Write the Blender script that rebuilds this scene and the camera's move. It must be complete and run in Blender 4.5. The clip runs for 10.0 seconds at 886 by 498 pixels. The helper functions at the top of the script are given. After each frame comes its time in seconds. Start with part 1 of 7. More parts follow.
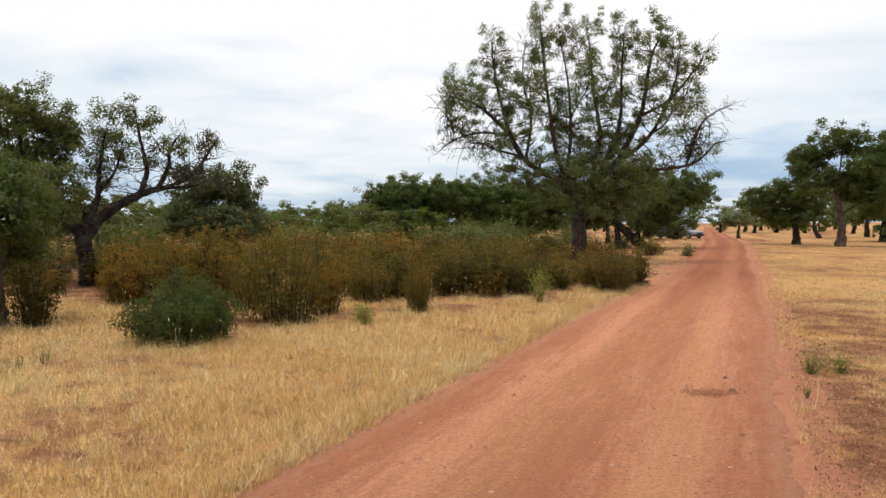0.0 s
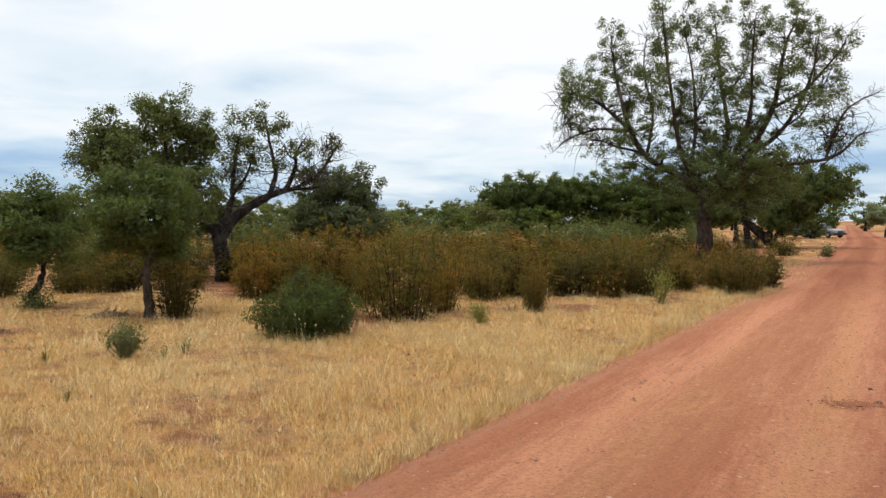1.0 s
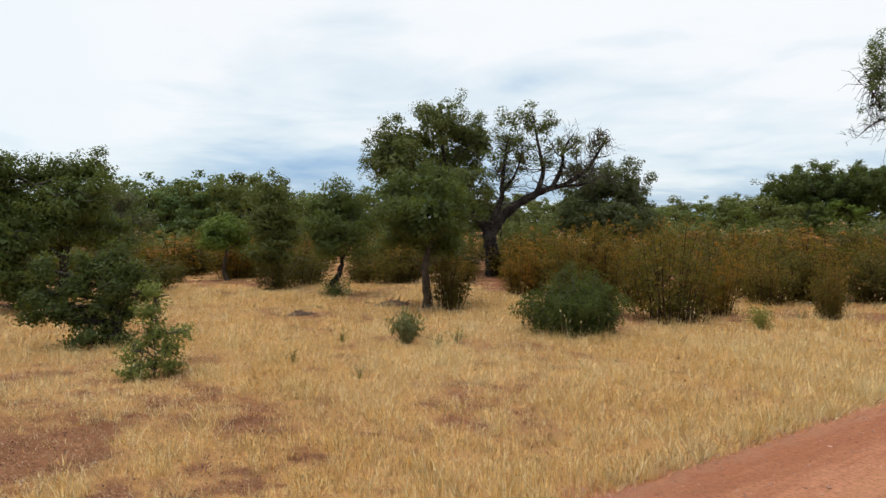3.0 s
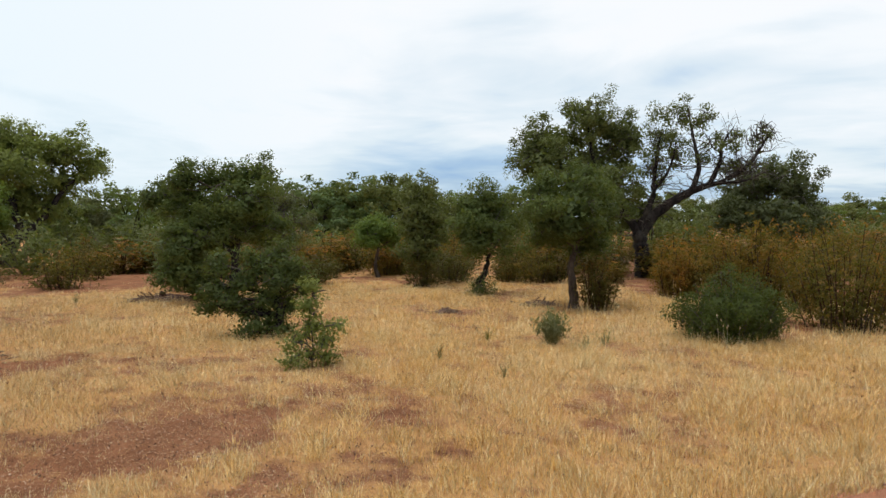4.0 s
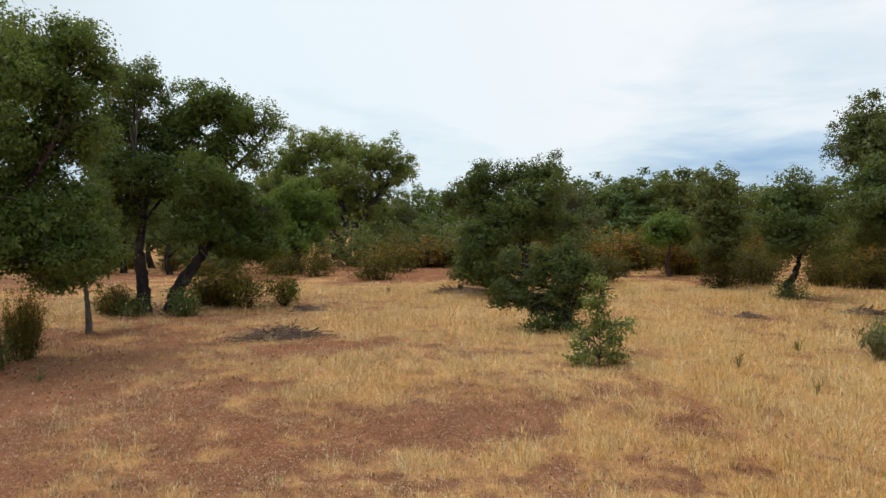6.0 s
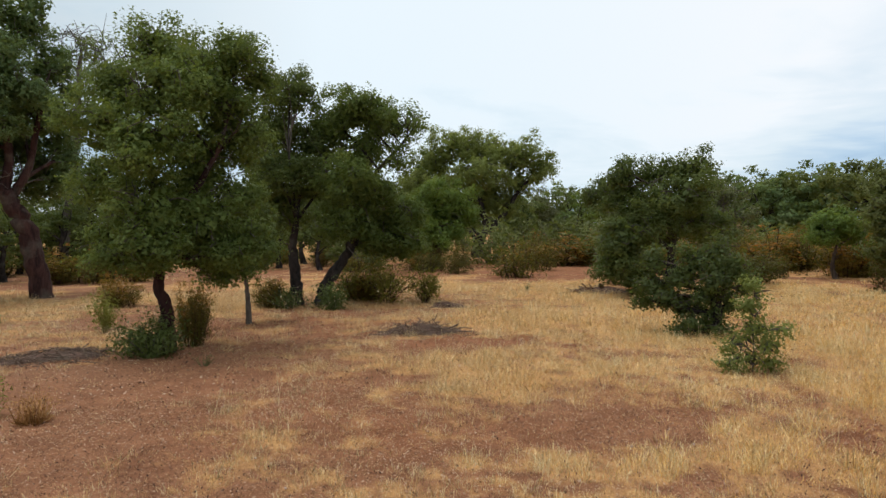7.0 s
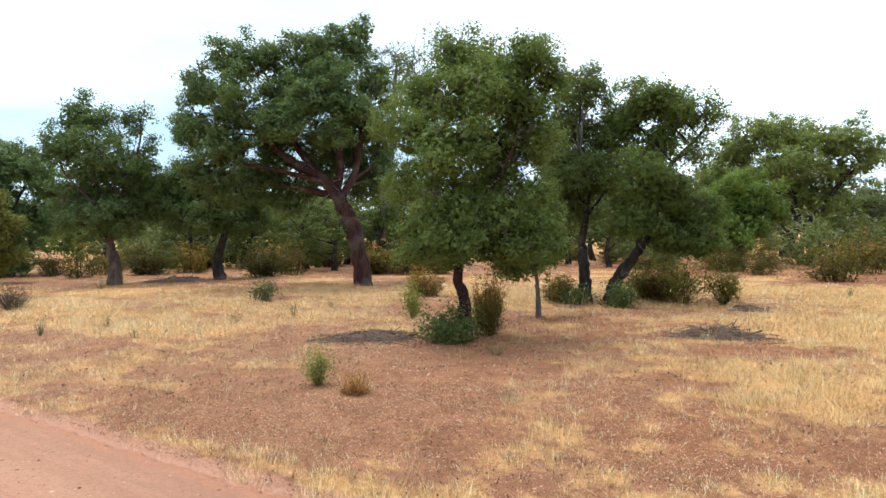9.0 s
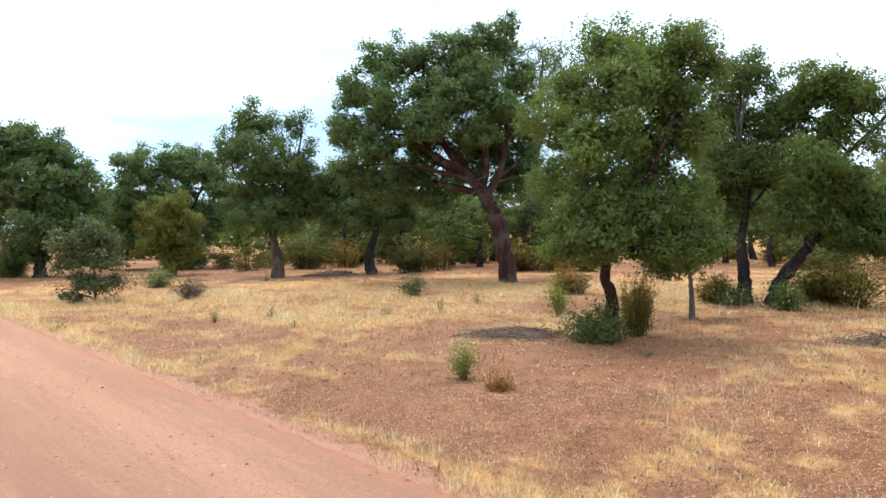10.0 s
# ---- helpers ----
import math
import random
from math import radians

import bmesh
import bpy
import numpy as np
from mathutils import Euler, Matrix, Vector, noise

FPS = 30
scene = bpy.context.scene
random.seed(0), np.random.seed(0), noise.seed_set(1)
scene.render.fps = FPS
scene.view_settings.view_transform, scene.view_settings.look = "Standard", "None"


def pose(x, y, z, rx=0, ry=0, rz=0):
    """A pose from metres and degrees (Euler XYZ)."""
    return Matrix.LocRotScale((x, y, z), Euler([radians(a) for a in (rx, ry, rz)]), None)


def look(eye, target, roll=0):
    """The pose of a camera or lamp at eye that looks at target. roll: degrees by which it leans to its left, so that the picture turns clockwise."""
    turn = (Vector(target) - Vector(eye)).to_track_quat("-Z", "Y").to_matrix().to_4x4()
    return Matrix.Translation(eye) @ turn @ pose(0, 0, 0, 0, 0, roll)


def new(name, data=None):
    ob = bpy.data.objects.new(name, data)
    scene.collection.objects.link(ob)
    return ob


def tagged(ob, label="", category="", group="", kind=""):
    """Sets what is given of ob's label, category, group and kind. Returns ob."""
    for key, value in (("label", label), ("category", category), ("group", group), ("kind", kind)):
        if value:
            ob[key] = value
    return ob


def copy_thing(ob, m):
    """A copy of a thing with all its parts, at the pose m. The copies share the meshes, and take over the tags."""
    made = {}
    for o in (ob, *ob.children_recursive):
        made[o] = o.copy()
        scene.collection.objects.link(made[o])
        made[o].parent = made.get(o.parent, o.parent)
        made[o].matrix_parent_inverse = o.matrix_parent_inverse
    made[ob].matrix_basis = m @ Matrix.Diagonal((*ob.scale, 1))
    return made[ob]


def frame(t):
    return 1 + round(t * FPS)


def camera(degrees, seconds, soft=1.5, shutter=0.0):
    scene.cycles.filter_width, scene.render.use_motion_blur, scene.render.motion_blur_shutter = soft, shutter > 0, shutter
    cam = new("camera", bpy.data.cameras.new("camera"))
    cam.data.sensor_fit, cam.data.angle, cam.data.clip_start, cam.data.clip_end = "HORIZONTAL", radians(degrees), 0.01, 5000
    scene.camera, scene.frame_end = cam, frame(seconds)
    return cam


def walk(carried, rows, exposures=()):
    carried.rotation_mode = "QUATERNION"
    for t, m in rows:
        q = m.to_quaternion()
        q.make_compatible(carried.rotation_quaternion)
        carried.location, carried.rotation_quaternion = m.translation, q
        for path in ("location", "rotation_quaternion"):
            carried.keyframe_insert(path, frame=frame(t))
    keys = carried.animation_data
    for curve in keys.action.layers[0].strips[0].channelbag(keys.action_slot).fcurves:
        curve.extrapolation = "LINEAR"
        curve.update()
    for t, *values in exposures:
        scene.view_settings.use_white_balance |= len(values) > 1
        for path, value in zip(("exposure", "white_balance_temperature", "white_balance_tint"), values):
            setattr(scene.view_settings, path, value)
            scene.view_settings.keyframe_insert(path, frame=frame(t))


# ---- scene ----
# ---------- camera ----------
cam = camera(64.86, 10.0, 1.45)
PATH = [
    (0.0, pose(0, 0, 1.70, 88.01, 0.37, -4.55)),
    (0.5, pose(0, 0, 1.70, 88.00, 0.40, -0.00)),
    (1.0, pose(0, 0, 1.70, 88.00, 0.52, 4.95)),
    (1.5, pose(0, 0, 1.70, 87.98, 0.55, 10.05)),
    (2.0, pose(0, 0, 1.70, 87.99, 0.61, 15.40)),
    (2.5, pose(0, 0, 1.70, 87.98, 0.62, 20.82)),
    (4.0, pose(0, 0, 1.70, 88.03, 0.57, 38.49)),
    (4.5, pose(0, 0, 1.70, 88.08, 0.53, 44.32)),
    (5.0, pose(0, 0, 1.70, 87.99, 0.56, 50.12)),
    (5.5, pose(0, 0, 1.70, 88.04, 0.68, 56.03)),
    (7.0, pose(0, 0, 1.70, 88.07, 0.80, 73.24)),
    (7.5, pose(0, 0, 1.70, 88.09, 0.83, 78.95)),
    (8.0, pose(0, 0, 1.70, 88.16, 0.85, 84.81)),
    (8.5, pose(0, 0, 1.70, 88.15, 0.83, 90.68)),
    (9.0, pose(0, 0, 1.70, 88.11, 0.80, 96.69)),
    (9.5, pose(0, 0, 1.70, 88.09, 0.93, 102.80)),
    (10.0, pose(0, 0, 1.70, 88.02, 0.88, 108.58)),
]
walk(cam, PATH, [(0.0, 0.0, 6500, 12), (1.0, 0.0, 6300, 10), (2.0, -0.06, 6270, 9), (2.5, -0.07, 6270, 9), (4.0, -0.05, 6260, 9), (5.0, -0.06, 6240, 9), (5.7, -0.10, 6220, 9), (7.0, -0.07, 6180, 9), (7.5, 0.06, 6120, 9), (8.5, 0.50, 5870, 7), (9.0, 0.76, 5720, 6), (9.5, 0.92, 5600, 5), (10.0, 0.84, 5600, 5)])

# ---------- light: a thin overcast with a wide, weak sun ----------
SUN_ELEVATION, SUN_AZIMUTH = 76.0, 215.0
world = bpy.data.worlds.new("world")
scene.world = world
world.use_nodes = True


def node(tree, kind, x=0, **inputs):
    n = tree.nodes.new(kind)
    n.location = (x, 0)
    for key, value in inputs.items():
        n.inputs[key.replace("_", " ")].default_value = value
    return n


def ramp(tree, stops, fac=None):
    n = tree.nodes.new("ShaderNodeValToRGB")
    e = n.color_ramp.elements
    while len(e) < len(stops):
        e.new(0.5)
    for el, (p, c) in zip(e, stops):
        el.position = p
        el.color = (*c, 1) if isinstance(c, tuple) else (c, c, c, 1)
    if fac is not None:
        tree.links.new(fac, n.inputs[0])
    return n.outputs[0]


def maths(tree, op, a, b=None, c=None, clamp=False):
    n = tree.nodes.new("ShaderNodeMath")
    n.operation, n.use_clamp = op, clamp
    for i, v in enumerate((a, b, c)):
        if v is None:
            continue
        if isinstance(v, (int, float)):
            n.inputs[i].default_value = v
        else:
            tree.links.new(v, n.inputs[i])
    return n.outputs[0]


def mixed(tree, fac, a, b, blend="MIX"):
    n = tree.nodes.new("ShaderNodeMix")
    n.data_type, n.blend_type = "RGBA", blend
    for i, v in ((0, fac), (6, a), (7, b)):
        if isinstance(v, (int, float)):
            n.inputs[i].default_value = v
        elif isinstance(v, tuple):
            n.inputs[i].default_value = (*v, 1)
        else:
            tree.links.new(v, n.inputs[i])
    return n.outputs[2]


def noise_at(tree, vec, scale, detail=4.0, rough=0.55, distortion=0.0, out="Fac"):
    n = node(tree, "ShaderNodeTexNoise", Scale=scale, Detail=detail, Roughness=rough, Distortion=distortion)
    if vec is not None:
        tree.links.new(vec, n.inputs["Vector"])
    return n.outputs[out]


def build_world():
    t = world.node_tree
    t.nodes.clear()
    out = t.nodes.new("ShaderNodeOutputWorld")
    sky = t.nodes.new("ShaderNodeTexSky")
    sky.sky_type, sky.sun_disc = "NISHITA", False
    sky.sun_elevation, sky.sun_rotation = radians(SUN_ELEVATION), radians(SUN_AZIMUTH)
    clear = node(t, "ShaderNodeBackground", Strength=0.1)
    t.links.new(sky.outputs[0], clear.inputs[0])
    co = t.nodes.new("ShaderNodeTexCoord")
    sep = t.nodes.new("ShaderNodeSeparateXYZ")
    t.links.new(co.outputs["Generated"], sep.inputs[0])
    up = maths(t, "MAXIMUM", sep.outputs[2], 0.0)
    low = maths(t, "ADD", up, 0.10)
    plane = t.nodes.new("ShaderNodeCombineXYZ")
    t.links.new(maths(t, "DIVIDE", sep.outputs[0], low), plane.inputs[0])
    t.links.new(maths(t, "DIVIDE", sep.outputs[1], low), plane.inputs[1])
    big = noise_at(t, plane.outputs[0], 0.32, 5.0, 0.5, 0.5)
    fine = noise_at(t, plane.outputs[0], 1.3, 5.0, 0.55, 0.5)
    mass = maths(t, "ADD", maths(t, "MULTIPLY", big, 0.75), maths(t, "MULTIPLY", fine, 0.25))
    # the cloud deck is thick overhead and opens to blue low down
    cover = maths(t, "ADD", mass, maths(t, "MULTIPLY_ADD", up, 0.75, -0.10))
    thick = ramp(t, [(0.36, 0.0), (0.56, 1.0)], cover)
    shade = ramp(t, [(0.30, (0.33, 0.55, 0.90)), (0.39, (0.60, 0.78, 0.98)), (0.48, (0.88, 0.96, 1.0)), (0.58, (1.0, 1.0, 1.0))], cover)
    # an even, thin white veil towards the grove
    veil = maths(t, "MULTIPLY", maths(t, "SUBTRACT", maths(t, "MULTIPLY", sep.outputs[0], -1.0), 0.68), 3.0, clamp=True)
    shade = mixed(t, maths(t, "MULTIPLY", veil, 0.65), shade, (0.80, 0.94, 1.0))
    # broken cloud with pale blue between it, past the grove
    past = maths(t, "MULTIPLY", maths(t, "SUBTRACT", 0.12, sep.outputs[1]), 2.2, clamp=True)
    past = maths(t, "MULTIPLY", past, veil)
    broken = ramp(t, [(0.42, (0.43, 0.55, 0.61)), (0.50, (0.49, 0.57, 0.61)), (0.58, (0.60, 0.61, 0.61))], maths(t, "ADD", maths(t, "MULTIPLY", big, 0.6), maths(t, "MULTIPLY", fine, 0.4)))
    shade = mixed(t, maths(t, "MULTIPLY", past, 0.95), shade, broken)
    cloud = node(t, "ShaderNodeBackground", Strength=1.0)
    t.links.new(shade, cloud.inputs[0])
    mix = t.nodes.new("ShaderNodeMixShader")
    t.links.new(maths(t, "MULTIPLY_ADD", thick, 0.40, 0.60), mix.inputs[0])
    t.links.new(clear.outputs[0], mix.inputs[1])
    t.links.new(cloud.outputs[0], mix.inputs[2])
    t.links.new(mix.outputs[0], out.inputs[0])


build_world()
sun = new("sun", bpy.data.lights.new("sun", "SUN"))
sun.data.energy, sun.data.angle, sun.data.color = 1.45, radians(20), (1.0, 0.95, 0.87)
az = radians(SUN_AZIMUTH)
sun.matrix_world = look((0, 0, 0), (-math.sin(az) * math.cos(radians(SUN_ELEVATION)), -math.cos(az) * math.cos(radians(SUN_ELEVATION)), -math.sin(radians(SUN_ELEVATION))))

# ---------- materials ----------


def material(name):
    m = bpy.data.materials.new(name)
    m.use_nodes = True
    t = m.node_tree
    return m, t, t.nodes["Principled BSDF"], t.nodes["Material Output"]


def bumped(t, bsdf, height, strength, distance):
    b = node(t, "ShaderNodeBump", Strength=strength, Distance=distance)
    t.links.new(height, b.inputs["Height"])
    t.links.new(b.outputs[0], bsdf.inputs["Normal"])


def leaf_material(name, colours, rough=0.55, through_light=0.16, each=0.2, tips=0.0, own=0.20):
    """Leaves: each leaf takes a colour of its own, the whole crown drifts a little."""
    m, t, bsdf, out = material(name)
    geo = t.nodes.new("ShaderNodeNewGeometry")
    obj = t.nodes.new("ShaderNodeTexCoord")
    drift = noise_at(t, obj.outputs["Object"], 0.9, 3.0)
    tufts = noise_at(t, obj.outputs["Object"], 4.5, 3.0)
    pick = maths(t, "ADD", maths(t, "MULTIPLY", geo.outputs["Random Per Island"], own), maths(t, "MULTIPLY_ADD", drift, 0.9, -0.30))
    pick = maths(t, "ADD", pick, maths(t, "MULTIPLY_ADD", tufts, 0.7, -0.18))
    info = t.nodes.new("ShaderNodeObjectInfo")
    pick = maths(t, "ADD", pick, maths(t, "MULTIPLY_ADD", info.outputs["Random"], each, -0.5 * each))
    if tips:
        # dry flower heads and withered tips towards the top
        sep = t.nodes.new("ShaderNodeSeparateXYZ")
        t.links.new(obj.outputs["Generated"], sep.inputs[0])
        pick = maths(t, "ADD", pick, maths(t, "MULTIPLY_ADD", sep.outputs[2], tips, -0.5 * tips))
    n = len(colours)
    col = ramp(t, [(i / (n - 1), c) for i, c in enumerate(colours)], pick)
    t.links.new(col, bsdf.inputs["Base Color"])
    bsdf.inputs["Roughness"].default_value = rough
    bsdf.inputs["Specular IOR Level"].default_value = 0.2
    tr = t.nodes.new("ShaderNodeBsdfTranslucent")
    t.links.new(mixed(t, 0.5, col, (0.35, 0.4, 0.05), "MIX"), tr.inputs[0])
    mx = t.nodes.new("ShaderNodeMixShader")
    mx.inputs[0].default_value = through_light + 0.12
    t.links.new(bsdf.outputs[0], mx.inputs[1])
    t.links.new(tr.outputs[0], mx.inputs[2])
    t.links.new(mx.outputs[0], out.inputs[0])
    return m


def bark_material(name, dark, light, scale=9.0):
    m, t, bsdf, out = material(name)
    co = t.nodes.new("ShaderNodeTexCoord")
    mp = node(t, "ShaderNodeMapping")
    mp.inputs["Scale"].default_value = (1, 1, 0.28)
    t.links.new(co.outputs["Object"], mp.inputs[0])
    ridges = noise_at(t, mp.outputs[0], scale, 6.0, 0.7, 0.8)
    stain = noise_at(t, co.outputs["Object"], 1.7, 4.0)
    col = mixed(t, ramp(t, [(0.35, 0.0), (0.68, 1.0)], ridges), dark, light)
    col = mixed(t, ramp(t, [(0.5, 0.0), (0.75, 0.6)], stain), col, (0.16, 0.15, 0.12))
    t.links.new(col, bsdf.inputs["Base Color"])
    bsdf.inputs["Roughness"].default_value = 0.95
    bsdf.inputs["Specular IOR Level"].default_value = 0.15
    bumped(t, bsdf, ridges, 0.9, 0.04)
    return m


def straw_material(name, colours, own=0.40, lift=-0.40):
    """Dry blades: each has its own shade, each tuft (attribute 'tone') and each stretch of ground too."""
    m, t, bsdf, out = material(name)
    at = t.nodes.new("ShaderNodeAttribute")
    at.attribute_name = "tone"
    geo = t.nodes.new("ShaderNodeNewGeometry")
    co = t.nodes.new("ShaderNodeTexCoord")
    drift = noise_at(t, co.outputs["Object"], 0.35, 4.0, 0.6)
    pick = maths(t, "ADD", maths(t, "MULTIPLY", geo.outputs["Random Per Island"], own), maths(t, "MULTIPLY_ADD", drift, 1.6, lift - 0.25))
    pick = maths(t, "ADD", pick, maths(t, "MULTIPLY_ADD", at.outputs["Fac"], 0.60, -0.08))
    n = len(colours)
    col = ramp(t, [(i / (n - 1), c) for i, c in enumerate(colours)], pick)
    bleach = t.nodes.new("ShaderNodeAttribute")
    bleach.attribute_name = "bleached"
    col = mixed(t, maths(t, "MULTIPLY", bleach.outputs["Fac"], 0.8), col, mixed(t, 0.5, col, (0.60, 0.48, 0.33)))
    t.links.new(col, bsdf.inputs["Base Color"])
    bsdf.inputs["Roughness"].default_value = 0.7
    bsdf.inputs["Specular IOR Level"].default_value = 0.2
    tr = t.nodes.new("ShaderNodeBsdfTranslucent")
    t.links.new(col, tr.inputs[0])
    mx = t.nodes.new("ShaderNodeMixShader")
    mx.inputs[0].default_value = 0.3
    t.links.new(bsdf.outputs[0], mx.inputs[1])
    t.links.new(tr.outputs[0], mx.inputs[2])
    t.links.new(mx.outputs[0], out.inputs[0])
    return m


def plain(name, colour, rough=0.6, metal=0.0, spread=0.15, scale=6.0):
    m, t, bsdf, out = material(name)
    co = t.nodes.new("ShaderNodeTexCoord")
    fac = noise_at(t, co.outputs["Object"], scale, 5.0)
    col = mixed(t, ramp(t, [(0.3, 0.0), (0.7, 1.0)], fac), tuple(c * (1 - spread) for c in colour), tuple(c * (1 + spread) for c in colour))
    t.links.new(col, bsdf.inputs["Base Color"])
    bsdf.inputs["Roughness"].default_value, bsdf.inputs["Metallic"].default_value = rough, metal
    return m


def ground_material():
    """Red-brown soil with leaf litter; where straw lies thick (attribute 'straw') it turns to dry gold."""
    m, t, bsdf, out = material("dry_ground")
    co = t.nodes.new("ShaderNodeTexCoord")
    p = co.outputs["Object"]
    at = t.nodes.new("ShaderNodeAttribute")
    at.attribute_name = "straw"
    wide, mid, fine = noise_at(t, p, 0.25, 5.0, 0.6), noise_at(t, p, 2.3, 6.0, 0.65), noise_at(t, p, 26.0, 5.0, 0.7)
    soil = mixed(t, ramp(t, [(0.35, 0.0), (0.65, 1.0)], mid), (0.200, 0.078, 0.036), (0.375, 0.165, 0.080))
    soil = mixed(t, ramp(t, [(0.45, 0.0), (0.7, 0.7)], wide), soil, (0.32, 0.165, 0.088))
    # crumbs of litter: pale and dark flecks of two sizes
    for scale, keep, weight in ((21.0, 0.66, 0.8), (47.0, 0.55, 0.7)):
        vor = node(t, "ShaderNodeTexVoronoi", Scale=scale, Randomness=1.0)
        t.links.new(p, vor.inputs["Vector"])
        sepc = t.nodes.new("ShaderNodeSeparateColor")
        t.links.new(vor.outputs["Color"], sepc.inputs[0])
        fleck = maths(t, "MULTIPLY", ramp(t, [(0.14, 1.0), (0.34, 0.0)], vor.outputs["Distance"]), ramp(t, [(keep, 0.0), (keep + 0.06, 1.0)], sepc.outputs[0]))
        soil = mixed(t, maths(t, "MULTIPLY", fleck, weight), soil, ramp(t, [(0.25, (0.11, 0.055, 0.032)), (0.45, (0.34, 0.19, 0.10)), (0.8, (0.68, 0.50, 0.34))], sepc.outputs[1]))
    soil = mixed(t, ramp(t, [(0.3, 0.5), (0.6, 0.0)], fine), soil, (0.13, 0.062, 0.034))
    tan = t.nodes.new("ShaderNodeAttribute")
    tan.attribute_name = "tan"
    soil = mixed(t, maths(t, "MULTIPLY", tan.outputs["Fac"], 0.15), soil, mixed(t, fine, (0.27, 0.165, 0.105), (0.47, 0.310, 0.205)))
    straw = mixed(t, ramp(t, [(0.3, 0.0), (0.7, 1.0)], fine), (0.36, 0.180, 0.070), (0.68, 0.40, 0.160))
    straw = mixed(t, ramp(t, [(0.4, 0.0), (0.75, 0.5)], wide), straw, (0.60, 0.345, 0.14))
    amount = maths(t, "ADD", at.outputs["Fac"], maths(t, "MULTIPLY_ADD", mid, 0.9, -0.45))
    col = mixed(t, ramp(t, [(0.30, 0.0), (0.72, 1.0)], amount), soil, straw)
    verge = t.nodes.new("ShaderNodeAttribute")
    verge.attribute_name = "verge"
    spill = ramp(t, [(0.42, 0.0), (0.62, 0.85)], maths(t, "ADD", verge.outputs["Fac"], maths(t, "MULTIPLY_ADD", mid, 0.7, -0.35)))
    earth = mixed(t, fine, (0.38, 0.145, 0.080), (0.60, 0.275, 0.165))
    col = mixed(t, spill, col, mixed(t, maths(t, "MULTIPLY", tan.outputs["Fac"], 0.45), earth, mixed(t, fine, (0.36, 0.215, 0.150), (0.54, 0.360, 0.270))))
    t.links.new(col, bsdf.inputs["Base Color"])
    bsdf.inputs["Roughness"].default_value = 0.95
    bsdf.inputs["Specular IOR Level"].default_value = 0.1
    bumped(t, bsdf, maths(t, "ADD", fine, maths(t, "MULTIPLY", mid, 2.0)), 0.9, 0.035)
    return m


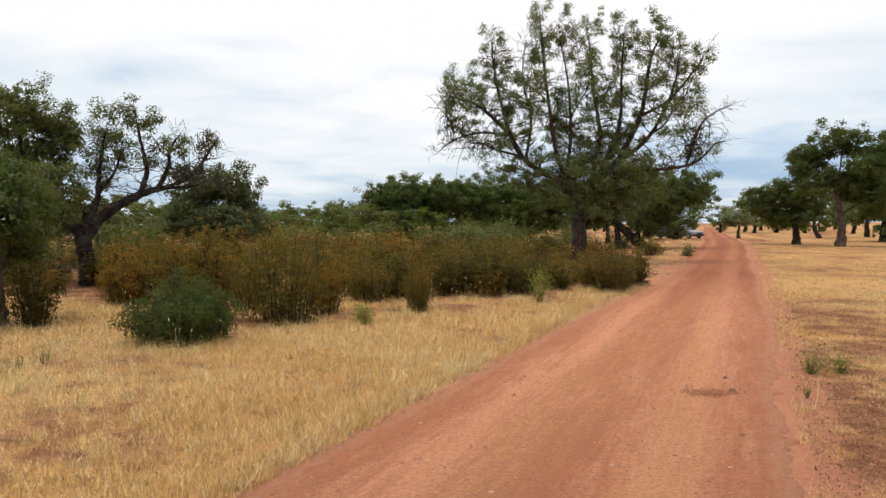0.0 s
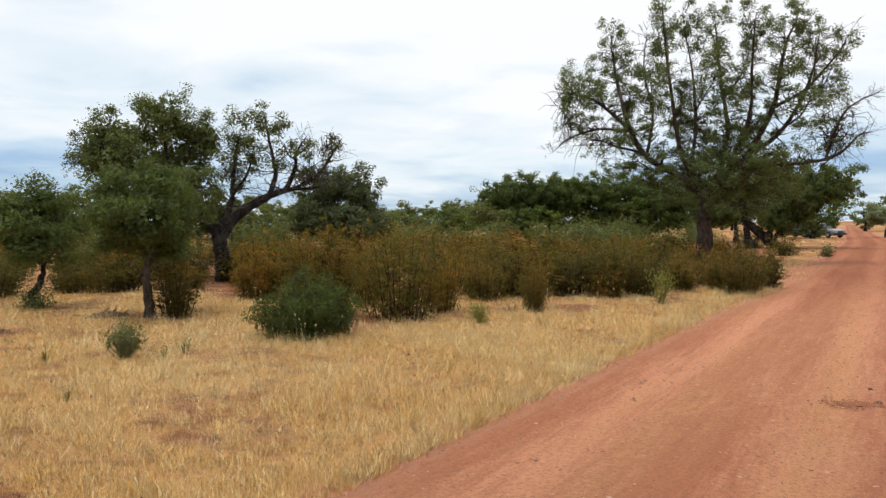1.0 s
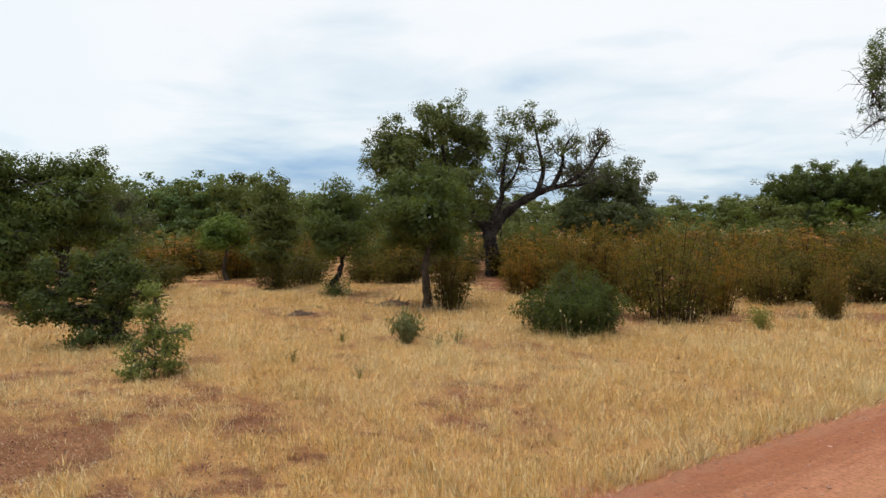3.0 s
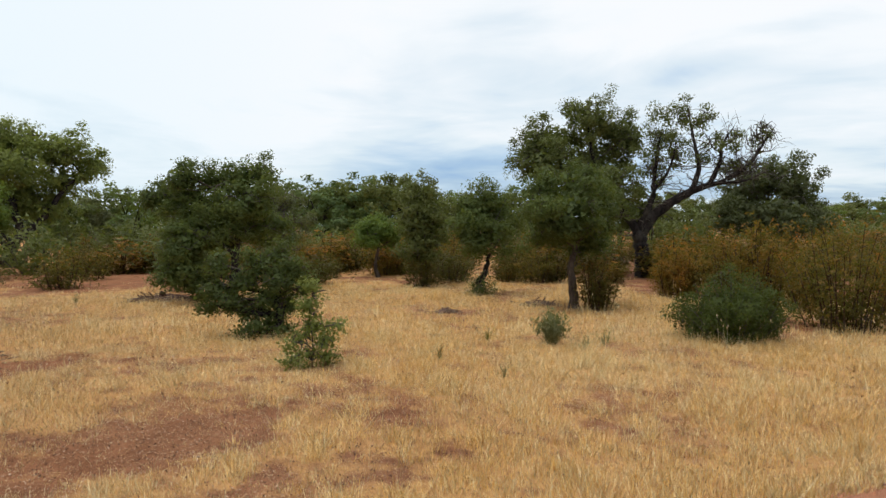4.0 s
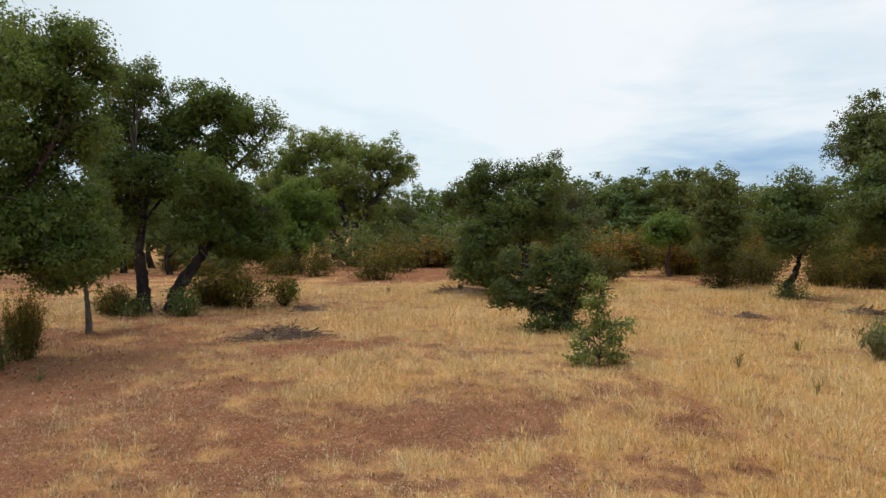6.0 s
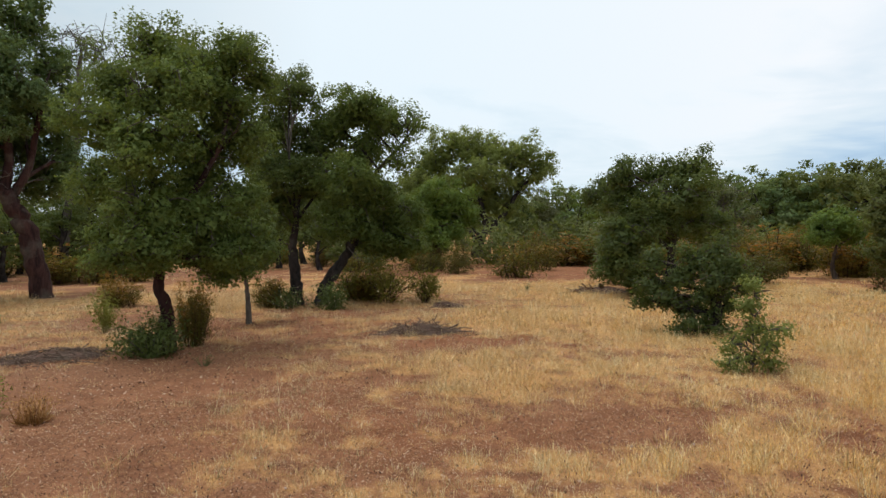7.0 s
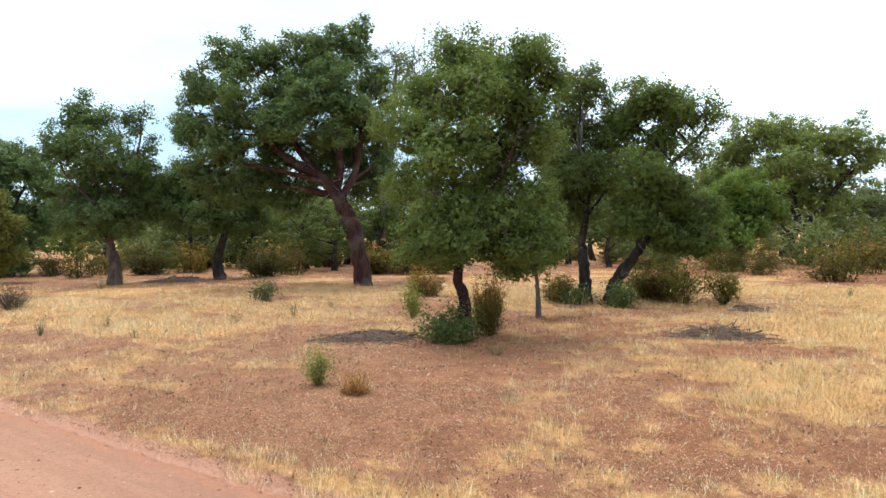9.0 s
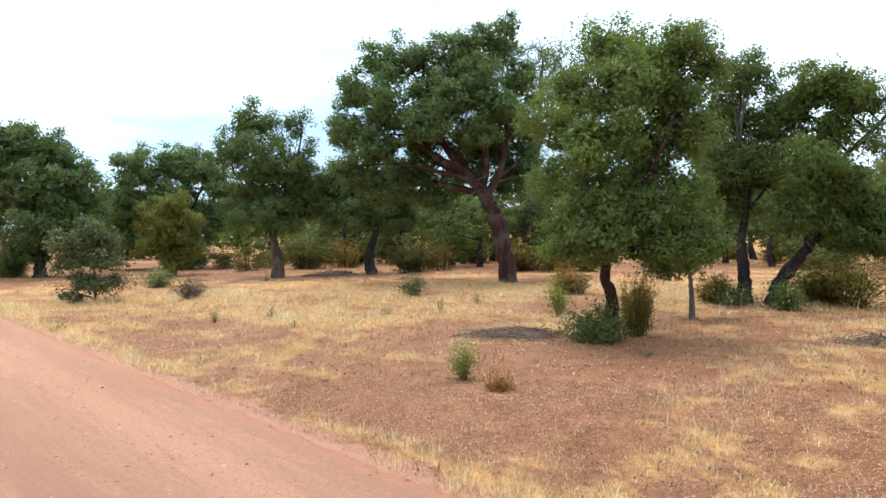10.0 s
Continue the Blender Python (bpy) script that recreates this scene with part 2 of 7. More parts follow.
def road_material():
    """Packed red earth: wheel tracks are paler and smoother (attribute 'track'), loose grit between them."""
    m, t, bsdf, out = material("red_earth_road")
    co = t.nodes.new("ShaderNodeTexCoord")
    p = co.outputs["Object"]
    at = t.nodes.new("ShaderNodeAttribute")
    at.attribute_name = "track"
    turned = node(t, "ShaderNodeMapping")
    turned.inputs["Rotation"].default_value = (0, 0, radians(28))
    t.links.new(p, turned.inputs[0])
    mp = node(t, "ShaderNodeMapping")
    mp.inputs["Scale"].default_value = (1.0, 0.10, 1.0)
    t.links.new(turned.outputs[0], mp.inputs[0])
    along, wide, fine = noise_at(t, mp.outputs[0], 2.2, 8.0, 0.7, 0.3), noise_at(t, p, 0.6, 6.0, 0.65), noise_at(t, p, 30.0, 6.0, 0.8)
    lines = noise_at(t, mp.outputs[0], 14.0, 6.0, 0.75, 0.2)
    crumbs = noise_at(t, p, 9.0, 8.0, 0.8)
    fac = maths(t, "ADD", maths(t, "MULTIPLY", along, 0.55), maths(t, "MULTIPLY", at.outputs["Fac"], 0.16))
    fac = maths(t, "ADD", fac, maths(t, "MULTIPLY", lines, 0.42))
    col = mixed(t, ramp(t, [(0.48, 0.0), (0.66, 1.0)], fac), (0.46, 0.168, 0.084), (0.69, 0.310, 0.168))
    # long bands of yellower dust
    band = node(t, "ShaderNodeMapping")
    band.inputs["Scale"].default_value = (1.0, 0.03, 1.0)
    t.links.new(turned.outputs[0], band.inputs[0])
    sandy = noise_at(t, band.outputs[0], 1.5, 5.0, 0.6, 0.2)
    col = mixed(t, ramp(t, [(0.48, 0.0), (0.64, 0.55)], sandy), col, (0.62, 0.305, 0.135))
    col = mixed(t, ramp(t, [(0.50, 0.0), (0.75, 0.35)], wide), col, (0.59, 0.305, 0.165))
    # crumbled earth off the wheel tracks
    rough = maths(t, "MULTIPLY", ramp(t, [(0.44, 0.0), (0.58, 1.0)], crumbs), maths(t, "MULTIPLY_ADD", at.outputs["Fac"], -0.45, 0.55))
    col = mixed(t, rough, col, mixed(t, lines, (0.29, 0.105, 0.055), (0.56, 0.250, 0.145)))
    col = mixed(t, ramp(t, [(0.30, 0.8), (0.52, 0.0)], fine), col, (0.24, 0.10, 0.055))
    col = mixed(t, ramp(t, [(0.60, 0.0), (0.75, 0.6)], fine), col, (0.74, 0.44, 0.29))
    # the far stretch is darkened: tree shade put into the earth's colour
    fresh = t.nodes.new("ShaderNodeAttribute")
    fresh.attribute_name = "fresh"
    col = mixed(t, maths(t, "MULTIPLY", fresh.outputs["Fac"], 0.8), col, mixed(t, 1.0, col, (0.62, 0.52, 0.50), "MULTIPLY"))
    # less red at the road's near end: washed-out exposure put into the colour
    exposure_pale = t.nodes.new("ShaderNodeAttribute")
    exposure_pale.attribute_name = "exposure_pale"
    col = mixed(t, maths(t, "MULTIPLY", exposure_pale.outputs["Fac"], 0.75), col, mixed(t, 0.35, (0.41, 0.265, 0.185), col))
    rim = t.nodes.new("ShaderNodeAttribute")
    rim.attribute_name = "rim"
    loose = ramp(t, [(0.45, 0.0), (0.72, 0.9)], maths(t, "ADD", rim.outputs["Fac"], maths(t, "MULTIPLY_ADD", crumbs, 1.2, -0.6)))
    col = mixed(t, loose, col, mixed(t, fine, (0.38, 0.155, 0.085), (0.58, 0.290, 0.170)))
    # loose grit of three sizes, dark and pale
    for scale, keep, weight in ((11.0, 0.90, 0.8), (23.0, 0.76, 0.75), (48.0, 0.62, 0.6)):
        vor = node(t, "ShaderNodeTexVoronoi", Scale=scale, Randomness=1.0)
        t.links.new(p, vor.inputs["Vector"])
        sepc = t.nodes.new("ShaderNodeSeparateColor")
        t.links.new(vor.outputs["Color"], sepc.inputs[0])
        grit = maths(t, "MULTIPLY", ramp(t, [(0.10, 1.0), (0.26, 0.0)], vor.outputs["Distance"]), ramp(t, [(keep, 0.0), (keep + 0.04, weight)], sepc.outputs[0]))
        col = mixed(t, grit, col, ramp(t, [(0.30, (0.15, 0.062, 0.038)), (0.55, (0.38, 0.16, 0.09)), (0.85, (0.76, 0.50, 0.37))], sepc.outputs[1]))
    t.links.new(col, bsdf.inputs["Base Color"])
    bsdf.inputs["Roughness"].default_value = 0.92
    bsdf.inputs["Specular IOR Level"].default_value = 0.15
    bumped(t, bsdf, maths(t, "ADD", maths(t, "ADD", fine, crumbs), maths(t, "MULTIPLY", along, 1.5)), 1.0, 0.024)
    return m


OAK = leaf_material("oak_leaves", [(0.034, 0.046, 0.015), (0.064, 0.092, 0.027), (0.110, 0.145, 0.041), (0.174, 0.209, 0.059)], 0.55, 0.2)
OAK_WARM = leaf_material("warm_green_oak_leaves", [(0.048, 0.070, 0.016), (0.094, 0.137, 0.034), (0.156, 0.211, 0.051), (0.237, 0.289, 0.081)], 0.55, 0.24)
GOLD_GREEN = leaf_material("gold_green_shrub_leaves", [(0.060, 0.064, 0.012), (0.115, 0.110, 0.018), (0.190, 0.150, 0.026), (0.300, 0.200, 0.035)], 0.6, 0.3)
OAK_GOLD = leaf_material("yellowing_oak_leaves", [(0.055, 0.060, 0.012), (0.105, 0.108, 0.020), (0.170, 0.150, 0.030), (0.260, 0.200, 0.042)], 0.55, 0.25)
OAK_COOL = leaf_material("cool_green_oak_leaves", [(0.041, 0.067, 0.024), (0.082, 0.131, 0.046), (0.137, 0.198, 0.073), (0.211, 0.279, 0.110)], 0.55, 0.2)
OAK_THIN = leaf_material("thin_oak_leaves", [(0.045, 0.061, 0.022), (0.088, 0.118, 0.042), (0.152, 0.192, 0.067), (0.240, 0.280, 0.112)])
OAK_BRIGHT = leaf_material("bright_oak_leaves", [(0.050, 0.080, 0.015), (0.097, 0.155, 0.028), (0.153, 0.220, 0.043), (0.213, 0.278, 0.062)], 0.55, 0.25)
OAK_OLIVE = leaf_material("olive_oak_leaves", [(0.048, 0.059, 0.020), (0.094, 0.113, 0.034), (0.154, 0.175, 0.054), (0.234, 0.248, 0.089)])
OAK_GREY = leaf_material("grey_oak_leaves", [(0.043, 0.053, 0.025), (0.084, 0.101, 0.045), (0.140, 0.154, 0.076), (0.228, 0.240, 0.140)])
OAK_PALE = leaf_material("pale_oak_leaves", [(0.088, 0.112, 0.029), (0.151, 0.187, 0.049), (0.218, 0.255, 0.075), (0.302, 0.338, 0.120)], 0.55, 0.32)
OAK_DARK = leaf_material("dark_mastic_leaves", [(0.022, 0.034, 0.009), (0.045, 0.065, 0.014), (0.083, 0.110, 0.022), (0.156, 0.188, 0.043)])
OLIVE = leaf_material("olive_leaves", [(0.150, 0.180, 0.090), (0.230, 0.260, 0.140), (0.320, 0.350, 0.210)], 0.6, 0.2)
ROCKROSE = leaf_material("rockrose_leaves", [(0.032, 0.024, 0.006), (0.098, 0.073, 0.011), (0.211, 0.098, 0.011), (0.454, 0.133, 0.010)], 0.6, 0.18, 0.35, 0.40, 0.38)
# greener rockrose, with the shade about the tall oak put into its colour
ROCKROSE_OLIVE_SHADED = leaf_material("shaded_olive_rockrose_leaves", [(0.025, 0.024, 0.007), (0.061, 0.052, 0.009), (0.119, 0.064, 0.010), (0.279, 0.091, 0.008)], 0.6, 0.15, 0.35, 0.40, 0.38)
YOUNG = leaf_material("young_shoot_leaves", [(0.140, 0.140, 0.032), (0.240, 0.235, 0.060), (0.360, 0.330, 0.105)], 0.6, 0.35)
SAGE = leaf_material("grey_green_shrub_leaves", [(0.085, 0.092, 0.040), (0.160, 0.160, 0.070), (0.260, 0.240, 0.110)], 0.7, 0.2)
BARK = bark_material("cork_bark", (0.030, 0.022, 0.018), (0.135, 0.105, 0.082))
BARK_BROWN = bark_material("brown_cork_bark", (0.020, 0.014, 0.011), (0.100, 0.072, 0.054))
BARK_RED = bark_material("stripped_cork_bark", (0.016, 0.009, 0.009), (0.066, 0.032, 0.027), 7.0)
BARK_DARK = bark_material("charred_dark_bark", (0.010, 0.009, 0.009), (0.050, 0.040, 0.036), 8.0)
TWIG = bark_material("grey_twigs", (0.060, 0.050, 0.042), (0.170, 0.150, 0.125), 20.0)
SHRUB_WOOD = bark_material("red_brown_shrub_wood", (0.030, 0.016, 0.010), (0.085, 0.047, 0.028), 20.0)
DEADWOOD = bark_material("dead_wood", (0.075, 0.045, 0.033), (0.210, 0.135, 0.095), 16.0)
STRAW = straw_material("dry_grass", [(0.24, 0.115, 0.030), (0.77, 0.425, 0.105), (0.96, 0.640, 0.200), (0.98, 0.83, 0.47)], 0.95, -0.40)
STALK = straw_material("seed_stalks", [(0.38, 0.24, 0.09), (0.70, 0.52, 0.25), (0.90, 0.78, 0.50)], 0.9, -0.4)
LOOSE = straw_material("loose_straw", [(0.22, 0.100, 0.048), (0.40, 0.215, 0.105), (0.54, 0.33, 0.165), (0.72, 0.55, 0.34)], 0.9, -0.5)
RUST = straw_material("rusty_grass", [(0.22, 0.10, 0.03), (0.42, 0.22, 0.07), (0.60, 0.36, 0.14)], 0.9, -0.4)
LITTER = straw_material("leaf_litter", [(0.045, 0.022, 0.014), (0.17, 0.080, 0.042), (0.36, 0.185, 0.095), (0.58, 0.42, 0.30)], 1.2, -0.60)
GROUND = ground_material()
ROAD = road_material()
STONE = plain("pebbles", (0.34, 0.165, 0.105), 0.9, 0.0, 0.55, 60.0)

# ---------- mesh tools ----------
rng = np.random.default_rng(7)


def mesh_of(name, verts, faces):
    """A mesh from arrays: verts (n, 3), faces (m, 3) or (m, 4), or a list of such face arrays."""
    faces = faces if isinstance(faces, list) else [faces]
    me = bpy.data.meshes.new(name)
    verts = np.ascontiguousarray(verts, dtype=np.float32)
    me.vertices.add(len(verts))
    me.vertices.foreach_set("co", verts.ravel())
    loops = np.concatenate([f.ravel() for f in faces]).astype(np.int32)
    counts = np.concatenate([np.full(len(f), f.shape[1]) for f in faces])
    starts = np.concatenate([[0], np.cumsum(counts)[:-1]]).astype(np.int32)
    me.loops.add(len(loops))
    me.loops.foreach_set("vertex_index", loops)
    me.polygons.add(len(starts))
    me.polygons.foreach_set("loop_start", starts)
    me.update(calc_edges=True)
    return me


def smooth(me):
    me.polygons.foreach_set("use_smooth", np.ones(len(me.polygons), dtype=bool))
    return me


def piece(name, me, mat, parent, label="", kind=""):
    """One mesh object under a thing or a part."""
    if mat is not None:
        me.materials.append(mat)
    ob = new(name, me)
    ob.parent = parent
    return tagged(ob, label, kind=kind)


def part(name, bm, mat, parent, label=""):
    me = bpy.data.meshes.new(name)
    bm.to_mesh(me)
    bm.free()
    return piece(name, me, mat, parent, label)


def thing(name, x, y, label, category, group="", z=0.0, turn=0.0):
    ob = new(name)
    ob.empty_display_size = 0.2
    ob.matrix_basis = pose(x, y, z, 0, 0, turn)
    return tagged(ob, label, category, group)


class Soup:
    """Gathers tubes and blades into one mesh."""

    def __init__(self):
        self.v, self.f, self.n, self.way = [], [], 0, []

    def add(self, v, f):
        self.v.append(v.reshape(-1, 3))
        self.f.append(f + self.n)
        self.n += len(self.v[-1])

    def tubes(self, paths, radii, sides):
        """paths (b, n, 3), radii (b, n): b tubes of n rings."""
        paths, radii = np.asarray(paths, float), np.asarray(radii, float)
        b, n, _ = paths.shape
        tang = np.gradient(paths, axis=1)
        tang /= np.linalg.norm(tang, axis=2, keepdims=True) + 1e-9
        ref = np.where(np.abs(tang[..., 2:3]) > 0.9, np.array([1.0, 0.0, 0.0]), np.array([0.0, 0.0, 1.0]))
        ref = np.broadcast_to(ref[:, :1], tang.shape) if n > 1 else ref
        u = np.cross(tang, ref)
        u /= np.linalg.norm(u, axis=2, keepdims=True) + 1e-9
        w = np.cross(tang, u)
        a = np.arange(sides) * 2 * np.pi / sides
        ring = np.cos(a)[:, None] * u[:, :, None] + np.sin(a)[:, None] * w[:, :, None]
        v = paths[:, :, None] + ring * radii[:, :, None, None]
        i = np.arange(b * n * sides).reshape(b, n, sides)
        j = np.roll(i, -1, axis=2)
        f = np.stack([i[:, :-1], j[:, :-1], j[:, 1:], i[:, 1:]], -1).reshape(-1, 4)
        self.add(v, f)

    def leaves(self, at, size, rnd, aspect=0.55, lift=0.35, erect=0.0, face=None, out=None):
        """Small pointed leaves about the given places, curled so that they shade with the tuft (out) they belong to."""
        n = len(at)
        axis = rnd.normal(size=(n, 3)) * (1, 1, 0.7) + (0, 0, erect)
        axis /= np.linalg.norm(axis, axis=1, keepdims=True)
        up = rnd.normal(size=(n, 3)) + (0, 0, lift * 2) if face is None else face * 1.3 + rnd.normal(size=(n, 3)) * 0.42 + (0, 0, 0.75)
        side = np.cross(axis, up)
        side /= np.linalg.norm(side, axis=1, keepdims=True) + 1e-9
        long = (size * rnd.uniform(0.65, 1.35, n))[:, None]
        a, s = axis * long * 0.5, side * long * 0.5 * aspect
        v = np.stack([at - a, at + a * 0.35 + s, at + a * (0.7 + 0.3 * rnd.uniform(size=(n, 1))) - s], 1)
        flat = np.cross(v[:, 1] - v[:, 0], v[:, 2] - v[:, 0])
        flat /= np.linalg.norm(flat, axis=1, keepdims=True) + 1e-12
        turned = (flat * out).sum(1) < 0
        v[turned] = v[turned][:, [0, 2, 1]]
        flat[turned] *= -1
        way = flat * 0.40 + out
        self.way.append(np.repeat(way / (np.linalg.norm(way, axis=1, keepdims=True) + 1e-9), 3, axis=0))
        self.add(v, np.arange(n * 3).reshape(n, 3))

    def mesh(self, name):
        me = mesh_of(name, np.concatenate(self.v), [np.concatenate([f for f in self.f if f.shape[1] == k]) for k in (3, 4) if any(f.shape[1] == k for f in self.f)])
        return shaded(me, np.concatenate(self.way)) if self.way else me


def shaded(me, way):
    """Gives a mesh of leaves or blades its own normals."""
    at = me.attributes.new("custom_normal", "FLOAT_VECTOR", "POINT")
    at.data.foreach_set("vector", np.ascontiguousarray(way, dtype=np.float32).ravel())
    me.update()
    return me


def spline(points, n):
    """n places on a smooth line through the points."""
    p = np.asarray(points, float)
    if len(p) == 2:
        p = np.array([p[0], p.mean(0), p[1]])
    q = np.vstack([2 * p[0] - p[1], p, 2 * p[-1] - p[-2]])
    t = np.linspace(0, len(p) - 1.001, n)
    k, f = t.astype(int), (t % 1)[:, None]
    a, b, c, d = q[k], q[k + 1], q[k + 2], q[k + 3]
    return 0.5 * (2 * b + (c - a) * f + (2 * a - 5 * b + 4 * c - d) * f**2 + (3 * b - a - 3 * c + d) * f**3)


def lumpy(dirs, seed, freq=1.6):
    """A smooth uneven factor for directions, about 0.7 to 1.3."""
    r = np.random.default_rng(seed)
    k, ph = r.normal(size=(7, 3)) * freq, r.uniform(0, 6.28, 7)
    return 1 + 0.30 * np.sin(dirs @ k.T + ph).mean(1) * 2.0


def grown(name, x, y, label, category, trunk, girth, clumps, mat=None, bark=None, lai=4.3, twiggy=0.25, stems=(), group="", seed=1, bare=0.0, tuft=1.22, foot=1.35, leaf=0.0, hang=0.0, twig_mat=None, plain_wood=False, swell=1.15, sides=4, fork=0.0, top_girth=0.42, pull=0.52):
    """A tree. Its own axes: s to the side, d away from the track, z up. trunk: a line of (s, d, z); girth: radius at the foot;
    clumps: (s, d, z, half width, half height[, density]); stems: more trunk lines with their radius in front;
    lai: leaf area over the area of each clump; tuft: how wide the sprays of leaves are."""
    r = np.random.default_rng(seed)
    far = math.hypot(x, y)
    leaf = leaf or 0.017 + 0.0026 * min(far, 25) + 0.0017 * max(far - 25, 0)
    per = 54
    spray_size = (0.06 + 1.0 * leaf) * tuft * 1.2
    mat, bark = mat or OAK, bark or BARK
    turn = math.degrees(math.atan2(-x, y))
    ob = thing(name, x, y, label, category, group, 0.0, turn)
    boughwood, twig, leafage = Soup(), Soup(), Soup()
    nodes, node_r = [], []

    def stem(part_name, line, r0, r1, flare):
        n = 9 + 3 * len(line)
        p = spline(line, n)
        t = np.linspace(0, 1, n)
        p[1:, :2] += r.normal(size=(n - 1, 2)) * r0 * 0.10
        rad = r0 * (1 - t) ** 0.8 * (1 - r1 / r0) + r1
        rad = rad * (1 + (flare - 1) * np.exp(-t * 9)) * (1 + r.normal(size=n) * 0.05)
        p[0, 2] = min(p[0, 2], -0.06) if flare > 1 else p[0, 2]
        tube = Soup()
        tube.tubes(p[None], rad[None], 7 if plain_wood else 12)
        piece(part_name, smooth(tube.mesh(part_name)), bark, ob)
        nodes.append(p[2:])
        node_r.append(rad[2:])

    stem("trunk", trunk, girth, girth * top_girth, foot)
    for first, *line in stems:
        stem("limb", line, first, first * 0.12, 1.25 if line[0][2] < 0.3 else 1.0)
    N, NR = np.concatenate(nodes), np.concatenate(node_r)
    top = max(cl[2] + cl[4] for cl in clumps)
    if sides and not plain_wood:
        # side shoots along trunk and limbs, each with a few twigs of its own
        m = sides * len(nodes)
        pick = r.integers(0, len(N), m)
        pick = pick[(N[pick][:, 2] > 0.22 * top) & (N[pick][:, 2] < 0.86 * top)]
        m = len(pick)
        way = r.normal(size=(m, 3)) * (1, 1, 0.5) + (0, 0, 0.55)
        way *= (r.uniform(0.3, 0.9, (m, 1)) * min(1.0, 0.13 * top)) / np.linalg.norm(way, axis=1, keepdims=True)
        t = np.linspace(0, 1, 5)
        p = N[pick][:, None] + way[:, None] * t[None, :, None] + np.cumsum(r.normal(size=(m, 5, 3)) * 0.05, 1) * np.linalg.norm(way, axis=1)[:, None, None]
        p[:, 0] = N[pick]
        p[:, :, 2] -= (t**2 * 0.3)[None] * r.uniform(0, 1, (m, 1)) * np.linalg.norm(way, axis=1)[:, None]
        twig.tubes(p, np.minimum(NR[pick] * 0.4, 0.03)[:, None] * np.linspace(1, 0.2, 5)[None], 4)
        b = np.repeat(p, 3, axis=0)[np.arange(3 * m), r.integers(1, 5, 3 * m)]
        e = b + (np.repeat(way, 3, axis=0) * 0.45 + r.normal(size=(3 * m, 3)) * 0.15)
        twig.tubes(np.stack([b, 0.5 * (b + e) + (0, 0, 0.04), e], 1), np.tile([0.009, 0.006, 0.003], (3 * m, 1)), 3)
    for k, cl in enumerate(clumps):
        c, (rs, rz), dens = np.array(cl[:3]), (cl[3] * swell, cl[4] * swell), (cl[5] if len(cl) > 5 else 1.0)
        rd = 0.5 * (rs + min(rs, rz)) * 1.05
        rad3 = np.array([rs, rd, rz])
        gap = N - (c - (0, 0, rz * 0.35))
        cost = np.linalg.norm(gap, axis=1) + np.maximum(gap[:, 2], 0) * 1.5 + 5.0 * (N[:, 2] < fork)
        a = int(cost.argmin())
        A, ra = N[a], NR[a]
        mid = A * 0.45 + c * 0.55 + (0, 0, 0.10 * np.linalg.norm((c - A)[:2])) + r.normal(size=3) * 0.12 * np.linalg.norm(c - A)
        p = spline([A, mid, c + (0, 0, rz * 0.3)], 9)
        r0 = min(ra * 0.62, 0.035 + 0.045 * np.linalg.norm(c - A) ** 0.7)
        if plain_wood:
            boughwood.tubes(p[None, ::2], np.linspace(r0, 0.015, 5)[None], 4)
        else:
            boughwood.tubes(p[None], np.linspace(r0, 0.015, 9)[None], 7)
        # boughs
        m = max(4, int(5 + 3 * rs))
        d = r.normal(size=(m, 3))
        d /= np.linalg.norm(d, axis=1, keepdims=True)
        ends = c + d * rad3 * r.uniform(0.55, 0.95, (m, 1))
        src = p[r.integers(3, 9, m)]
        t = np.linspace(0, 1, 6)[None, :, None]
        bow = (src + ends)[:, None] * 0.5 + (0, 0, 0.15 * rs) + r.normal(size=(m, 1, 3)) * 0.12 * rs
        boughs = (1 - t) ** 2 * src[:, None] + 2 * t * (1 - t) * bow + t**2 * ends[:, None]
        if not plain_wood:
            twig.tubes(boughs, np.linspace(0.022, 0.007, 6)[None] * np.ones((m, 1)) * (0.6 + 0.25 * rs), 5)
        hubs = np.concatenate([boughs[:, 2:].reshape(-1, 3), p[5:]])
        if dens <= 0.25:
            # dead ends: bare hanging twigs
            m = int(30 + 40 * rs)
            h = hubs[r.integers(0, len(hubs), m)]
            out = r.normal(size=(m, 3)) * rad3 * 0.5
            end = h + out - (0, 0, 1) * np.abs(r.normal(size=(m, 1))) * rz * 0.35
            twig.tubes(np.stack([h, h + out * 0.6 + (0, 0, 0.1), end], 1), np.tile([0.016, 0.011, 0.005], (m, 1)), 3)
        # sprays
        ns = max(5, int(lai * dens * math.pi * rs * rz / (0.36 * leaf * leaf) / per))
        d = r.normal(size=(ns, 3))
        d /= np.linalg.norm(d, axis=1, keepdims=True)
        rr = r.uniform(0, 1, ns) ** 0.42 * lumpy(d, seed * 31 + k)
        at = c + d * rad3 * rr[:, None]
        # sprays gather into lumps with gaps between
        lumps = max(5, int(8 + 9 * rs * rz))
        e = r.normal(size=(lumps, 3))
        e /= np.linalg.norm(e, axis=1, keepdims=True)
        lump = c + e * rad3 * (r.uniform(0.42, 1.2, (lumps, 1)))
        mine = np.linalg.norm((at[:, None] - lump[None]) / rad3, axis=2).argmin(1)
        at = lump[mine] + (at - lump[mine]) * pull
        at[:, 2] = np.where(at[:, 2] < c[2] - 0.55 * rz, c[2] - 0.55 * rz + (at[:, 2] - c[2] + 0.55 * rz) * 0.5, at[:, 2])
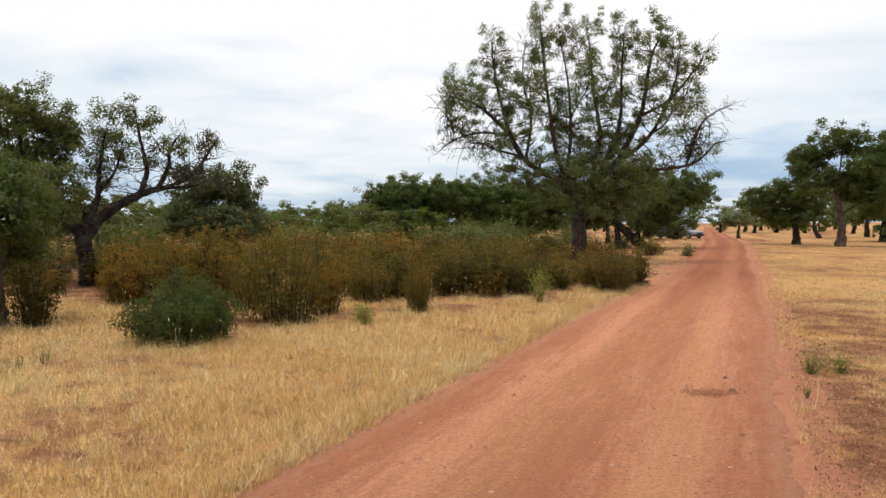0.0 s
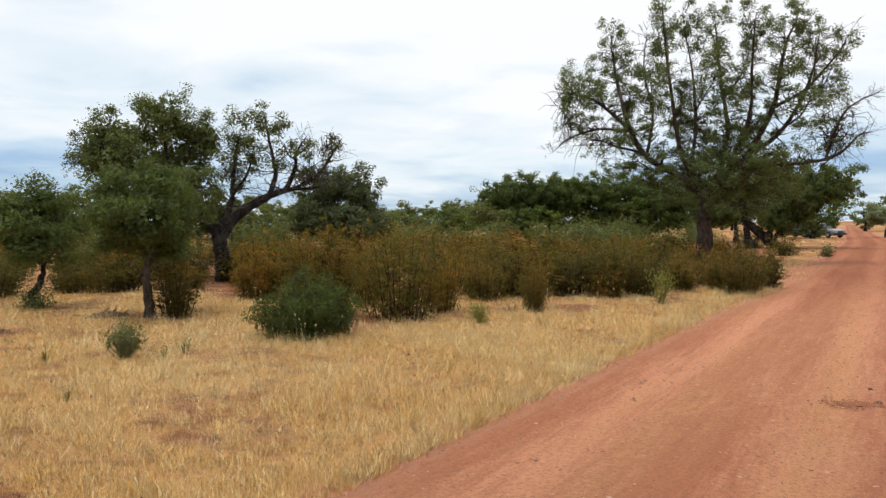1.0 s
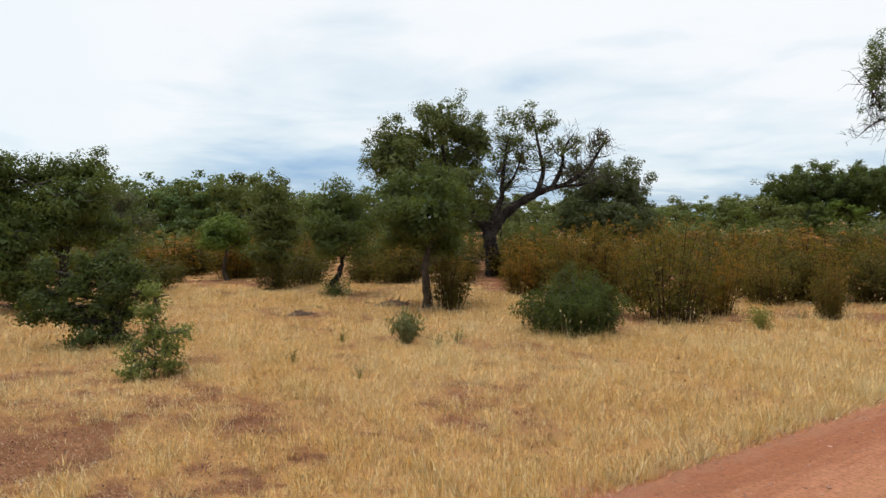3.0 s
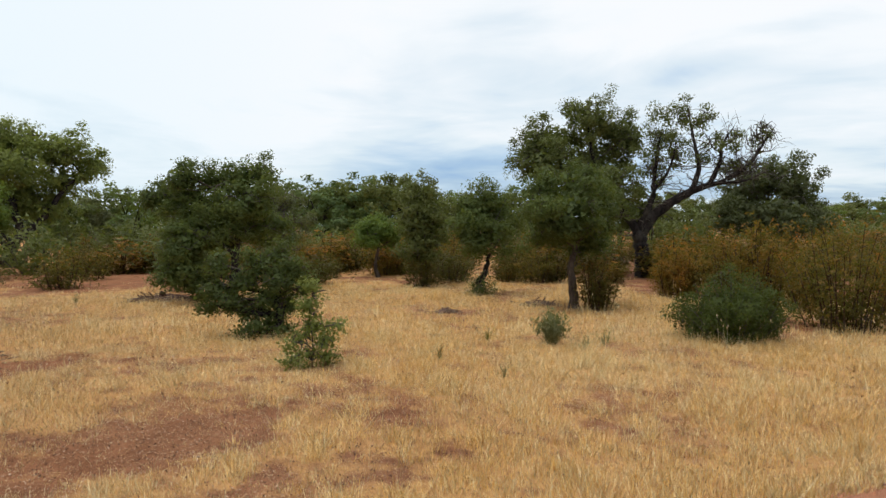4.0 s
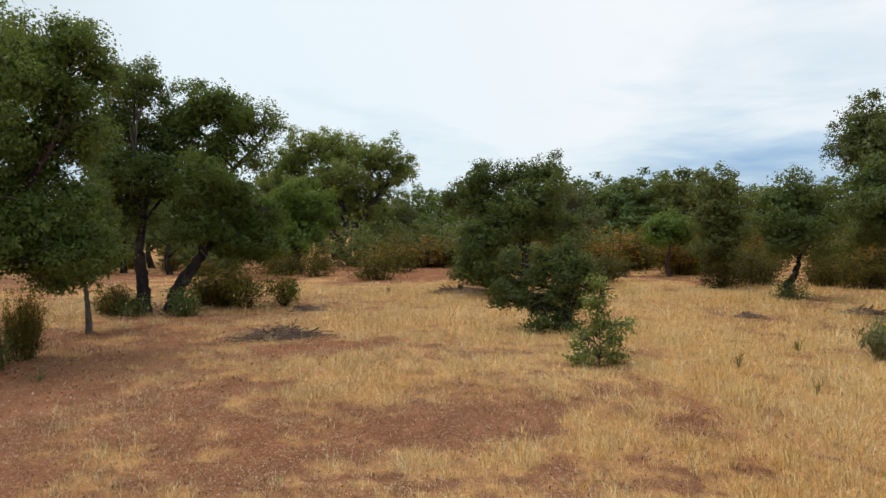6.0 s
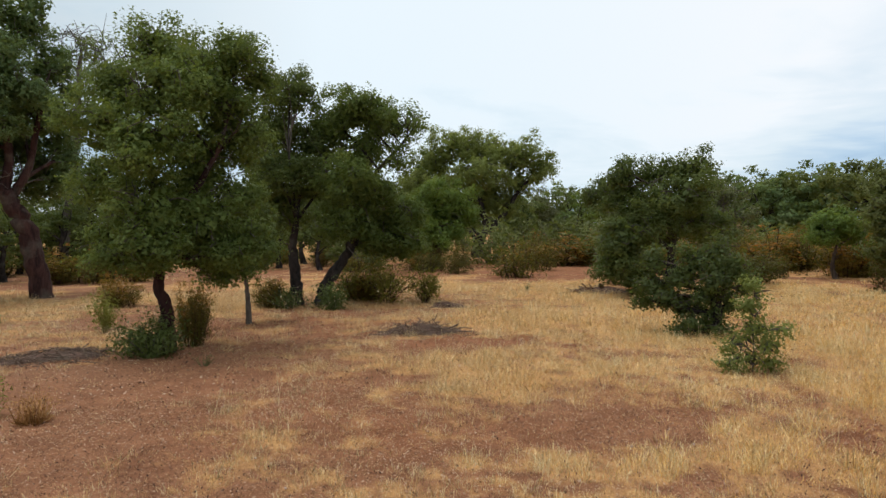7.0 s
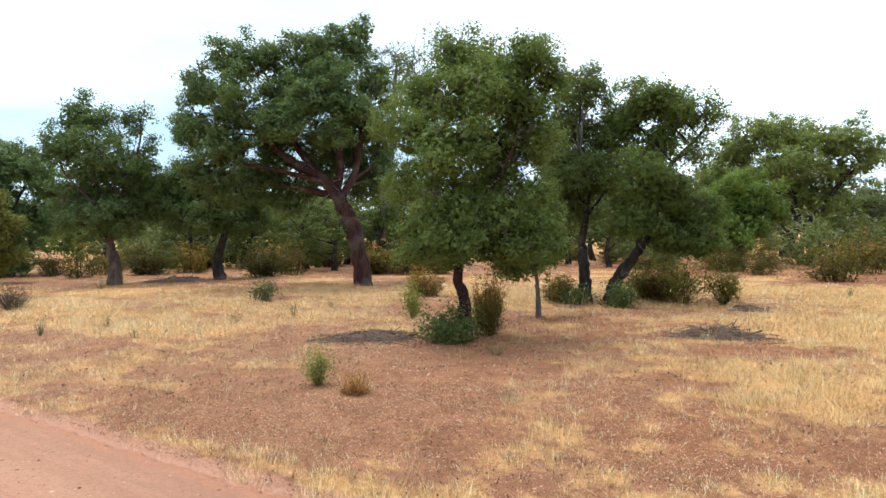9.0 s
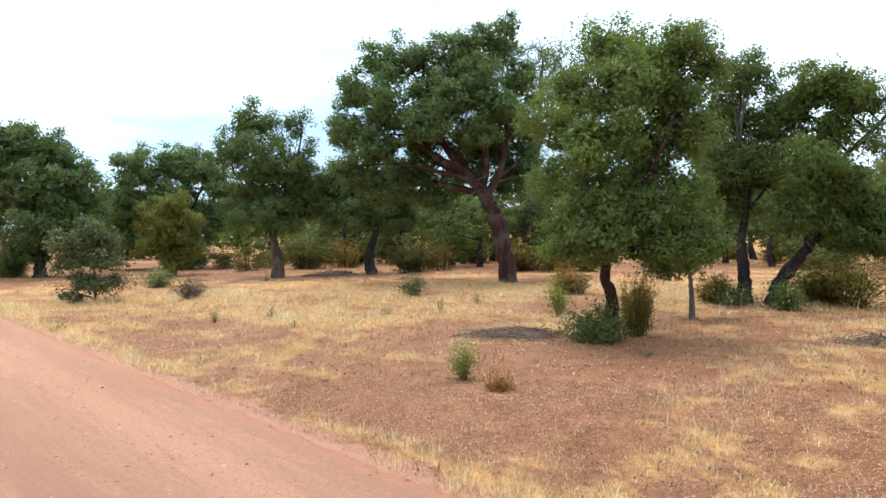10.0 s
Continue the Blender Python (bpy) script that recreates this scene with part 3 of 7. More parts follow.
        if c[2] + rz > 0.72 * top and dens > 0.5 and not plain_wood:
            # upright shoots that break the outline
            m = r.integers(1, 3)
            foot = c + np.stack([r.uniform(-0.7, 0.7, m) * rs, r.uniform(-0.7, 0.7, m) * rd, np.full(m, 0.75 * rz)], 1)
            step = r.uniform(0.06, 0.15, (m, 1, 1)) * min(1.0, rz) * np.arange(4)[None, :, None]
            shoot = foot[:, None] + step * (np.array([0, 0, 1.0]) + r.normal(size=(m, 1, 3)) * 0.3)
            at = np.concatenate([at, shoot.reshape(-1, 3)])
            ns = len(at)
        near = np.linalg.norm(at[:, None] - hubs[None], axis=2).argmin(1)
        nt = int(ns * twiggy) if not bare else ns
        h = hubs[near[:nt]]
        bend = 0.5 * (h + at[:nt]) + r.normal(size=(nt, 3)) * 0.06 + (0, 0, 0.06)
        end = at[:nt] - (0, 0, hang) * r.uniform(0, 1, (nt, 1))
        if nt:
            twig.tubes(np.stack([h, bend, end], 1), np.tile([0.009, 0.006, 0.003], (nt, 1)), 3)
        live = at[r.uniform(size=ns) >= bare] if bare else at
        if len(live):
            q = np.repeat(live, per, axis=0)
            ball = r.normal(size=q.shape)
            ball *= (r.uniform(0, 1, (len(q), 1)) ** 0.45) / np.linalg.norm(ball, axis=1, keepdims=True)
            q = q + ball * spray_size * 1.5 * np.array([1, 1, 0.7]) * r.uniform(0.6, 1.25, (len(live), 1)).repeat(per, 0)
            # leaves look outwards from their tuft, so that each tuft has a lit and a shaded side
            ball /= np.linalg.norm(ball, axis=1, keepdims=True) + 1e-6
            hull = (q - c) / rad3
            hull /= np.linalg.norm(hull, axis=1, keepdims=True) + 1e-6
            leafage.leaves(q, leaf, r, 0.8, face=ball, out=ball * 1.0 + hull * 0.35 + (0, 0, 0.28))
        if dens > 0.6 and not bare and lai > 2.5:
            # old broad leaves within, which close the crown
            m = int(1.5 * math.pi * rs * rz / (0.36 * (2.1 * leaf) ** 2))
            d = r.normal(size=(m, 3))
            d *= (r.uniform(0, 1, (m, 1)) ** 0.5 * 0.72) / np.linalg.norm(d, axis=1, keepdims=True)
            leafage.leaves(c + d * rad3, leaf * 2.1, r, 0.9, out=d + (0, 0, 0.2))
    piece("branch_work", smooth(boughwood.mesh("branch_work")), bark, ob, kind="stuff")
    if twig.n:
        piece("twig_work", twig.mesh("twig_work"), twig_mat or TWIG, ob, kind="stuff")
    if leafage.n:
        piece("crown", leafage.mesh("crown"), mat, ob)
    return ob


def bush(name, x, y, high, wide, label, category, mat, seed=1, stems=14, leafy=1.0, leaf=0.06, group="", low=0.15, spread=0.5, wood=None, bushy=1.0, plain_wood=False, ragged=0.72, erect=0.0, narrow=0.42, base_spread=0.16, tight=1.0):
    """A shrub of many stems that fan out from one foot, with leaves along their upper parts."""
    r = np.random.default_rng(seed)
    ob = thing(name, x, y, label, category, group, 0.0, r.uniform(0, 360))
    sticks, leafage = Soup(), Soup()
    a = r.uniform(0, 2 * np.pi, stems)
    out = np.sqrt(r.uniform(0, 1, stems)) * wide * 0.5
    top = high * (1 - spread * (out / (wide * 0.5)) ** 2) * r.uniform(ragged, 1.05, stems)
    ends = np.stack([np.cos(a) * out, np.sin(a) * out, top], 1)
    foot = ends * (base_spread, base_spread, 0) - (0, 0, 0.03)
    t = np.linspace(0, 1, 6)[None, :, None]
    midp = foot * 0.5 + ends * 0.5 - ends * (0.12, 0.12, 0) + r.normal(size=(stems, 3)) * 0.06 * high
    line = (1 - t) ** 2 * foot[:, None] + 2 * t * (1 - t) * midp[:, None] + t**2 * ends[:, None]
    sticks.tubes(line, np.linspace(0.011, 0.003, 6)[None] * np.ones((stems, 1)) * (0.5 + 0.5 * high), 3)
    m = max(3, int(9 * high))
    k = r.uniform(low, 1.0, (stems, m))
    base = line[np.arange(stems)[:, None], np.minimum((k * 5).astype(int), 4)] * (1 - (k * 5 % 1))[..., None] + line[np.arange(stems)[:, None], np.minimum((k * 5).astype(int) + 1, 5)] * (k * 5 % 1)[..., None]
    tip = base + r.normal(size=base.shape) * (0.10 * wide * bushy + 0.03) * np.array([1, 1, 0.7]) + (0, 0, 0.05 + 0.08 * erect)
    b, e = base.reshape(-1, 3), tip.reshape(-1, 3)
    e[:, 2] = np.maximum(e[:, 2], 0.03)
    if not plain_wood:
        sticks.tubes(np.stack([b, e], 1)[::5], np.tile([0.005, 0.002], (len(b[::5]), 1)), 3)
    per = max(2, int(12 * leafy))
    q = np.repeat(e, per, 0)
    puff = r.normal(size=q.shape)
    q = q + puff * (0.05 + 0.05 * wide * bushy) * tight
    q[:, 2] = np.abs(q[:, 2]) + 0.01
    hull = (q - (0, 0, 0.3 * high)) / (0.5 * wide, 0.5 * wide, 0.7 * high)
    leafage.leaves(q, leaf, r, narrow, 0.2, erect, out=puff * 0.45 + hull * 0.6 + (0, 0, 0.35))
    piece("stem_work", sticks.mesh("stem_work"), wood or TWIG, ob, kind="stuff")
    piece("foliage", leafage.mesh("foliage"), mat, ob)
    return ob


# ---------- the lie of the land ----------
ALONG = np.array([0.47, 0.883])
ACROSS = np.array([0.883, -0.47])


def road_bend(s):
    """How far the road swings to the right of its straight line."""
    return 0.10 * np.sin(s * 0.12) - 0.052 * np.log1p(np.exp((np.minimum(s, 330) - 52) / 7.0)) * 7.0


def road_offset(x, y):
    """Metres to the right of the road's left edge, and along it."""
    s = (x + 1.02) * ALONG[0] + (y - 4.4) * ALONG[1]
    o = (x + 1.02) * ACROSS[0] + (y - 4.4) * ACROSS[1]
    return o - road_bend(s), s


ROAD_WIDTH = 3.3


def waves(x, y, seed, size):
    r = np.random.default_rng(seed)
    v = 0
    for i in range(6):
        a, ph = r.uniform(0, 6.28), r.uniform(0, 6.28)
        f = 6.28 / (size * (0.5 + 0.9 * i / 5))
        v = v + np.sin((x * math.cos(a) + y * math.sin(a)) * f + ph + 1.5 * np.sin((y * math.cos(a) - x * math.sin(a)) * f * 0.7 + ph))
    return v / 6


# open patches of bare soil: place, half width, how bare
BARE = [(*(-5.14, 3.22), 1.3, 0.75), (*(-5.1, 2.22), 0.8, 0.5), (*(-6.02, 1.19), 1.0, 0.6), (*(-8.38, 1.36), 1.0, 0.2), (*(-5.26, 4.8), 0.6, 0.45), (*(-4.02, 4.75), 0.7, 0.25), (*(-3.31, 3.17), 0.5, 0.3), (*(-14.71, 3.27), 2.5, 0.5)]
BARE += [(*(-5.07, -0.97), 1.2, 0.6), (*(-5.81, -1.97), 1.2, 0.6), (*(-8.96, 0.09), 1.6, 0.4), (*(-7.66, -0.99), 1.4, 0.5), (*(-5.61, 2.39), 0.9, 0.55), (*(-4.87, 3.4), 0.8, 0.5), (*(-10.85, 1.87), 1.2, 0.3), (*(-6.44, 0.99), 0.7, 0.5)]
BARE += [(*(-18.69, -5.46), 4.0, 0.5), (*(-20.6, 9.78), 4.0, 0.4), (*(-2.47, 4.98), 0.6, 0.25), (*(-1.55, 5.41), 0.5, 0.2)]


def straw_amount(x, y):
    """How thickly dry grass grows, 0 to 1."""
    o, s = road_offset(x, y)
    dist, yaw = np.hypot(x, y), np.degrees(np.arctan2(-x, y))
    v = 0.70 + 0.50 * waves(x, y, 3, 5.0) + 0.40 * waves(x, y, 5, 1.6) + 0.45 * waves(x, y, 6, 0.6) * np.clip(1.5 - dist / 14, 0, 1) + 0.35 * waves(x, y, 7, 0.25) * np.clip(1.4 - dist / 10, 0, 1)
    # bare soil under and between the trees on the far side of the pan, and along the near margin
    bare = 1 / (1 + np.exp(-(yaw - 80) / 6.0)) * np.exp(-((dist - 7.6) / 3.4) ** 2) * 0.55
    bare = bare + 0.20 * np.exp(-((yaw - 61) / 12.0) ** 2 - ((dist - 5.9) / 0.9) ** 2)
    bare = bare + 0.32 * np.exp(-((yaw - 86) / 8.0) ** 2 - ((dist - 12.5) / 3.0) ** 2)
    bare = bare + 0.25 * np.clip((yaw - 86) / 18, 0, 1) * np.exp(-((dist - 5.0) / 3.0) ** 2)
    v = v - bare - 0.25 * np.exp(-((o + 0.9) / 0.5) ** 2) * waves(x, y, 8, 3.0)
    for bx, by, size, how in BARE:
        v = v - (0.45 if bx > -5 or by > 6 else 0.22) * how * np.exp(-((x - bx) ** 2 + (y - by) ** 2) / (1.2 * size**2))
    v = np.where(o > ROAD_WIDTH, v - 0.38 * np.clip(1.6 - dist / 12, 0, 1) + 0.12 * np.clip(dist / 12 - 1, 0, 1), v)
    v = v + np.where(yaw > 70, 0.75, 0.35) * np.exp(-((o + 0.28) / 0.26) ** 2) * (0.6 + waves(x, y, 9, 1.1))
    v = v - 0.16 * np.clip((yaw - 84) / 10, 0, 1) * np.exp(-((dist - 13.5) / 4.5) ** 2)
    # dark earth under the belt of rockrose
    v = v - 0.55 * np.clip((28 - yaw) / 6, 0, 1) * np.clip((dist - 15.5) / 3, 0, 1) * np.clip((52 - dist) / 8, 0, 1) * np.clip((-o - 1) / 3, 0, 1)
    v = v + 0.16 * np.clip((36 - yaw) / 10, 0, 1) * np.clip((13 - dist) / 4, 0, 1) * (o < 0)
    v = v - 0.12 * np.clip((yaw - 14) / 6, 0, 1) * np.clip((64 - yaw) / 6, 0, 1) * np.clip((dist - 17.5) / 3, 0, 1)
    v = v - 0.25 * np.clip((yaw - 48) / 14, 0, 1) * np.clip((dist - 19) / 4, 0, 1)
    v = np.where(dist > 24, np.clip(v, 0.05, 1) * 0.72, v)
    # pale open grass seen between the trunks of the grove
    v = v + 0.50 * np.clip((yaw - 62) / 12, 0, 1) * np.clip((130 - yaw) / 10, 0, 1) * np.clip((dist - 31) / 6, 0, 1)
    return np.clip(v, 0, 1)


def pale_amount(x, y):
    """Where the grass is bleached and trampled rather than golden: the open side of the grove."""
    yaw = np.degrees(np.arctan2(-x, y))
    return np.clip((yaw - 52) / 28, 0, 1) * np.clip((172 - yaw) / 20, 0, 1)


def height(x, y):
    o, s = road_offset(x, y)
    dist = np.hypot(x, y)
    z = 0.035 * waves(x, y, 11, 7.0) + 0.012 * waves(x, y, 12, 1.3)
    side = np.clip((np.maximum(-o, o - ROAD_WIDTH) - 0.15) / 0.5, 0, 1)
    return z * side * np.clip(1.6 - dist / 40, 0, 1) - 0.022 * (1 - side)


def build_ground():
    rings = np.concatenate([[0.05], np.geomspace(0.6, 60, 170), np.geomspace(64, 4500, 30)])
    n = 360
    a = np.arange(n) * 2 * np.pi / n
    x, y = rings[:, None] * np.cos(a), rings[:, None] * np.sin(a)
    z = height(x, y)
    v = np.stack([x, y, z], -1).reshape(-1, 3)
    i = np.arange(len(rings) * n).reshape(-1, n)
    j = np.roll(i, -1, 1)
    me = mesh_of("ground", v, [np.stack([i[:-1], i[1:], j[1:], j[:-1]], -1).reshape(-1, 4), i[:1]])
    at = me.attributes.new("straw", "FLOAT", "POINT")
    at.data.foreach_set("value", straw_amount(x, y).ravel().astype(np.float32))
    o, _s = road_offset(x, y)
    at = me.attributes.new("tan", "FLOAT", "POINT")
    at.data.foreach_set("value", (np.clip((np.degrees(np.arctan2(-x, y)) - 80) / 20, 0, 1) * np.clip((172 - np.degrees(np.arctan2(-x, y))) / 25, 0, 1)).ravel().astype(np.float32))
    at = me.attributes.new("verge", "FLOAT", "POINT")
    at.data.foreach_set("value", np.exp(-np.maximum(np.maximum(-o, (o - ROAD_WIDTH) * 0.55), 0) / 0.30).ravel().astype(np.float32))
    me.materials.append(GROUND)
    tagged(new("ground", smooth(me)), "dry grassland of golden straw over red-brown soil", "ground", kind="structure")


def build_road():
    s = np.concatenate([np.linspace(-60, -12, 60), np.linspace(-11.7, 40, 520), np.geomspace(41, 330, 60)])
    w = np.concatenate([[0, 0.006], np.linspace(0.03, 0.97, 32), [0.994, 1]])
    r = np.random.default_rng(5)
    edge = 0.04 * np.sin(s * 0.5) + 0.012 * np.sin(s * 2.3 + 1) + r.normal(size=len(s)) * 0.022
    edge2 = 0.06 * np.sin(s * 0.6 + 2) + 0.02 * np.sin(s * 2.7) + r.normal(size=len(s)) * 0.03
    left, right = edge + 0.6 * np.exp(-((s - 22) / 11) ** 2), ROAD_WIDTH + edge2
    bend = road_bend(s)
    o = left[:, None] * (1 - w) + right[:, None] * w
    q = o / ROAD_WIDTH
    track = np.exp(-((q - 0.27) / 0.11) ** 2) + np.exp(-((q - 0.74) / 0.11) ** 2)
    oo = o + bend[:, None]
    x = -1.02 + s[:, None] * ALONG[0] + oo * ACROSS[0]
    y = 4.4 + s[:, None] * ALONG[1] + oo * ACROSS[1]
    z = 0.012 - 0.022 * track + 0.022 * np.exp(-((q - 0.5) / 0.2) ** 2) + 0.008 * waves(x, y, 21, 1.2) + 0.004 * waves(x, y, 22, 0.4)
    z = np.maximum(z, -0.012)
    z[:, [0, -1]] = -0.04
    z[:, [1, -2]] = -0.012
    v = np.stack([x, y, z], -1).reshape(-1, 3)
    i = np.arange(len(s) * len(w)).reshape(len(s), len(w))
    me = mesh_of("road", v, np.stack([i[:-1, :-1], i[:-1, 1:], i[1:, 1:], i[1:, :-1]], -1).reshape(-1, 4))
    at = me.attributes.new("track", "FLOAT", "POINT")
    at.data.foreach_set("value", track.ravel().astype(np.float32))
    # amount of the painted exposure tone, full from 6 m back
    at = me.attributes.new("exposure_pale", "FLOAT", "POINT")
    at.data.foreach_set("value", np.repeat(np.clip((1.0 - s) / 7, 0, 1), len(w)).astype(np.float32))
    at = me.attributes.new("rim", "FLOAT", "POINT")
    at.data.foreach_set("value", np.exp(-np.minimum(o - left[:, None], right[:, None] - o) / 0.28).ravel().astype(np.float32))
    # painted shade grows along the road from 9 m on
    at = me.attributes.new("fresh", "FLOAT", "POINT")
    at.data.foreach_set("value", np.repeat(np.clip((s - 9) / 12, 0, 1), len(w)).astype(np.float32))
    me.materials.append(ROAD)
    tagged(new("road", smooth(me)), "packed red earth track with two pale wheel ruts, its colour darkened for shade further on", "dirt road", kind="structure")


build_ground()
build_road()


def scatter_ring(n, r0, r1, a0=-48.0, a1=152.0):
    """Places in a ring sector round the origin; angles are yaw to the left of +y."""
    d = np.sqrt(rng.uniform(r0**2, r1**2, n))
    a = np.radians(rng.uniform(a0, a1, n))
    return -np.sin(a) * d, np.cos(a) * d, d


def build_grass():
    v, f, tone, n0 = [], [], [], 0
    bleached, ways = [], []
    for count, r0, r1, tall, wide, segs in ((190000, 2.2, 5.5, 0.10, 0.0021, 2), (520000, 5.5, 11, 0.13, 0.0032, 1), (480000, 11, 20, 0.145, 0.0054, 1), (170000, 20, 38, 0.15, 0.011, 1), (60000, 38, 90, 0.17, 0.03, 1)):
        each = 16
        m = count // each
        cx, cy, _ = scatter_ring(m, r0, r1)
        if r1 < 12:
            # a fringe along the road's edges
            e = m // 14
            along = rng.uniform(-12, 14, e)
            off = np.where(rng.uniform(size=e) < 0.7, -np.abs(rng.normal(0, 0.10, e)), ROAD_WIDTH + np.abs(rng.normal(0, 0.12, e)))
            cx[:e], cy[:e] = -1.02 + along * ALONG[0] + off * ACROSS[0], 4.4 + along * ALONG[1] + off * ACROSS[1]
        # blades stand in tufts
        ox, oy = (rng.normal(size=(m, each)) * (0.030 + 0.0030 * r0) for _ in range(2))
        x, y = (cx[:, None] + ox).ravel(), (cy[:, None] + oy).ravel()
        fan = np.arctan2(oy, ox).ravel()
        tuft = (rng.uniform(0.0, 1.0, m) ** 1.5).repeat(each)
        hue = rng.uniform(0, 1, m).repeat(each)
        s = straw_amount(cx, cy).repeat(each)
        o, _s = road_offset(x, y)
        on_road = (o > 0.02 + 0.6 * np.exp(-((_s - 22) / 11) ** 2)) & (o < ROAD_WIDTH + 0.03)
        keep = (rng.uniform(0, 1, m).repeat(each) < (s * 1.35 - 0.10).clip(0.15, 1)) & ~on_road & (np.hypot(x, y) > 1.6)
        # a fringe of tufts along the road
        x, y, s, tuft, o, hue, fan = x[keep], y[keep], s[keep], tuft[keep], o[keep], hue[keep], fan[keep]
        k = len(x)
        h = tall * (0.55 + 0.95 * tuft) * rng.uniform(0.45, 1.25, k) * (0.22 + 0.95 * s) * (0.85 + 0.65 * waves(x, y, 33, 0.9)) * np.where(o > ROAD_WIDTH, 0.6, 1.0)
        a = rng.uniform(0, 2 * np.pi, k)
        # blades fan out from their tuft, and lie over where the wind has laid them
        lean = h * (0.15 + 1.1 * rng.uniform(0, 1, k) ** 1.3)
        b = fan + rng.normal(size=k) * 0.8
        z = height(x, y) - 0.01
        root = np.stack([x, y, z], 1)
        side = np.stack([np.cos(a), np.sin(a), 0 * a], 1) * (wide * rng.uniform(0.6, 1.5, k))[:, None] * 0.5
        top = root + np.stack([np.cos(b) * lean, np.sin(b) * lean, h], 1)
        if segs == 2:
            mid = root + np.stack([np.cos(b) * lean * 0.3, np.sin(b) * lean * 0.3, h * 0.6], 1)
            vv = np.stack([root - side, root + side, mid - side * 0.8, mid + side * 0.8, top], 1).reshape(-1, 3)
            i = np.arange(k)[:, None] * 5 + n0
            f.append(np.concatenate([i + [0, 1, 3], i + [0, 3, 2], i + [2, 3, 4]]))
            tone.append(hue.repeat(5))
            bleached.append(pale_amount(x, y).repeat(5))
        else:
            vv = np.stack([root - side, root + side, top], 1).reshape(-1, 3)
            f.append(np.arange(k * 3).reshape(-1, 3) + n0)
            tone.append(hue.repeat(3))
            bleached.append(pale_amount(x, y).repeat(3))
        v.append(vv)
        per = 5 if segs == 2 else 3
        face = np.cross(side, top - root)
        face /= np.linalg.norm(face, axis=1, keepdims=True) + 1e-9
        face *= np.where(face[:, 2] < 0, -1, 1)[:, None]
        way = face * 1.0 + np.stack([np.cos(b) * 0.5, np.sin(b) * 0.5, 0 * b + 0.75], 1)
        ways.append((way / np.linalg.norm(way, axis=1, keepdims=True)).repeat(per, axis=0))
        n0 += len(vv)
    me = shaded(mesh_of("dry_grass", np.concatenate(v), np.concatenate(f)), np.concatenate(ways))
    at = me.attributes.new("tone", "FLOAT", "POINT")
    at.data.foreach_set("value", np.concatenate(tone).astype(np.float32))
    at = me.attributes.new("bleached", "FLOAT", "POINT")
    at.data.foreach_set("value", np.concatenate(bleached).astype(np.float32))
    me.materials.append(STRAW)
    tagged(new("dry_grass", me), "golden dry grass in tufts over bare soil", "grass", kind="stuff")


def build_stalks():
    """Tall single stalks of oat grass with drooping pale seed heads."""
    n = 7000
    x, y, d = scatter_ring(n, 4.0, 16.0)
    o, _s = road_offset(x, y)
    keep = ((o < -0.1) | (o > ROAD_WIDTH + 0.2)) & (rng.uniform(size=n) < straw_amount(x, y) * 0.8) & (waves(x, y, 31, 3.0) > -0.1)
    x, y, d = x[keep], y[keep], d[keep]
    k = len(x)
    h = rng.uniform(0.16, 0.40, k) * np.clip(0.6 + d / 20, 0, 1.2)
    a, b = rng.uniform(0, 6.28, k), rng.uniform(0, 6.28, k)
    side = np.stack([np.cos(a), np.sin(a), 0 * a], 1) * (0.0012 + 0.00016 * d)[:, None]
    root = np.stack([x, y, height(x, y)], 1)
    lean = np.stack([np.cos(b), np.sin(b), 0 * b], 1) * (h * rng.uniform(0.05, 0.4, k))[:, None]
    top = root + lean + np.stack([0 * h, 0 * h, h], 1)
    ear = top + lean * 0.3 + np.stack([0 * h, 0 * h, 0.02 + 0.08 * h], 1)
    mid = 0.5 * (top + ear)
    v = np.stack([root - side, root + side, top, top, mid + side * 2.2, ear, mid - side * 2.2], 1)
    i = np.arange(k)[:, None] * 7
    me = mesh_of("grass_stalks", v.reshape(-1, 3), [i + [0, 1, 2], i + [3, 4, 5, 6]])
    me.materials.append(STALK)
    tagged(new("grass_stalks", me), "tall pale oat-grass stalks with dry seed heads", "grass", kind="stuff")


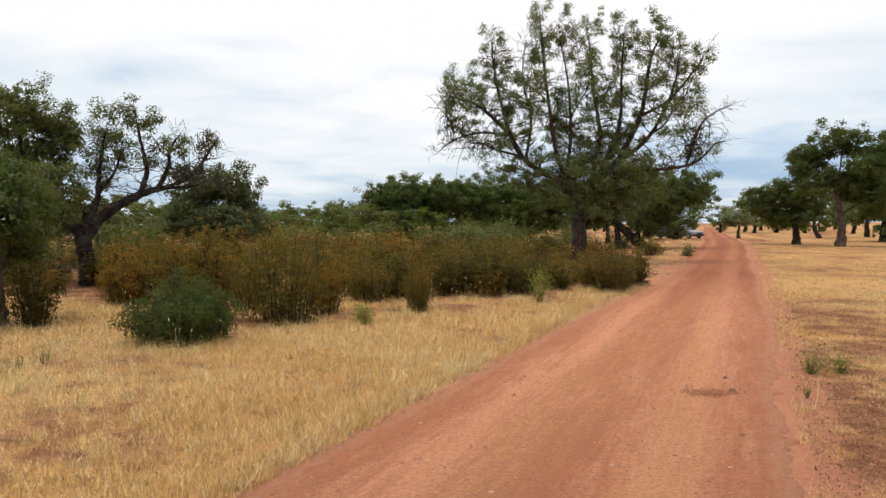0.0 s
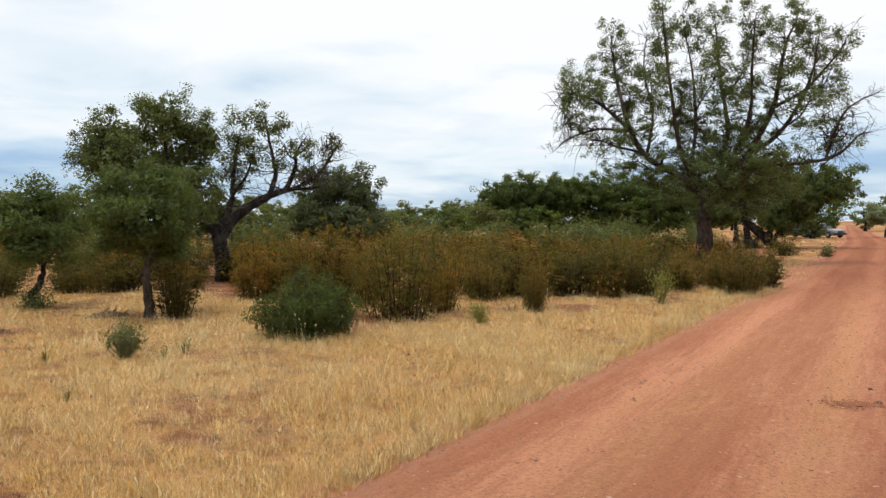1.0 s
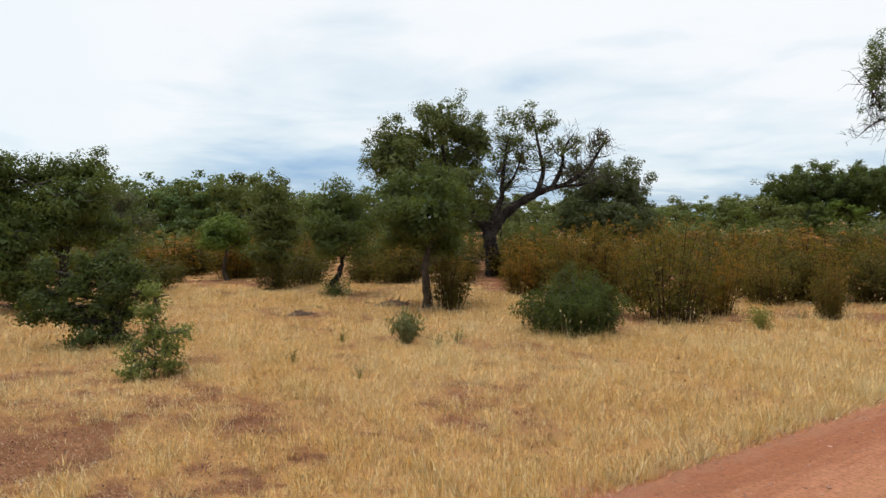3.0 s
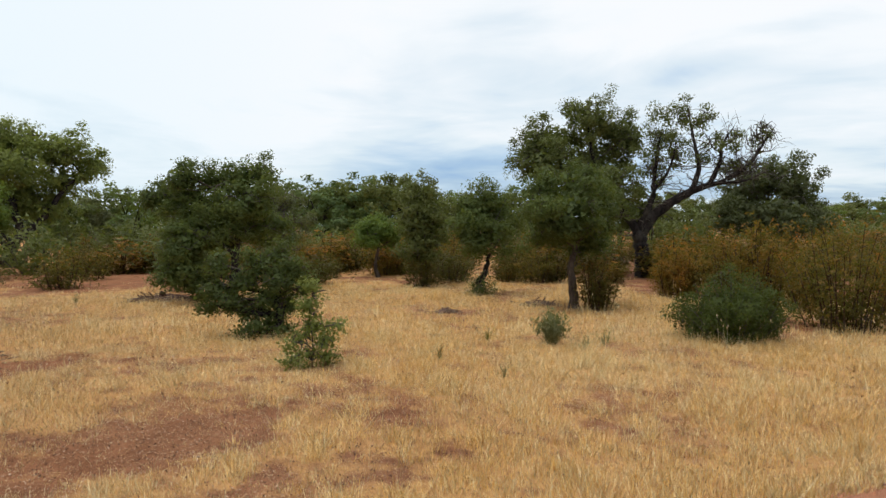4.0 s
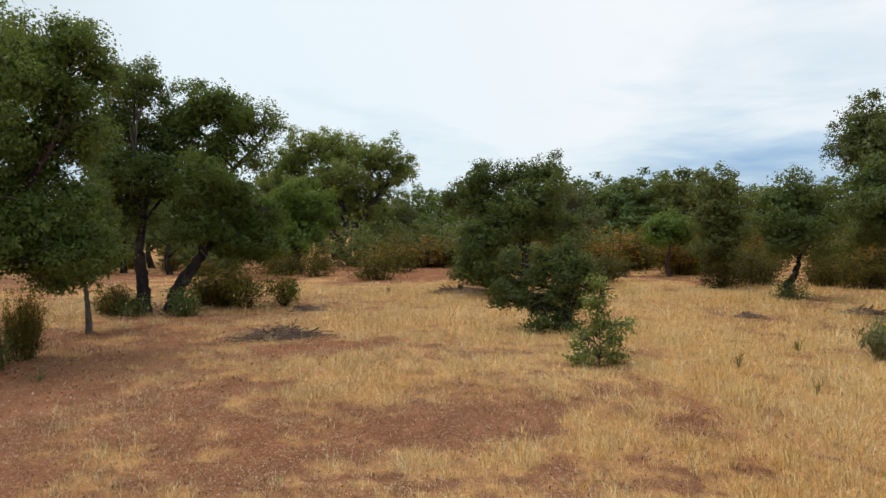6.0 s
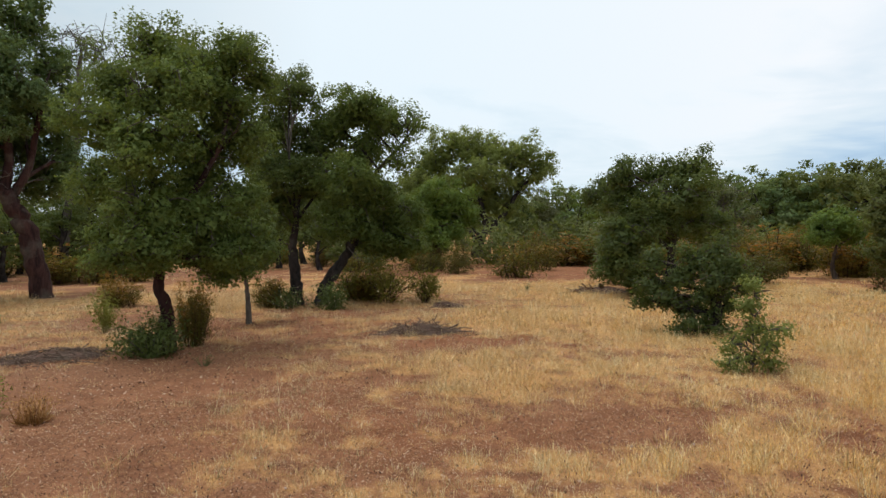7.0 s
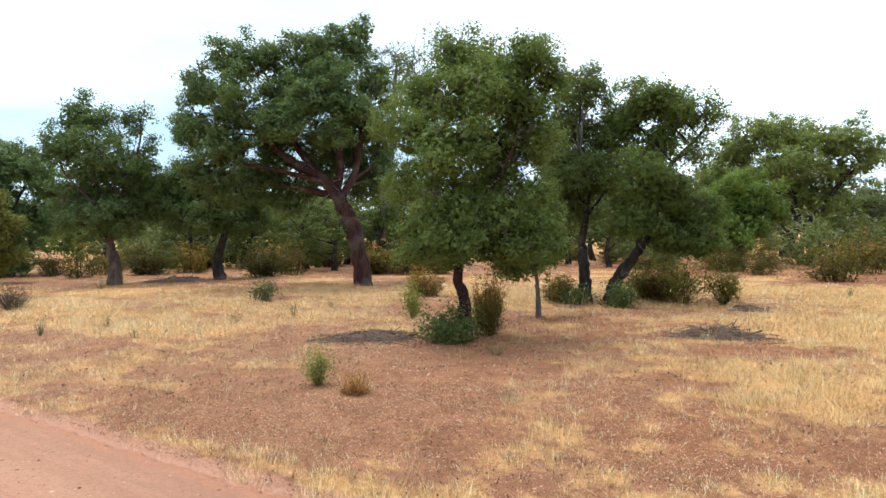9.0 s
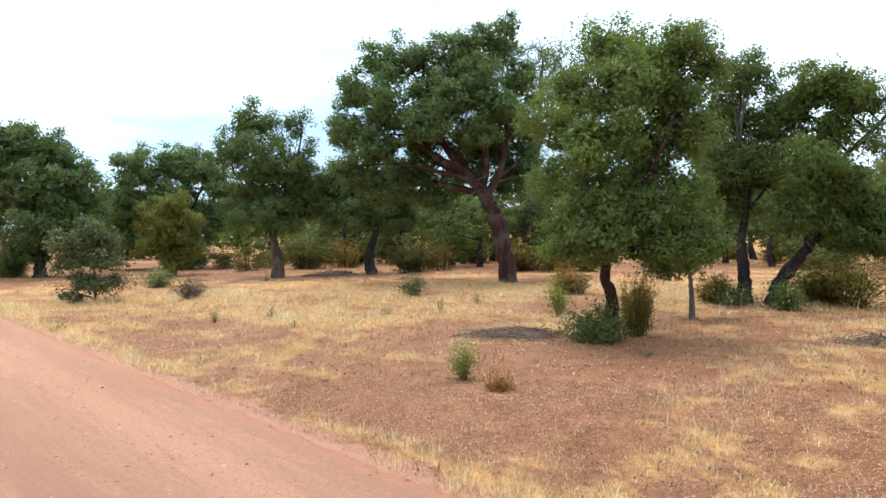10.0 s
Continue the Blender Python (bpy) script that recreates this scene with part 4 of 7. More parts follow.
def build_litter():
    """Fallen leaves and crumbs of bark on the bare soil."""
    v, bits = [], []
    for count, r0, r1, size in ((90000, 2.2, 7.5, 0.022), (80000, 7.5, 18, 0.040)):
        x, y, d = scatter_ring(count, r0, r1)
        o, _s = road_offset(x, y)
        s = straw_amount(x, y)
        keep = ((o < -0.05) | (o > ROAD_WIDTH + 0.1)) & (rng.uniform(size=count) < 0.95 - s * 0.7)
        x, y = x[keep], y[keep]
        k = len(x)
        at = np.stack([x, y, height(x, y) + rng.uniform(0.006, 0.022, k)], 1)
        a = rng.uniform(0, 6.28, k)
        u = np.stack([np.cos(a), np.sin(a), rng.uniform(-0.8, 0.8, k)], 1) * (size * rng.uniform(0.4, 1.2, k))[:, None] * 0.5
        w = np.stack([-np.sin(a), np.cos(a), rng.uniform(-0.4, 0.4, k)], 1) * (size * rng.uniform(0.25, 0.7, k))[:, None] * 0.5
        v.append(np.stack([at - u, at - w, at + u, at + w], 1).reshape(-1, 3))
    # broken straw lying flat
    for count, r0, r1, size in ((60000, 2.2, 7.5, 0.045), (50000, 7.5, 16, 0.07)):
        x, y, d = scatter_ring(count, r0, r1)
        o, _s = road_offset(x, y)
        keep = (o < -0.05) | (o > ROAD_WIDTH + 0.1)
        x, y, d = x[keep], y[keep], d[keep]
        k = len(x)
        at = np.stack([x, y, height(x, y) + rng.uniform(0.004, 0.02, k)], 1)
        a = rng.uniform(0, 6.28, k)
        u = np.stack([np.cos(a), np.sin(a), rng.uniform(-0.2, 0.3, k)], 1) * (size * rng.uniform(0.4, 1.2, k))[:, None] * 0.5
        w = np.stack([-np.sin(a), np.cos(a), 0 * a], 1) * (0.0012 + 0.00035 * d)[:, None]
        bits.append(np.stack([at - u - w, at - u + w, at + u], 1).reshape(-1, 3))
    bits = np.concatenate(bits)
    me = mesh_of("loose_straw", bits, np.arange(len(bits)).reshape(-1, 3))
    me.materials.append(LOOSE)
    tagged(new("loose_straw", me), "broken dry straw lying flat on the soil", "straw", kind="stuff")
    v = np.concatenate(v)
    me = mesh_of("leaf_litter", v, np.arange(len(v)).reshape(-1, 4))
    me.materials.append(LITTER)
    tagged(new("leaf_litter", me), "brown fallen oak leaves strewn on the bare soil", "leaf litter", kind="stuff")


def build_pebbles():
    """Loose stones and clods on the road, mostly along its edges and the strip between the ruts."""
    n = 9000
    s = rng.uniform(-12, 26, n)
    q = np.where(rng.uniform(size=n) < 0.5, rng.normal(0.50, 0.11, n), np.where(rng.uniform(size=n) < 0.4, rng.normal(0.03, 0.05, n), rng.uniform(0.02, 0.99, n)))
    o = q * ROAD_WIDTH + road_bend(s)
    x, y = -1.02 + s * ALONG[0] + o * ACROSS[0], 4.4 + s * ALONG[1] + o * ACROSS[1]
    size = 0.004 + 0.018 * rng.uniform(0, 1, n) ** 5
    corner = np.array([(1, 0, -0.3), (0, 1, -0.3), (-1, 0, -0.3), (0, -1, -0.3), (0, 0, 0.75)], float)
    v = corner[None] * size[:, None, None] * rng.uniform(0.6, 1.4, (n, 5, 1))
    a = rng.uniform(0, 6.28, n)
    ca, sa = np.cos(a)[:, None], np.sin(a)[:, None]
    v = np.stack([v[..., 0] * ca - v[..., 1] * sa + x[:, None], v[..., 0] * sa + v[..., 1] * ca + y[:, None], v[..., 2] + 0.010], -1)
    f = np.array([(0, 1, 4), (1, 2, 4), (2, 3, 4), (3, 0, 4)])
    me = mesh_of("pebbles", v.reshape(-1, 3), (f[None] + np.arange(n)[:, None, None] * 5).reshape(-1, 3))
    me.materials.append(STONE)
    tagged(new("pebbles", me), "loose reddish pebbles and clods on the earth road", "pebbles", kind="stuff")


build_grass()
build_litter()
build_stalks()
build_pebbles()

# ---------- trees by the track ----------
# the tall thin-crowned cork oak among the shrubs
grown("cork_oak", *(8.29, 29.6), "tall old cork oak with a thin ragged crown and bare twigs", "tree",
      ((0, 0, 0), (-0.05, 0, 1.13), (0, 0, 2.22), (0.19, 0, 2.95), (0.57, 0, 3.6)), 0.33,
      [(-3.75, 0.5, 8.88, 0.89, 1.52, 1), (-4.62, -1, 7.01, 1.05, 1.19, 1), (-3.11, 1, 7.2, 0.79, 1.42, 1), (-1.64, 0, 9.45, 0.72, 1.69, 1), (-1.96, -1.5, 7.28, 0.83, 1.41, 1), (-0.62, 0.5, 9.83, 0.52, 1.2, 1), (0.38, 1, 9.22, 0.66, 1.39, 1), (0.45, -1, 7.06, 0.94, 1.44, 1), (1.85, 0.5, 9.49, 0.69, 1.14, 1), (2.66, -0.5, 8.03, 0.73, 1.51, 1), (3.91, 1, 8.67, 0.72, 1.31, 1), (4.53, 0, 7.24, 0.63, 1.03, 1), (3.7, -1, 5.98, 0.99, 0.9, 1), (3.34, 0, 9.6, 0.54, 0.84, 1), (1.74, 0, 5.81, 1.25, 1.24, 1), (-0.63, 1, 5.64, 1.19, 1.21, 1)]
      + [(-2.95, -1, 5.35, 1.13, 0.84, 1), (0.69, -0.5, 4.28, 1.87, 0.87, 0.85), (2.91, 0.8, 4.34, 1.14, 0.81, 0.85), (-0.15, 1, 4.05, 1.42, 0.97, 0.85), (1.98, 0.5, 3.53, 1.39, 0.86, 0.85), (-0.99, 0.5, 6.75, 0.82, 1.36, 1), (1.51, 1, 7.61, 0.7, 1.33, 1), (0.09, 1, 2.83, 1.42, 0.73, 0.85), (-2.95, 0.5, 4.31, 1.13, 0.69, 0.85), (-1.96, 1, 3.65, 0.97, 0.74, 0.85), (1.52, 1.5, 2.81, 1.4, 0.82, 0.85), (-1.11, 1.5, 3.34, 1.2, 0.88, 0.85), (0.81, 1.5, 5.12, 1.41, 1.11, 1), (2.91, 2, 3.27, 1.14, 0.86, 0.85), (-0.39, -1.5, 3.33, 1.05, 0.83, 0.85), (1.28, -1.5, 3.66, 1.17, 0.87, 0.85)]
      + [(2.45, -1.2, 4, 1.01, 0.81, 0.85), (-1.6, -1, 4.33, 0.97, 0.73, 0.85), (0.69, -1, 2.34, 1.04, 0.58, 0.85), (1.99, -1, 2.21, 0.93, 0.53, 0.85), (-5.58, 0.3, 7.55, 0.86, 0.75, 0.7), (-5.2, 0.5, 6.04, 0.91, 0.75, 0.7), (4.83, 0, 5.24, 1, 0.84, 0.25), (4.39, 0.5, 4.78, 0.9, 0.71, 0.2), (-4.32, 0, 5.02, 0.9, 0.85, 0.25), (-5.84, 0, 6.31, 0.77, 0.85, 0.25), (5.04, 0, 8.38, 0.4, 0.7, 0.85)],
      OAK_THIN, BARK_BROWN, lai=1.85, leaf=0.070, tuft=1.15, pull=0.62, twiggy=0.9, swell=1.1, seed=11, sides=44, hang=0.25, twig_mat=BARK_BROWN,
      stems=[(0.15, *((0.05, 0, 2.54), (-0.99, 0, 3.63), (-2.33, -0.5, 4.47), (-3.07, -0.5, 5.97), (-3.75, 0.5, 8.58), (-3.85, 0.5, 9.82))), (0.11, *((0.09, 0, 2.95), (-0.87, 0, 4.31), (-1.3, 0, 6.76), (-1.59, 0, 9.2), (-1.71, 0, 10.91))), (0.12, *((0.45, 0, 3.51), (0.85, 0.5, 5.48), (0.57, 0.8, 7.65), (0.37, 1, 9.82))), (0.15, *((0.33, 0, 3.19), (1.51, 0, 4.26), (2.55, 0, 6.38), (2.89, 0, 8.49), (3.34, 0, 9.64))), (0.1, *((1.51, 0, 4.26), (2.9, 0, 5.41), (3.81, 0, 7.27), (4.14, 0, 9.13)))]
      + [(0.09, *((0.33, 0, 3.07), (1.98, 0, 3.89), (3.82, 0, 4.01), (4.84, 0, 4.3), (5.5, 0, 4.98), (5.95, 0, 5.09))), (0.06, *((-3.07, 0, 5.6), (-4.32, 0, 5.76), (-5.59, 0, 5.43), (-6.37, 0, 4.82))), (0.06, *((4.39, 0, 4.19), (5.05, 0, 5.93), (6.27, 0, 6.66))), (0.09, *((-0.63, 0, 3.62), (-0.39, 0, 5.52), (-0.5, 0, 7.7), (-0.86, 0, 9.89))), (0.09, *((0.81, 0, 3.79), (1.63, 0, 5.93), (1.74, 0, 8.08), (1.85, 0, 9.97)))]
      + [(0.07, *((-2.33, 0, 4.47), (-2.08, 0, 6.3), (-2.44, 0, 8.03), (-2.32, 0, 9.73))), (0.09, *((-2.94, 0, 5.59), (-4.31, 0, 6.88), (-5.2, 0, 7.29), (-6.09, 0, 7.45))), (0.07, *((2.55, 0, 6.26), (3.58, 0, 6.81), (4.59, 0, 7.94), (5.15, 0, 8.84)))])

# oaks behind it
grown("oak", *(17.33, 46.23), "dark oak with a leaning charred trunk among rust-coloured shrubs", "tree",
      ((0, 0, 0), (-0.75, 0, 0.85), (-1.72, 0, 1.74), (-1.99, 0, 2.91)), 0.36,
      [(-3.32, 0, 3.51, 2.08, 1.48), (-0.98, 1, 3.67, 2.21, 1.54), (1.34, -1, 3.43, 1.97, 1.71), (3.24, 0, 3.85, 1.76, 1.2), (0.44, -1, 1.92, 1.82, 0.99), (-3.7, 0, 2.15, 1.53, 0.98)],
      OAK, BARK_DARK, seed=12, twiggy=0.1, stems=[(0.28, *((-1.49, 0, 0.15), (-1.72, 0, 1.16), (-1.8, 0, 2.32)))])
grown("oak", *(9.7, 63.99), "broad dark green oak with low spreading limbs", "tree",
      ((0, 0, 0), (-0.21, 0, 0.94), (-0.88, 0, 1.68), (-1.14, 0, 2.88)), 0.42,
      [(-1.23, 0, 4.45, 2.86, 1.77), (-3.75, -1, 3.95, 2.2, 1.88), (1.73, 1, 4.16, 2.59, 2.18), (4.06, -1, 3.36, 2.32, 2.28), (-0.62, 0, 2.36, 3.12, 1.15), (6.12, 0, 2.83, 2.05, 2.07)],
      OAK, BARK_DARK, seed=13, twiggy=0.1)
grown("oak", *(0.81, 62.92), "round-headed dark green oak beyond the shrubs", "tree",
      ((0, 0, 0), (-0.09, 0, 1.12), (0.12, 0, 2.39)), 0.36,
      [(-0.06, 0, 4.42, 2.79, 1.72), (-1.84, -1, 3.16, 1.82, 2.02), (2.22, 1, 3.65, 2.45, 2.23), (4.01, -1, 4.4, 1.84, 1.53), (-0.08, 0, 2.14, 3.05, 1.32)],
      OAK, BARK_DARK, seed=14, twiggy=0.1)

# the oak with the great leaning limb
grown("cork_oak", *(-8.75, 21.27), "cork oak with a dark forked trunk and one long leaning limb", "tree",
      ((0, 0, 0), (-0.06, 0, 0.64), (-0.16, 0, 1.2), (-0.22, 0, 1.62)), 0.25,
      [(-3.22, 0.5, 4.47, 0.96, 0.73), (-2.77, -0.5, 3.54, 1.02, 0.74), (-1.73, 0, 5.01, 0.92, 0.73), (-1.66, 1, 3.72, 1.11, 0.92), (-0.63, 0.6, 4.45, 0.78, 0.74), (-1.12, -0.6, 2.79, 1.11, 0.83), (-0.39, 0.5, 2.04, 0.74, 0.56), (-3.51, 0, 3.73, 0.7, 0.64), (0.45, 0, 4.3, 0.5, 0.8, 0.6), (1.25, -0.4, 5.0, 0.5, 0.62, 0.45), (1.0, 0.6, 3.9, 0.6, 0.7, 0.4), (1.9, 0, 4.1, 0.6, 0.7, 0.3), (2.7, 0, 4.2, 0.55, 0.5, 0.3), (2.5, 0.3, 3.4, 0.6, 0.35, 0.25), (0.2, 0.4, 3.3, 0.45, 0.65, 0.5), (3.4, 0, 4.3, 0.45, 0.45, 0.24), (3.1, 0.3, 3.3, 0.4, 0.35, 0.22), (1.75, -0.3, 4.9, 0.45, 0.45, 0.3)],
      OAK_OLIVE, BARK_DARK, lai=3.6, leaf=0.07, twiggy=0.9, seed=15, sides=26, top_girth=0.7,
      stems=[(0.20, *((-0.18, 0, 1.3), (0.25, 0, 1.9), (0.9, 0, 2.4), (1.5, 0, 2.72), (2.1, 0, 2.9), (2.6, 0, 3.1))), (0.09, *((1.4, 0, 2.66), (1.6, 0, 3.4), (1.45, 0, 4.3), (1.3, 0, 5.2))), (0.08, *((1.9, 0, 2.85), (2.2, 0, 3.5), (2.3, 0, 4.1), (2.6, 0, 4.6))),
             (0.08, *((2.4, 0, 3.02), (3.0, 0, 3.4), (3.4, 0, 4.0), (3.7, 0, 4.5))), (0.05, *((2.2, 0, 2.9), (2.9, 0, 2.95), (3.5, 0, 3.2))), (0.13, *((-0.2, 0, 1.5), (0.2, 0, 2.4), (0.32, 0, 3.4), (0.5, 0, 4.6))), (0.06, *((0.25, 0, 2.7), (0.75, 0, 3.4), (0.95, 0, 4.3))),
             (0.15, *((-0.2, 0, 1.45), (-0.75, 0, 2.23), (-1.48, 0, 3.35), (-1.74, 0, 4.82))), (0.11, *((-0.9, 0, 2.38), (-2.04, 0, 3.17), (-3.13, 0, 3.91)))])
# young oaks in the open grass
grown("young_oak", *(-6.62, 12.52), "young oak with a dense rounded crown on a slim grey trunk", "tree",
      ((0, 0, 0), (-0.03, 0, 0.49), (-0.05, 0, 0.95), (0.09, 0, 1.35)), 0.09,
      [(0.1, 0, 2.43, 0.68, 0.43), (-0.58, -0.3, 2.04, 0.47, 0.45), (0.55, 0.3, 1.97, 0.48, 0.5), (-0.07, -0.6, 1.81, 0.75, 0.54), (0.2, 0.3, 1.35, 0.59, 0.32), (-0.47, 0.2, 1.47, 0.47, 0.32)],
      OAK, BARK, seed=16)
grown("young_oak", *(-9.97, 13.98), "small oak with a crooked thin trunk in dry grass", "tree",
      ((0, 0, 0), (-0.01, 0, 0.3), (0.15, 0, 0.56), (0.21, 0, 0.9)), 0.1,
      [(0.13, 0, 2.25, 0.58, 0.4), (-0.26, -0.3, 1.78, 0.47, 0.45), (0.59, 0.3, 1.78, 0.51, 0.54), (0.12, -0.3, 1.38, 0.79, 0.49)],
      OAK, BARK_DARK, seed=17)
grown("young_oak", *(-12.55, 14.91), "narrow young oak leafy down to a rusty skirt of shrubs", "tree",
      ((0, 0, 0), (0.02, 0, 0.69), (-0.01, 0, 1.44), (-0.02, 0, 2.18)), 0.08,
      [(-0.02, 0, 2.48, 0.51, 0.45), (-0.17, -0.3, 1.88, 0.56, 0.53), (0.25, 0.3, 1.66, 0.52, 0.6), (-0.02, -0.3, 1.14, 0.68, 0.45)],
      OAK_OLIVE, BARK, seed=18)
grown("young_oak", *(-15.95, 16.61), "slight young oak with a flat crown and thin bent stem", "tree",
      ((0, 0, 0), (-0.09, 0, 0.3), (-0.05, 0, 0.64), (0.02, 0, 0.98)), 0.07,
      [(0.04, 0, 1.58, 0.74, 0.38), (-0.31, -0.3, 1.33, 0.54, 0.34), (0.4, 0.3, 1.32, 0.52, 0.38)],
      OAK_BRIGHT, BARK, seed=19)
grown("holm_oak", *(-6.83, 27.67), "grey-green holm oak rising behind the shrubs", "tree",
      ((0, 0, 0), (0.01, 0, 0.92), (-0.1, 0, 1.84)), 0.21,
      [(-0.44, 0, 2.87, 1.13, 0.82), (0.59, 0, 3.31, 0.9, 0.77), (1.26, 0.5, 2.5, 0.81, 0.95), (-0.79, -0.5, 1.96, 1.14, 0.83), (0.35, -0.8, 1.83, 1.49, 0.91), (1.7, 0, 1.7, 0.67, 0.73)],
      OAK_GREY, BARK, seed=20)

# the thicket behind the sapling
grown("bushy_oak", *(-8.68, 6.77), "low bushy oak with layered drooping foliage", "tree",
      ((0, 0, 0), (0.05, 0, 0.3), (0.03, 0, 0.65), (0.0, 0, 1.06)), 0.085,
      [(0.03, 0, 1.28, 0.28, 0.14), (-0.3, 0.1, 1.17, 0.23, 0.14), (0.3, -0.1, 1.0, 0.24, 0.17), (0.06, -0.2, 0.9, 0.33, 0.2), (-0.45, 0.1, 0.88, 0.28, 0.18), (-0.86, 0.3, 1.08, 0.18, 0.15), (-0.88, 0.3, 0.73, 0.24, 0.2), (-0.65, 0.1, 0.55, 0.27, 0.18), (0.4, 0, 0.72, 0.17, 0.13), (-0.1, 0, 0.6, 0.25, 0.18), (-0.02, 0, 0.33, 0.18, 0.16), (-0.45, -0.1, 0.12, 0.28, 0.08), (0.06, -0.1, 0.12, 0.22, 0.11), (-1.0, 0.3, 0.47, 0.18, 0.13), (-0.25, -0.1, 0.2, 0.25, 0.12), (-0.38, 0.2, 0.42, 0.3, 0.18), (0.2, 0.1, 0.5, 0.2, 0.15)],
      OAK, BARK_DARK, seed=21, pull=0.6, swell=1.02)
grown("oak", *(-13.91, 9.61), "tall dark oak with an uneven top in the thicket", "tree",
      ((0, 0, 0), (0.05, 0, 0.65), (0.12, 0, 1.46), (0.23, 0, 2.13)), 0.11,
      [(0.51, 0, 2.93, 0.56, 0.32), (-0.22, 0.5, 2.8, 0.5, 0.32), (-1.06, 0, 2.79, 0.41, 0.34), (0.23, -0.4, 2.26, 0.88, 0.48), (-0.94, 0.4, 2.2, 0.65, 0.45), (-1.33, 0.8, 2.4, 0.46, 0.4), (-0.3, 0, 1.59, 0.79, 0.54), (-1.02, -0.6, 1.34, 0.57, 0.48), (-1.16, -0.6, 0.67, 0.47, 0.4), (0.76, 0.5, 1.72, 0.68, 0.49), (-0.59, 0, 0.39, 0.53, 0.4), (-1.77, 1, 2.4, 0.38, 0.34)],
      OAK, BARK_DARK, seed=22)
grown("holm_oak", *(-14.77, 11.94), "half-bare grey oak with dead twigs in its crown", "tree",
      ((0, 0, 0), (0.01, 0, 0.8), (-0.1, 0, 1.56), (-0.12, 0, 2.1)), 0.09,
      [(-0.35, 0, 2.18, 0.55, 0.49, 0.7), (0.18, 0, 1.79, 0.52, 0.52, 0.7), (0.03, 0.3, 2.48, 0.43, 0.3, 0.5), (-0.44, 0.4, 1.34, 0.61, 0.4)],
      OAK_GREY, TWIG, seed=23, twiggy=1.0, bare=0.35)
# the wide oak across the clearing
grown("cork_oak", *(-34.24, 12.16), "wide spreading oak with an airy pale green crown", "tree",
      ((0, 0, 0), (0.01, 0, 0.63), (0.3, 0, 1.19), (0.92, 0, 1.76)), 0.32,
      [(-1.06, 0, 5.86, 1.37, 0.84), (0.72, 0.6, 5.53, 1.57, 0.97), (2.4, 0, 5.21, 1.32, 0.86), (0.14, -0.8, 4.33, 1.84, 1.02), (2.23, 0.5, 3.91, 1.26, 0.86), (-2.15, 0.6, 5.01, 1.18, 1), (-1.78, 0, 3.47, 1.52, 1.12), (0.39, 0.7, 3.05, 1.57, 0.97), (3.48, 0, 4.49, 0.64, 0.64), (-3.11, 0.8, 3.75, 1.06, 1.22), (-1, 0.4, 2.2, 1.65, 0.96), (1.5, 0.8, 2.76, 1.25, 0.86), (-2.61, 0.3, 2.08, 1.23, 1)],
      OAK_PALE, BARK_DARK, lai=3.2, pull=0.62, seed=24, twiggy=0.5,
      stems=[(0.18, *((0.3, 0, 1.19), (1.5, 0, 2.33), (2.23, 0, 3.48), (3.1, 0, 4.35))), (0.18, *((0.5, 0, 1.48), (0.12, 0, 3.19), (-0.67, 0, 4.89)))])

# leafy young oaks before the wide oak
grown("young_oak", *(-26.61, 7.82), "fresh green young oak leafy to the ground", "tree",
      ((0, 0, 0), (-0.04, 0, 0.76), (0.06, 0, 1.66)), 0.13,
      [(0.03, 0, 2.77, 0.97, 0.67), (-0.87, -0.3, 2.23, 0.89, 0.8), (0.91, 0.3, 2.2, 0.75, 0.76), (-0.1, -0.3, 1.44, 1.33, 0.8), (-1.11, 0, 1, 0.9, 0.67)],
      OAK_BRIGHT, BARK, seed=51)
grown("young_oak", *(-53.88, 24.33), "grey-green young oak by the clearing's far edge", "tree",
      ((0, 0, 0), (0.01, 0, 1.03), (-0.08, 0, 1.96)), 0.24,
      [(-0.21, 0, 2.89, 1.8, 1.12), (-1.36, -0.3, 1.75, 1.55, 1.12), (1.14, 0.3, 1.71, 1.61, 1.2), (-0.13, 0, 0.79, 2.07, 0.93)],
      OAK_GREY, BARK, seed=52)
grown("holm_oak", *(-17.13, 10.43), "grey-green columnar oak at the thicket's edge", "tree",
      ((0, 0, 0), (0.01, 0, 0.56), (-0.01, 0, 1.21)), 0.1,
      [(-0.01, 0, 1.61, 0.54, 0.35), (-0.22, -0.2, 1.13, 0.51, 0.42), (0.25, 0.2, 1.04, 0.48, 0.45), (0.01, 0, 0.48, 0.64, 0.45)],
      OAK_GREY, BARK, seed=53)
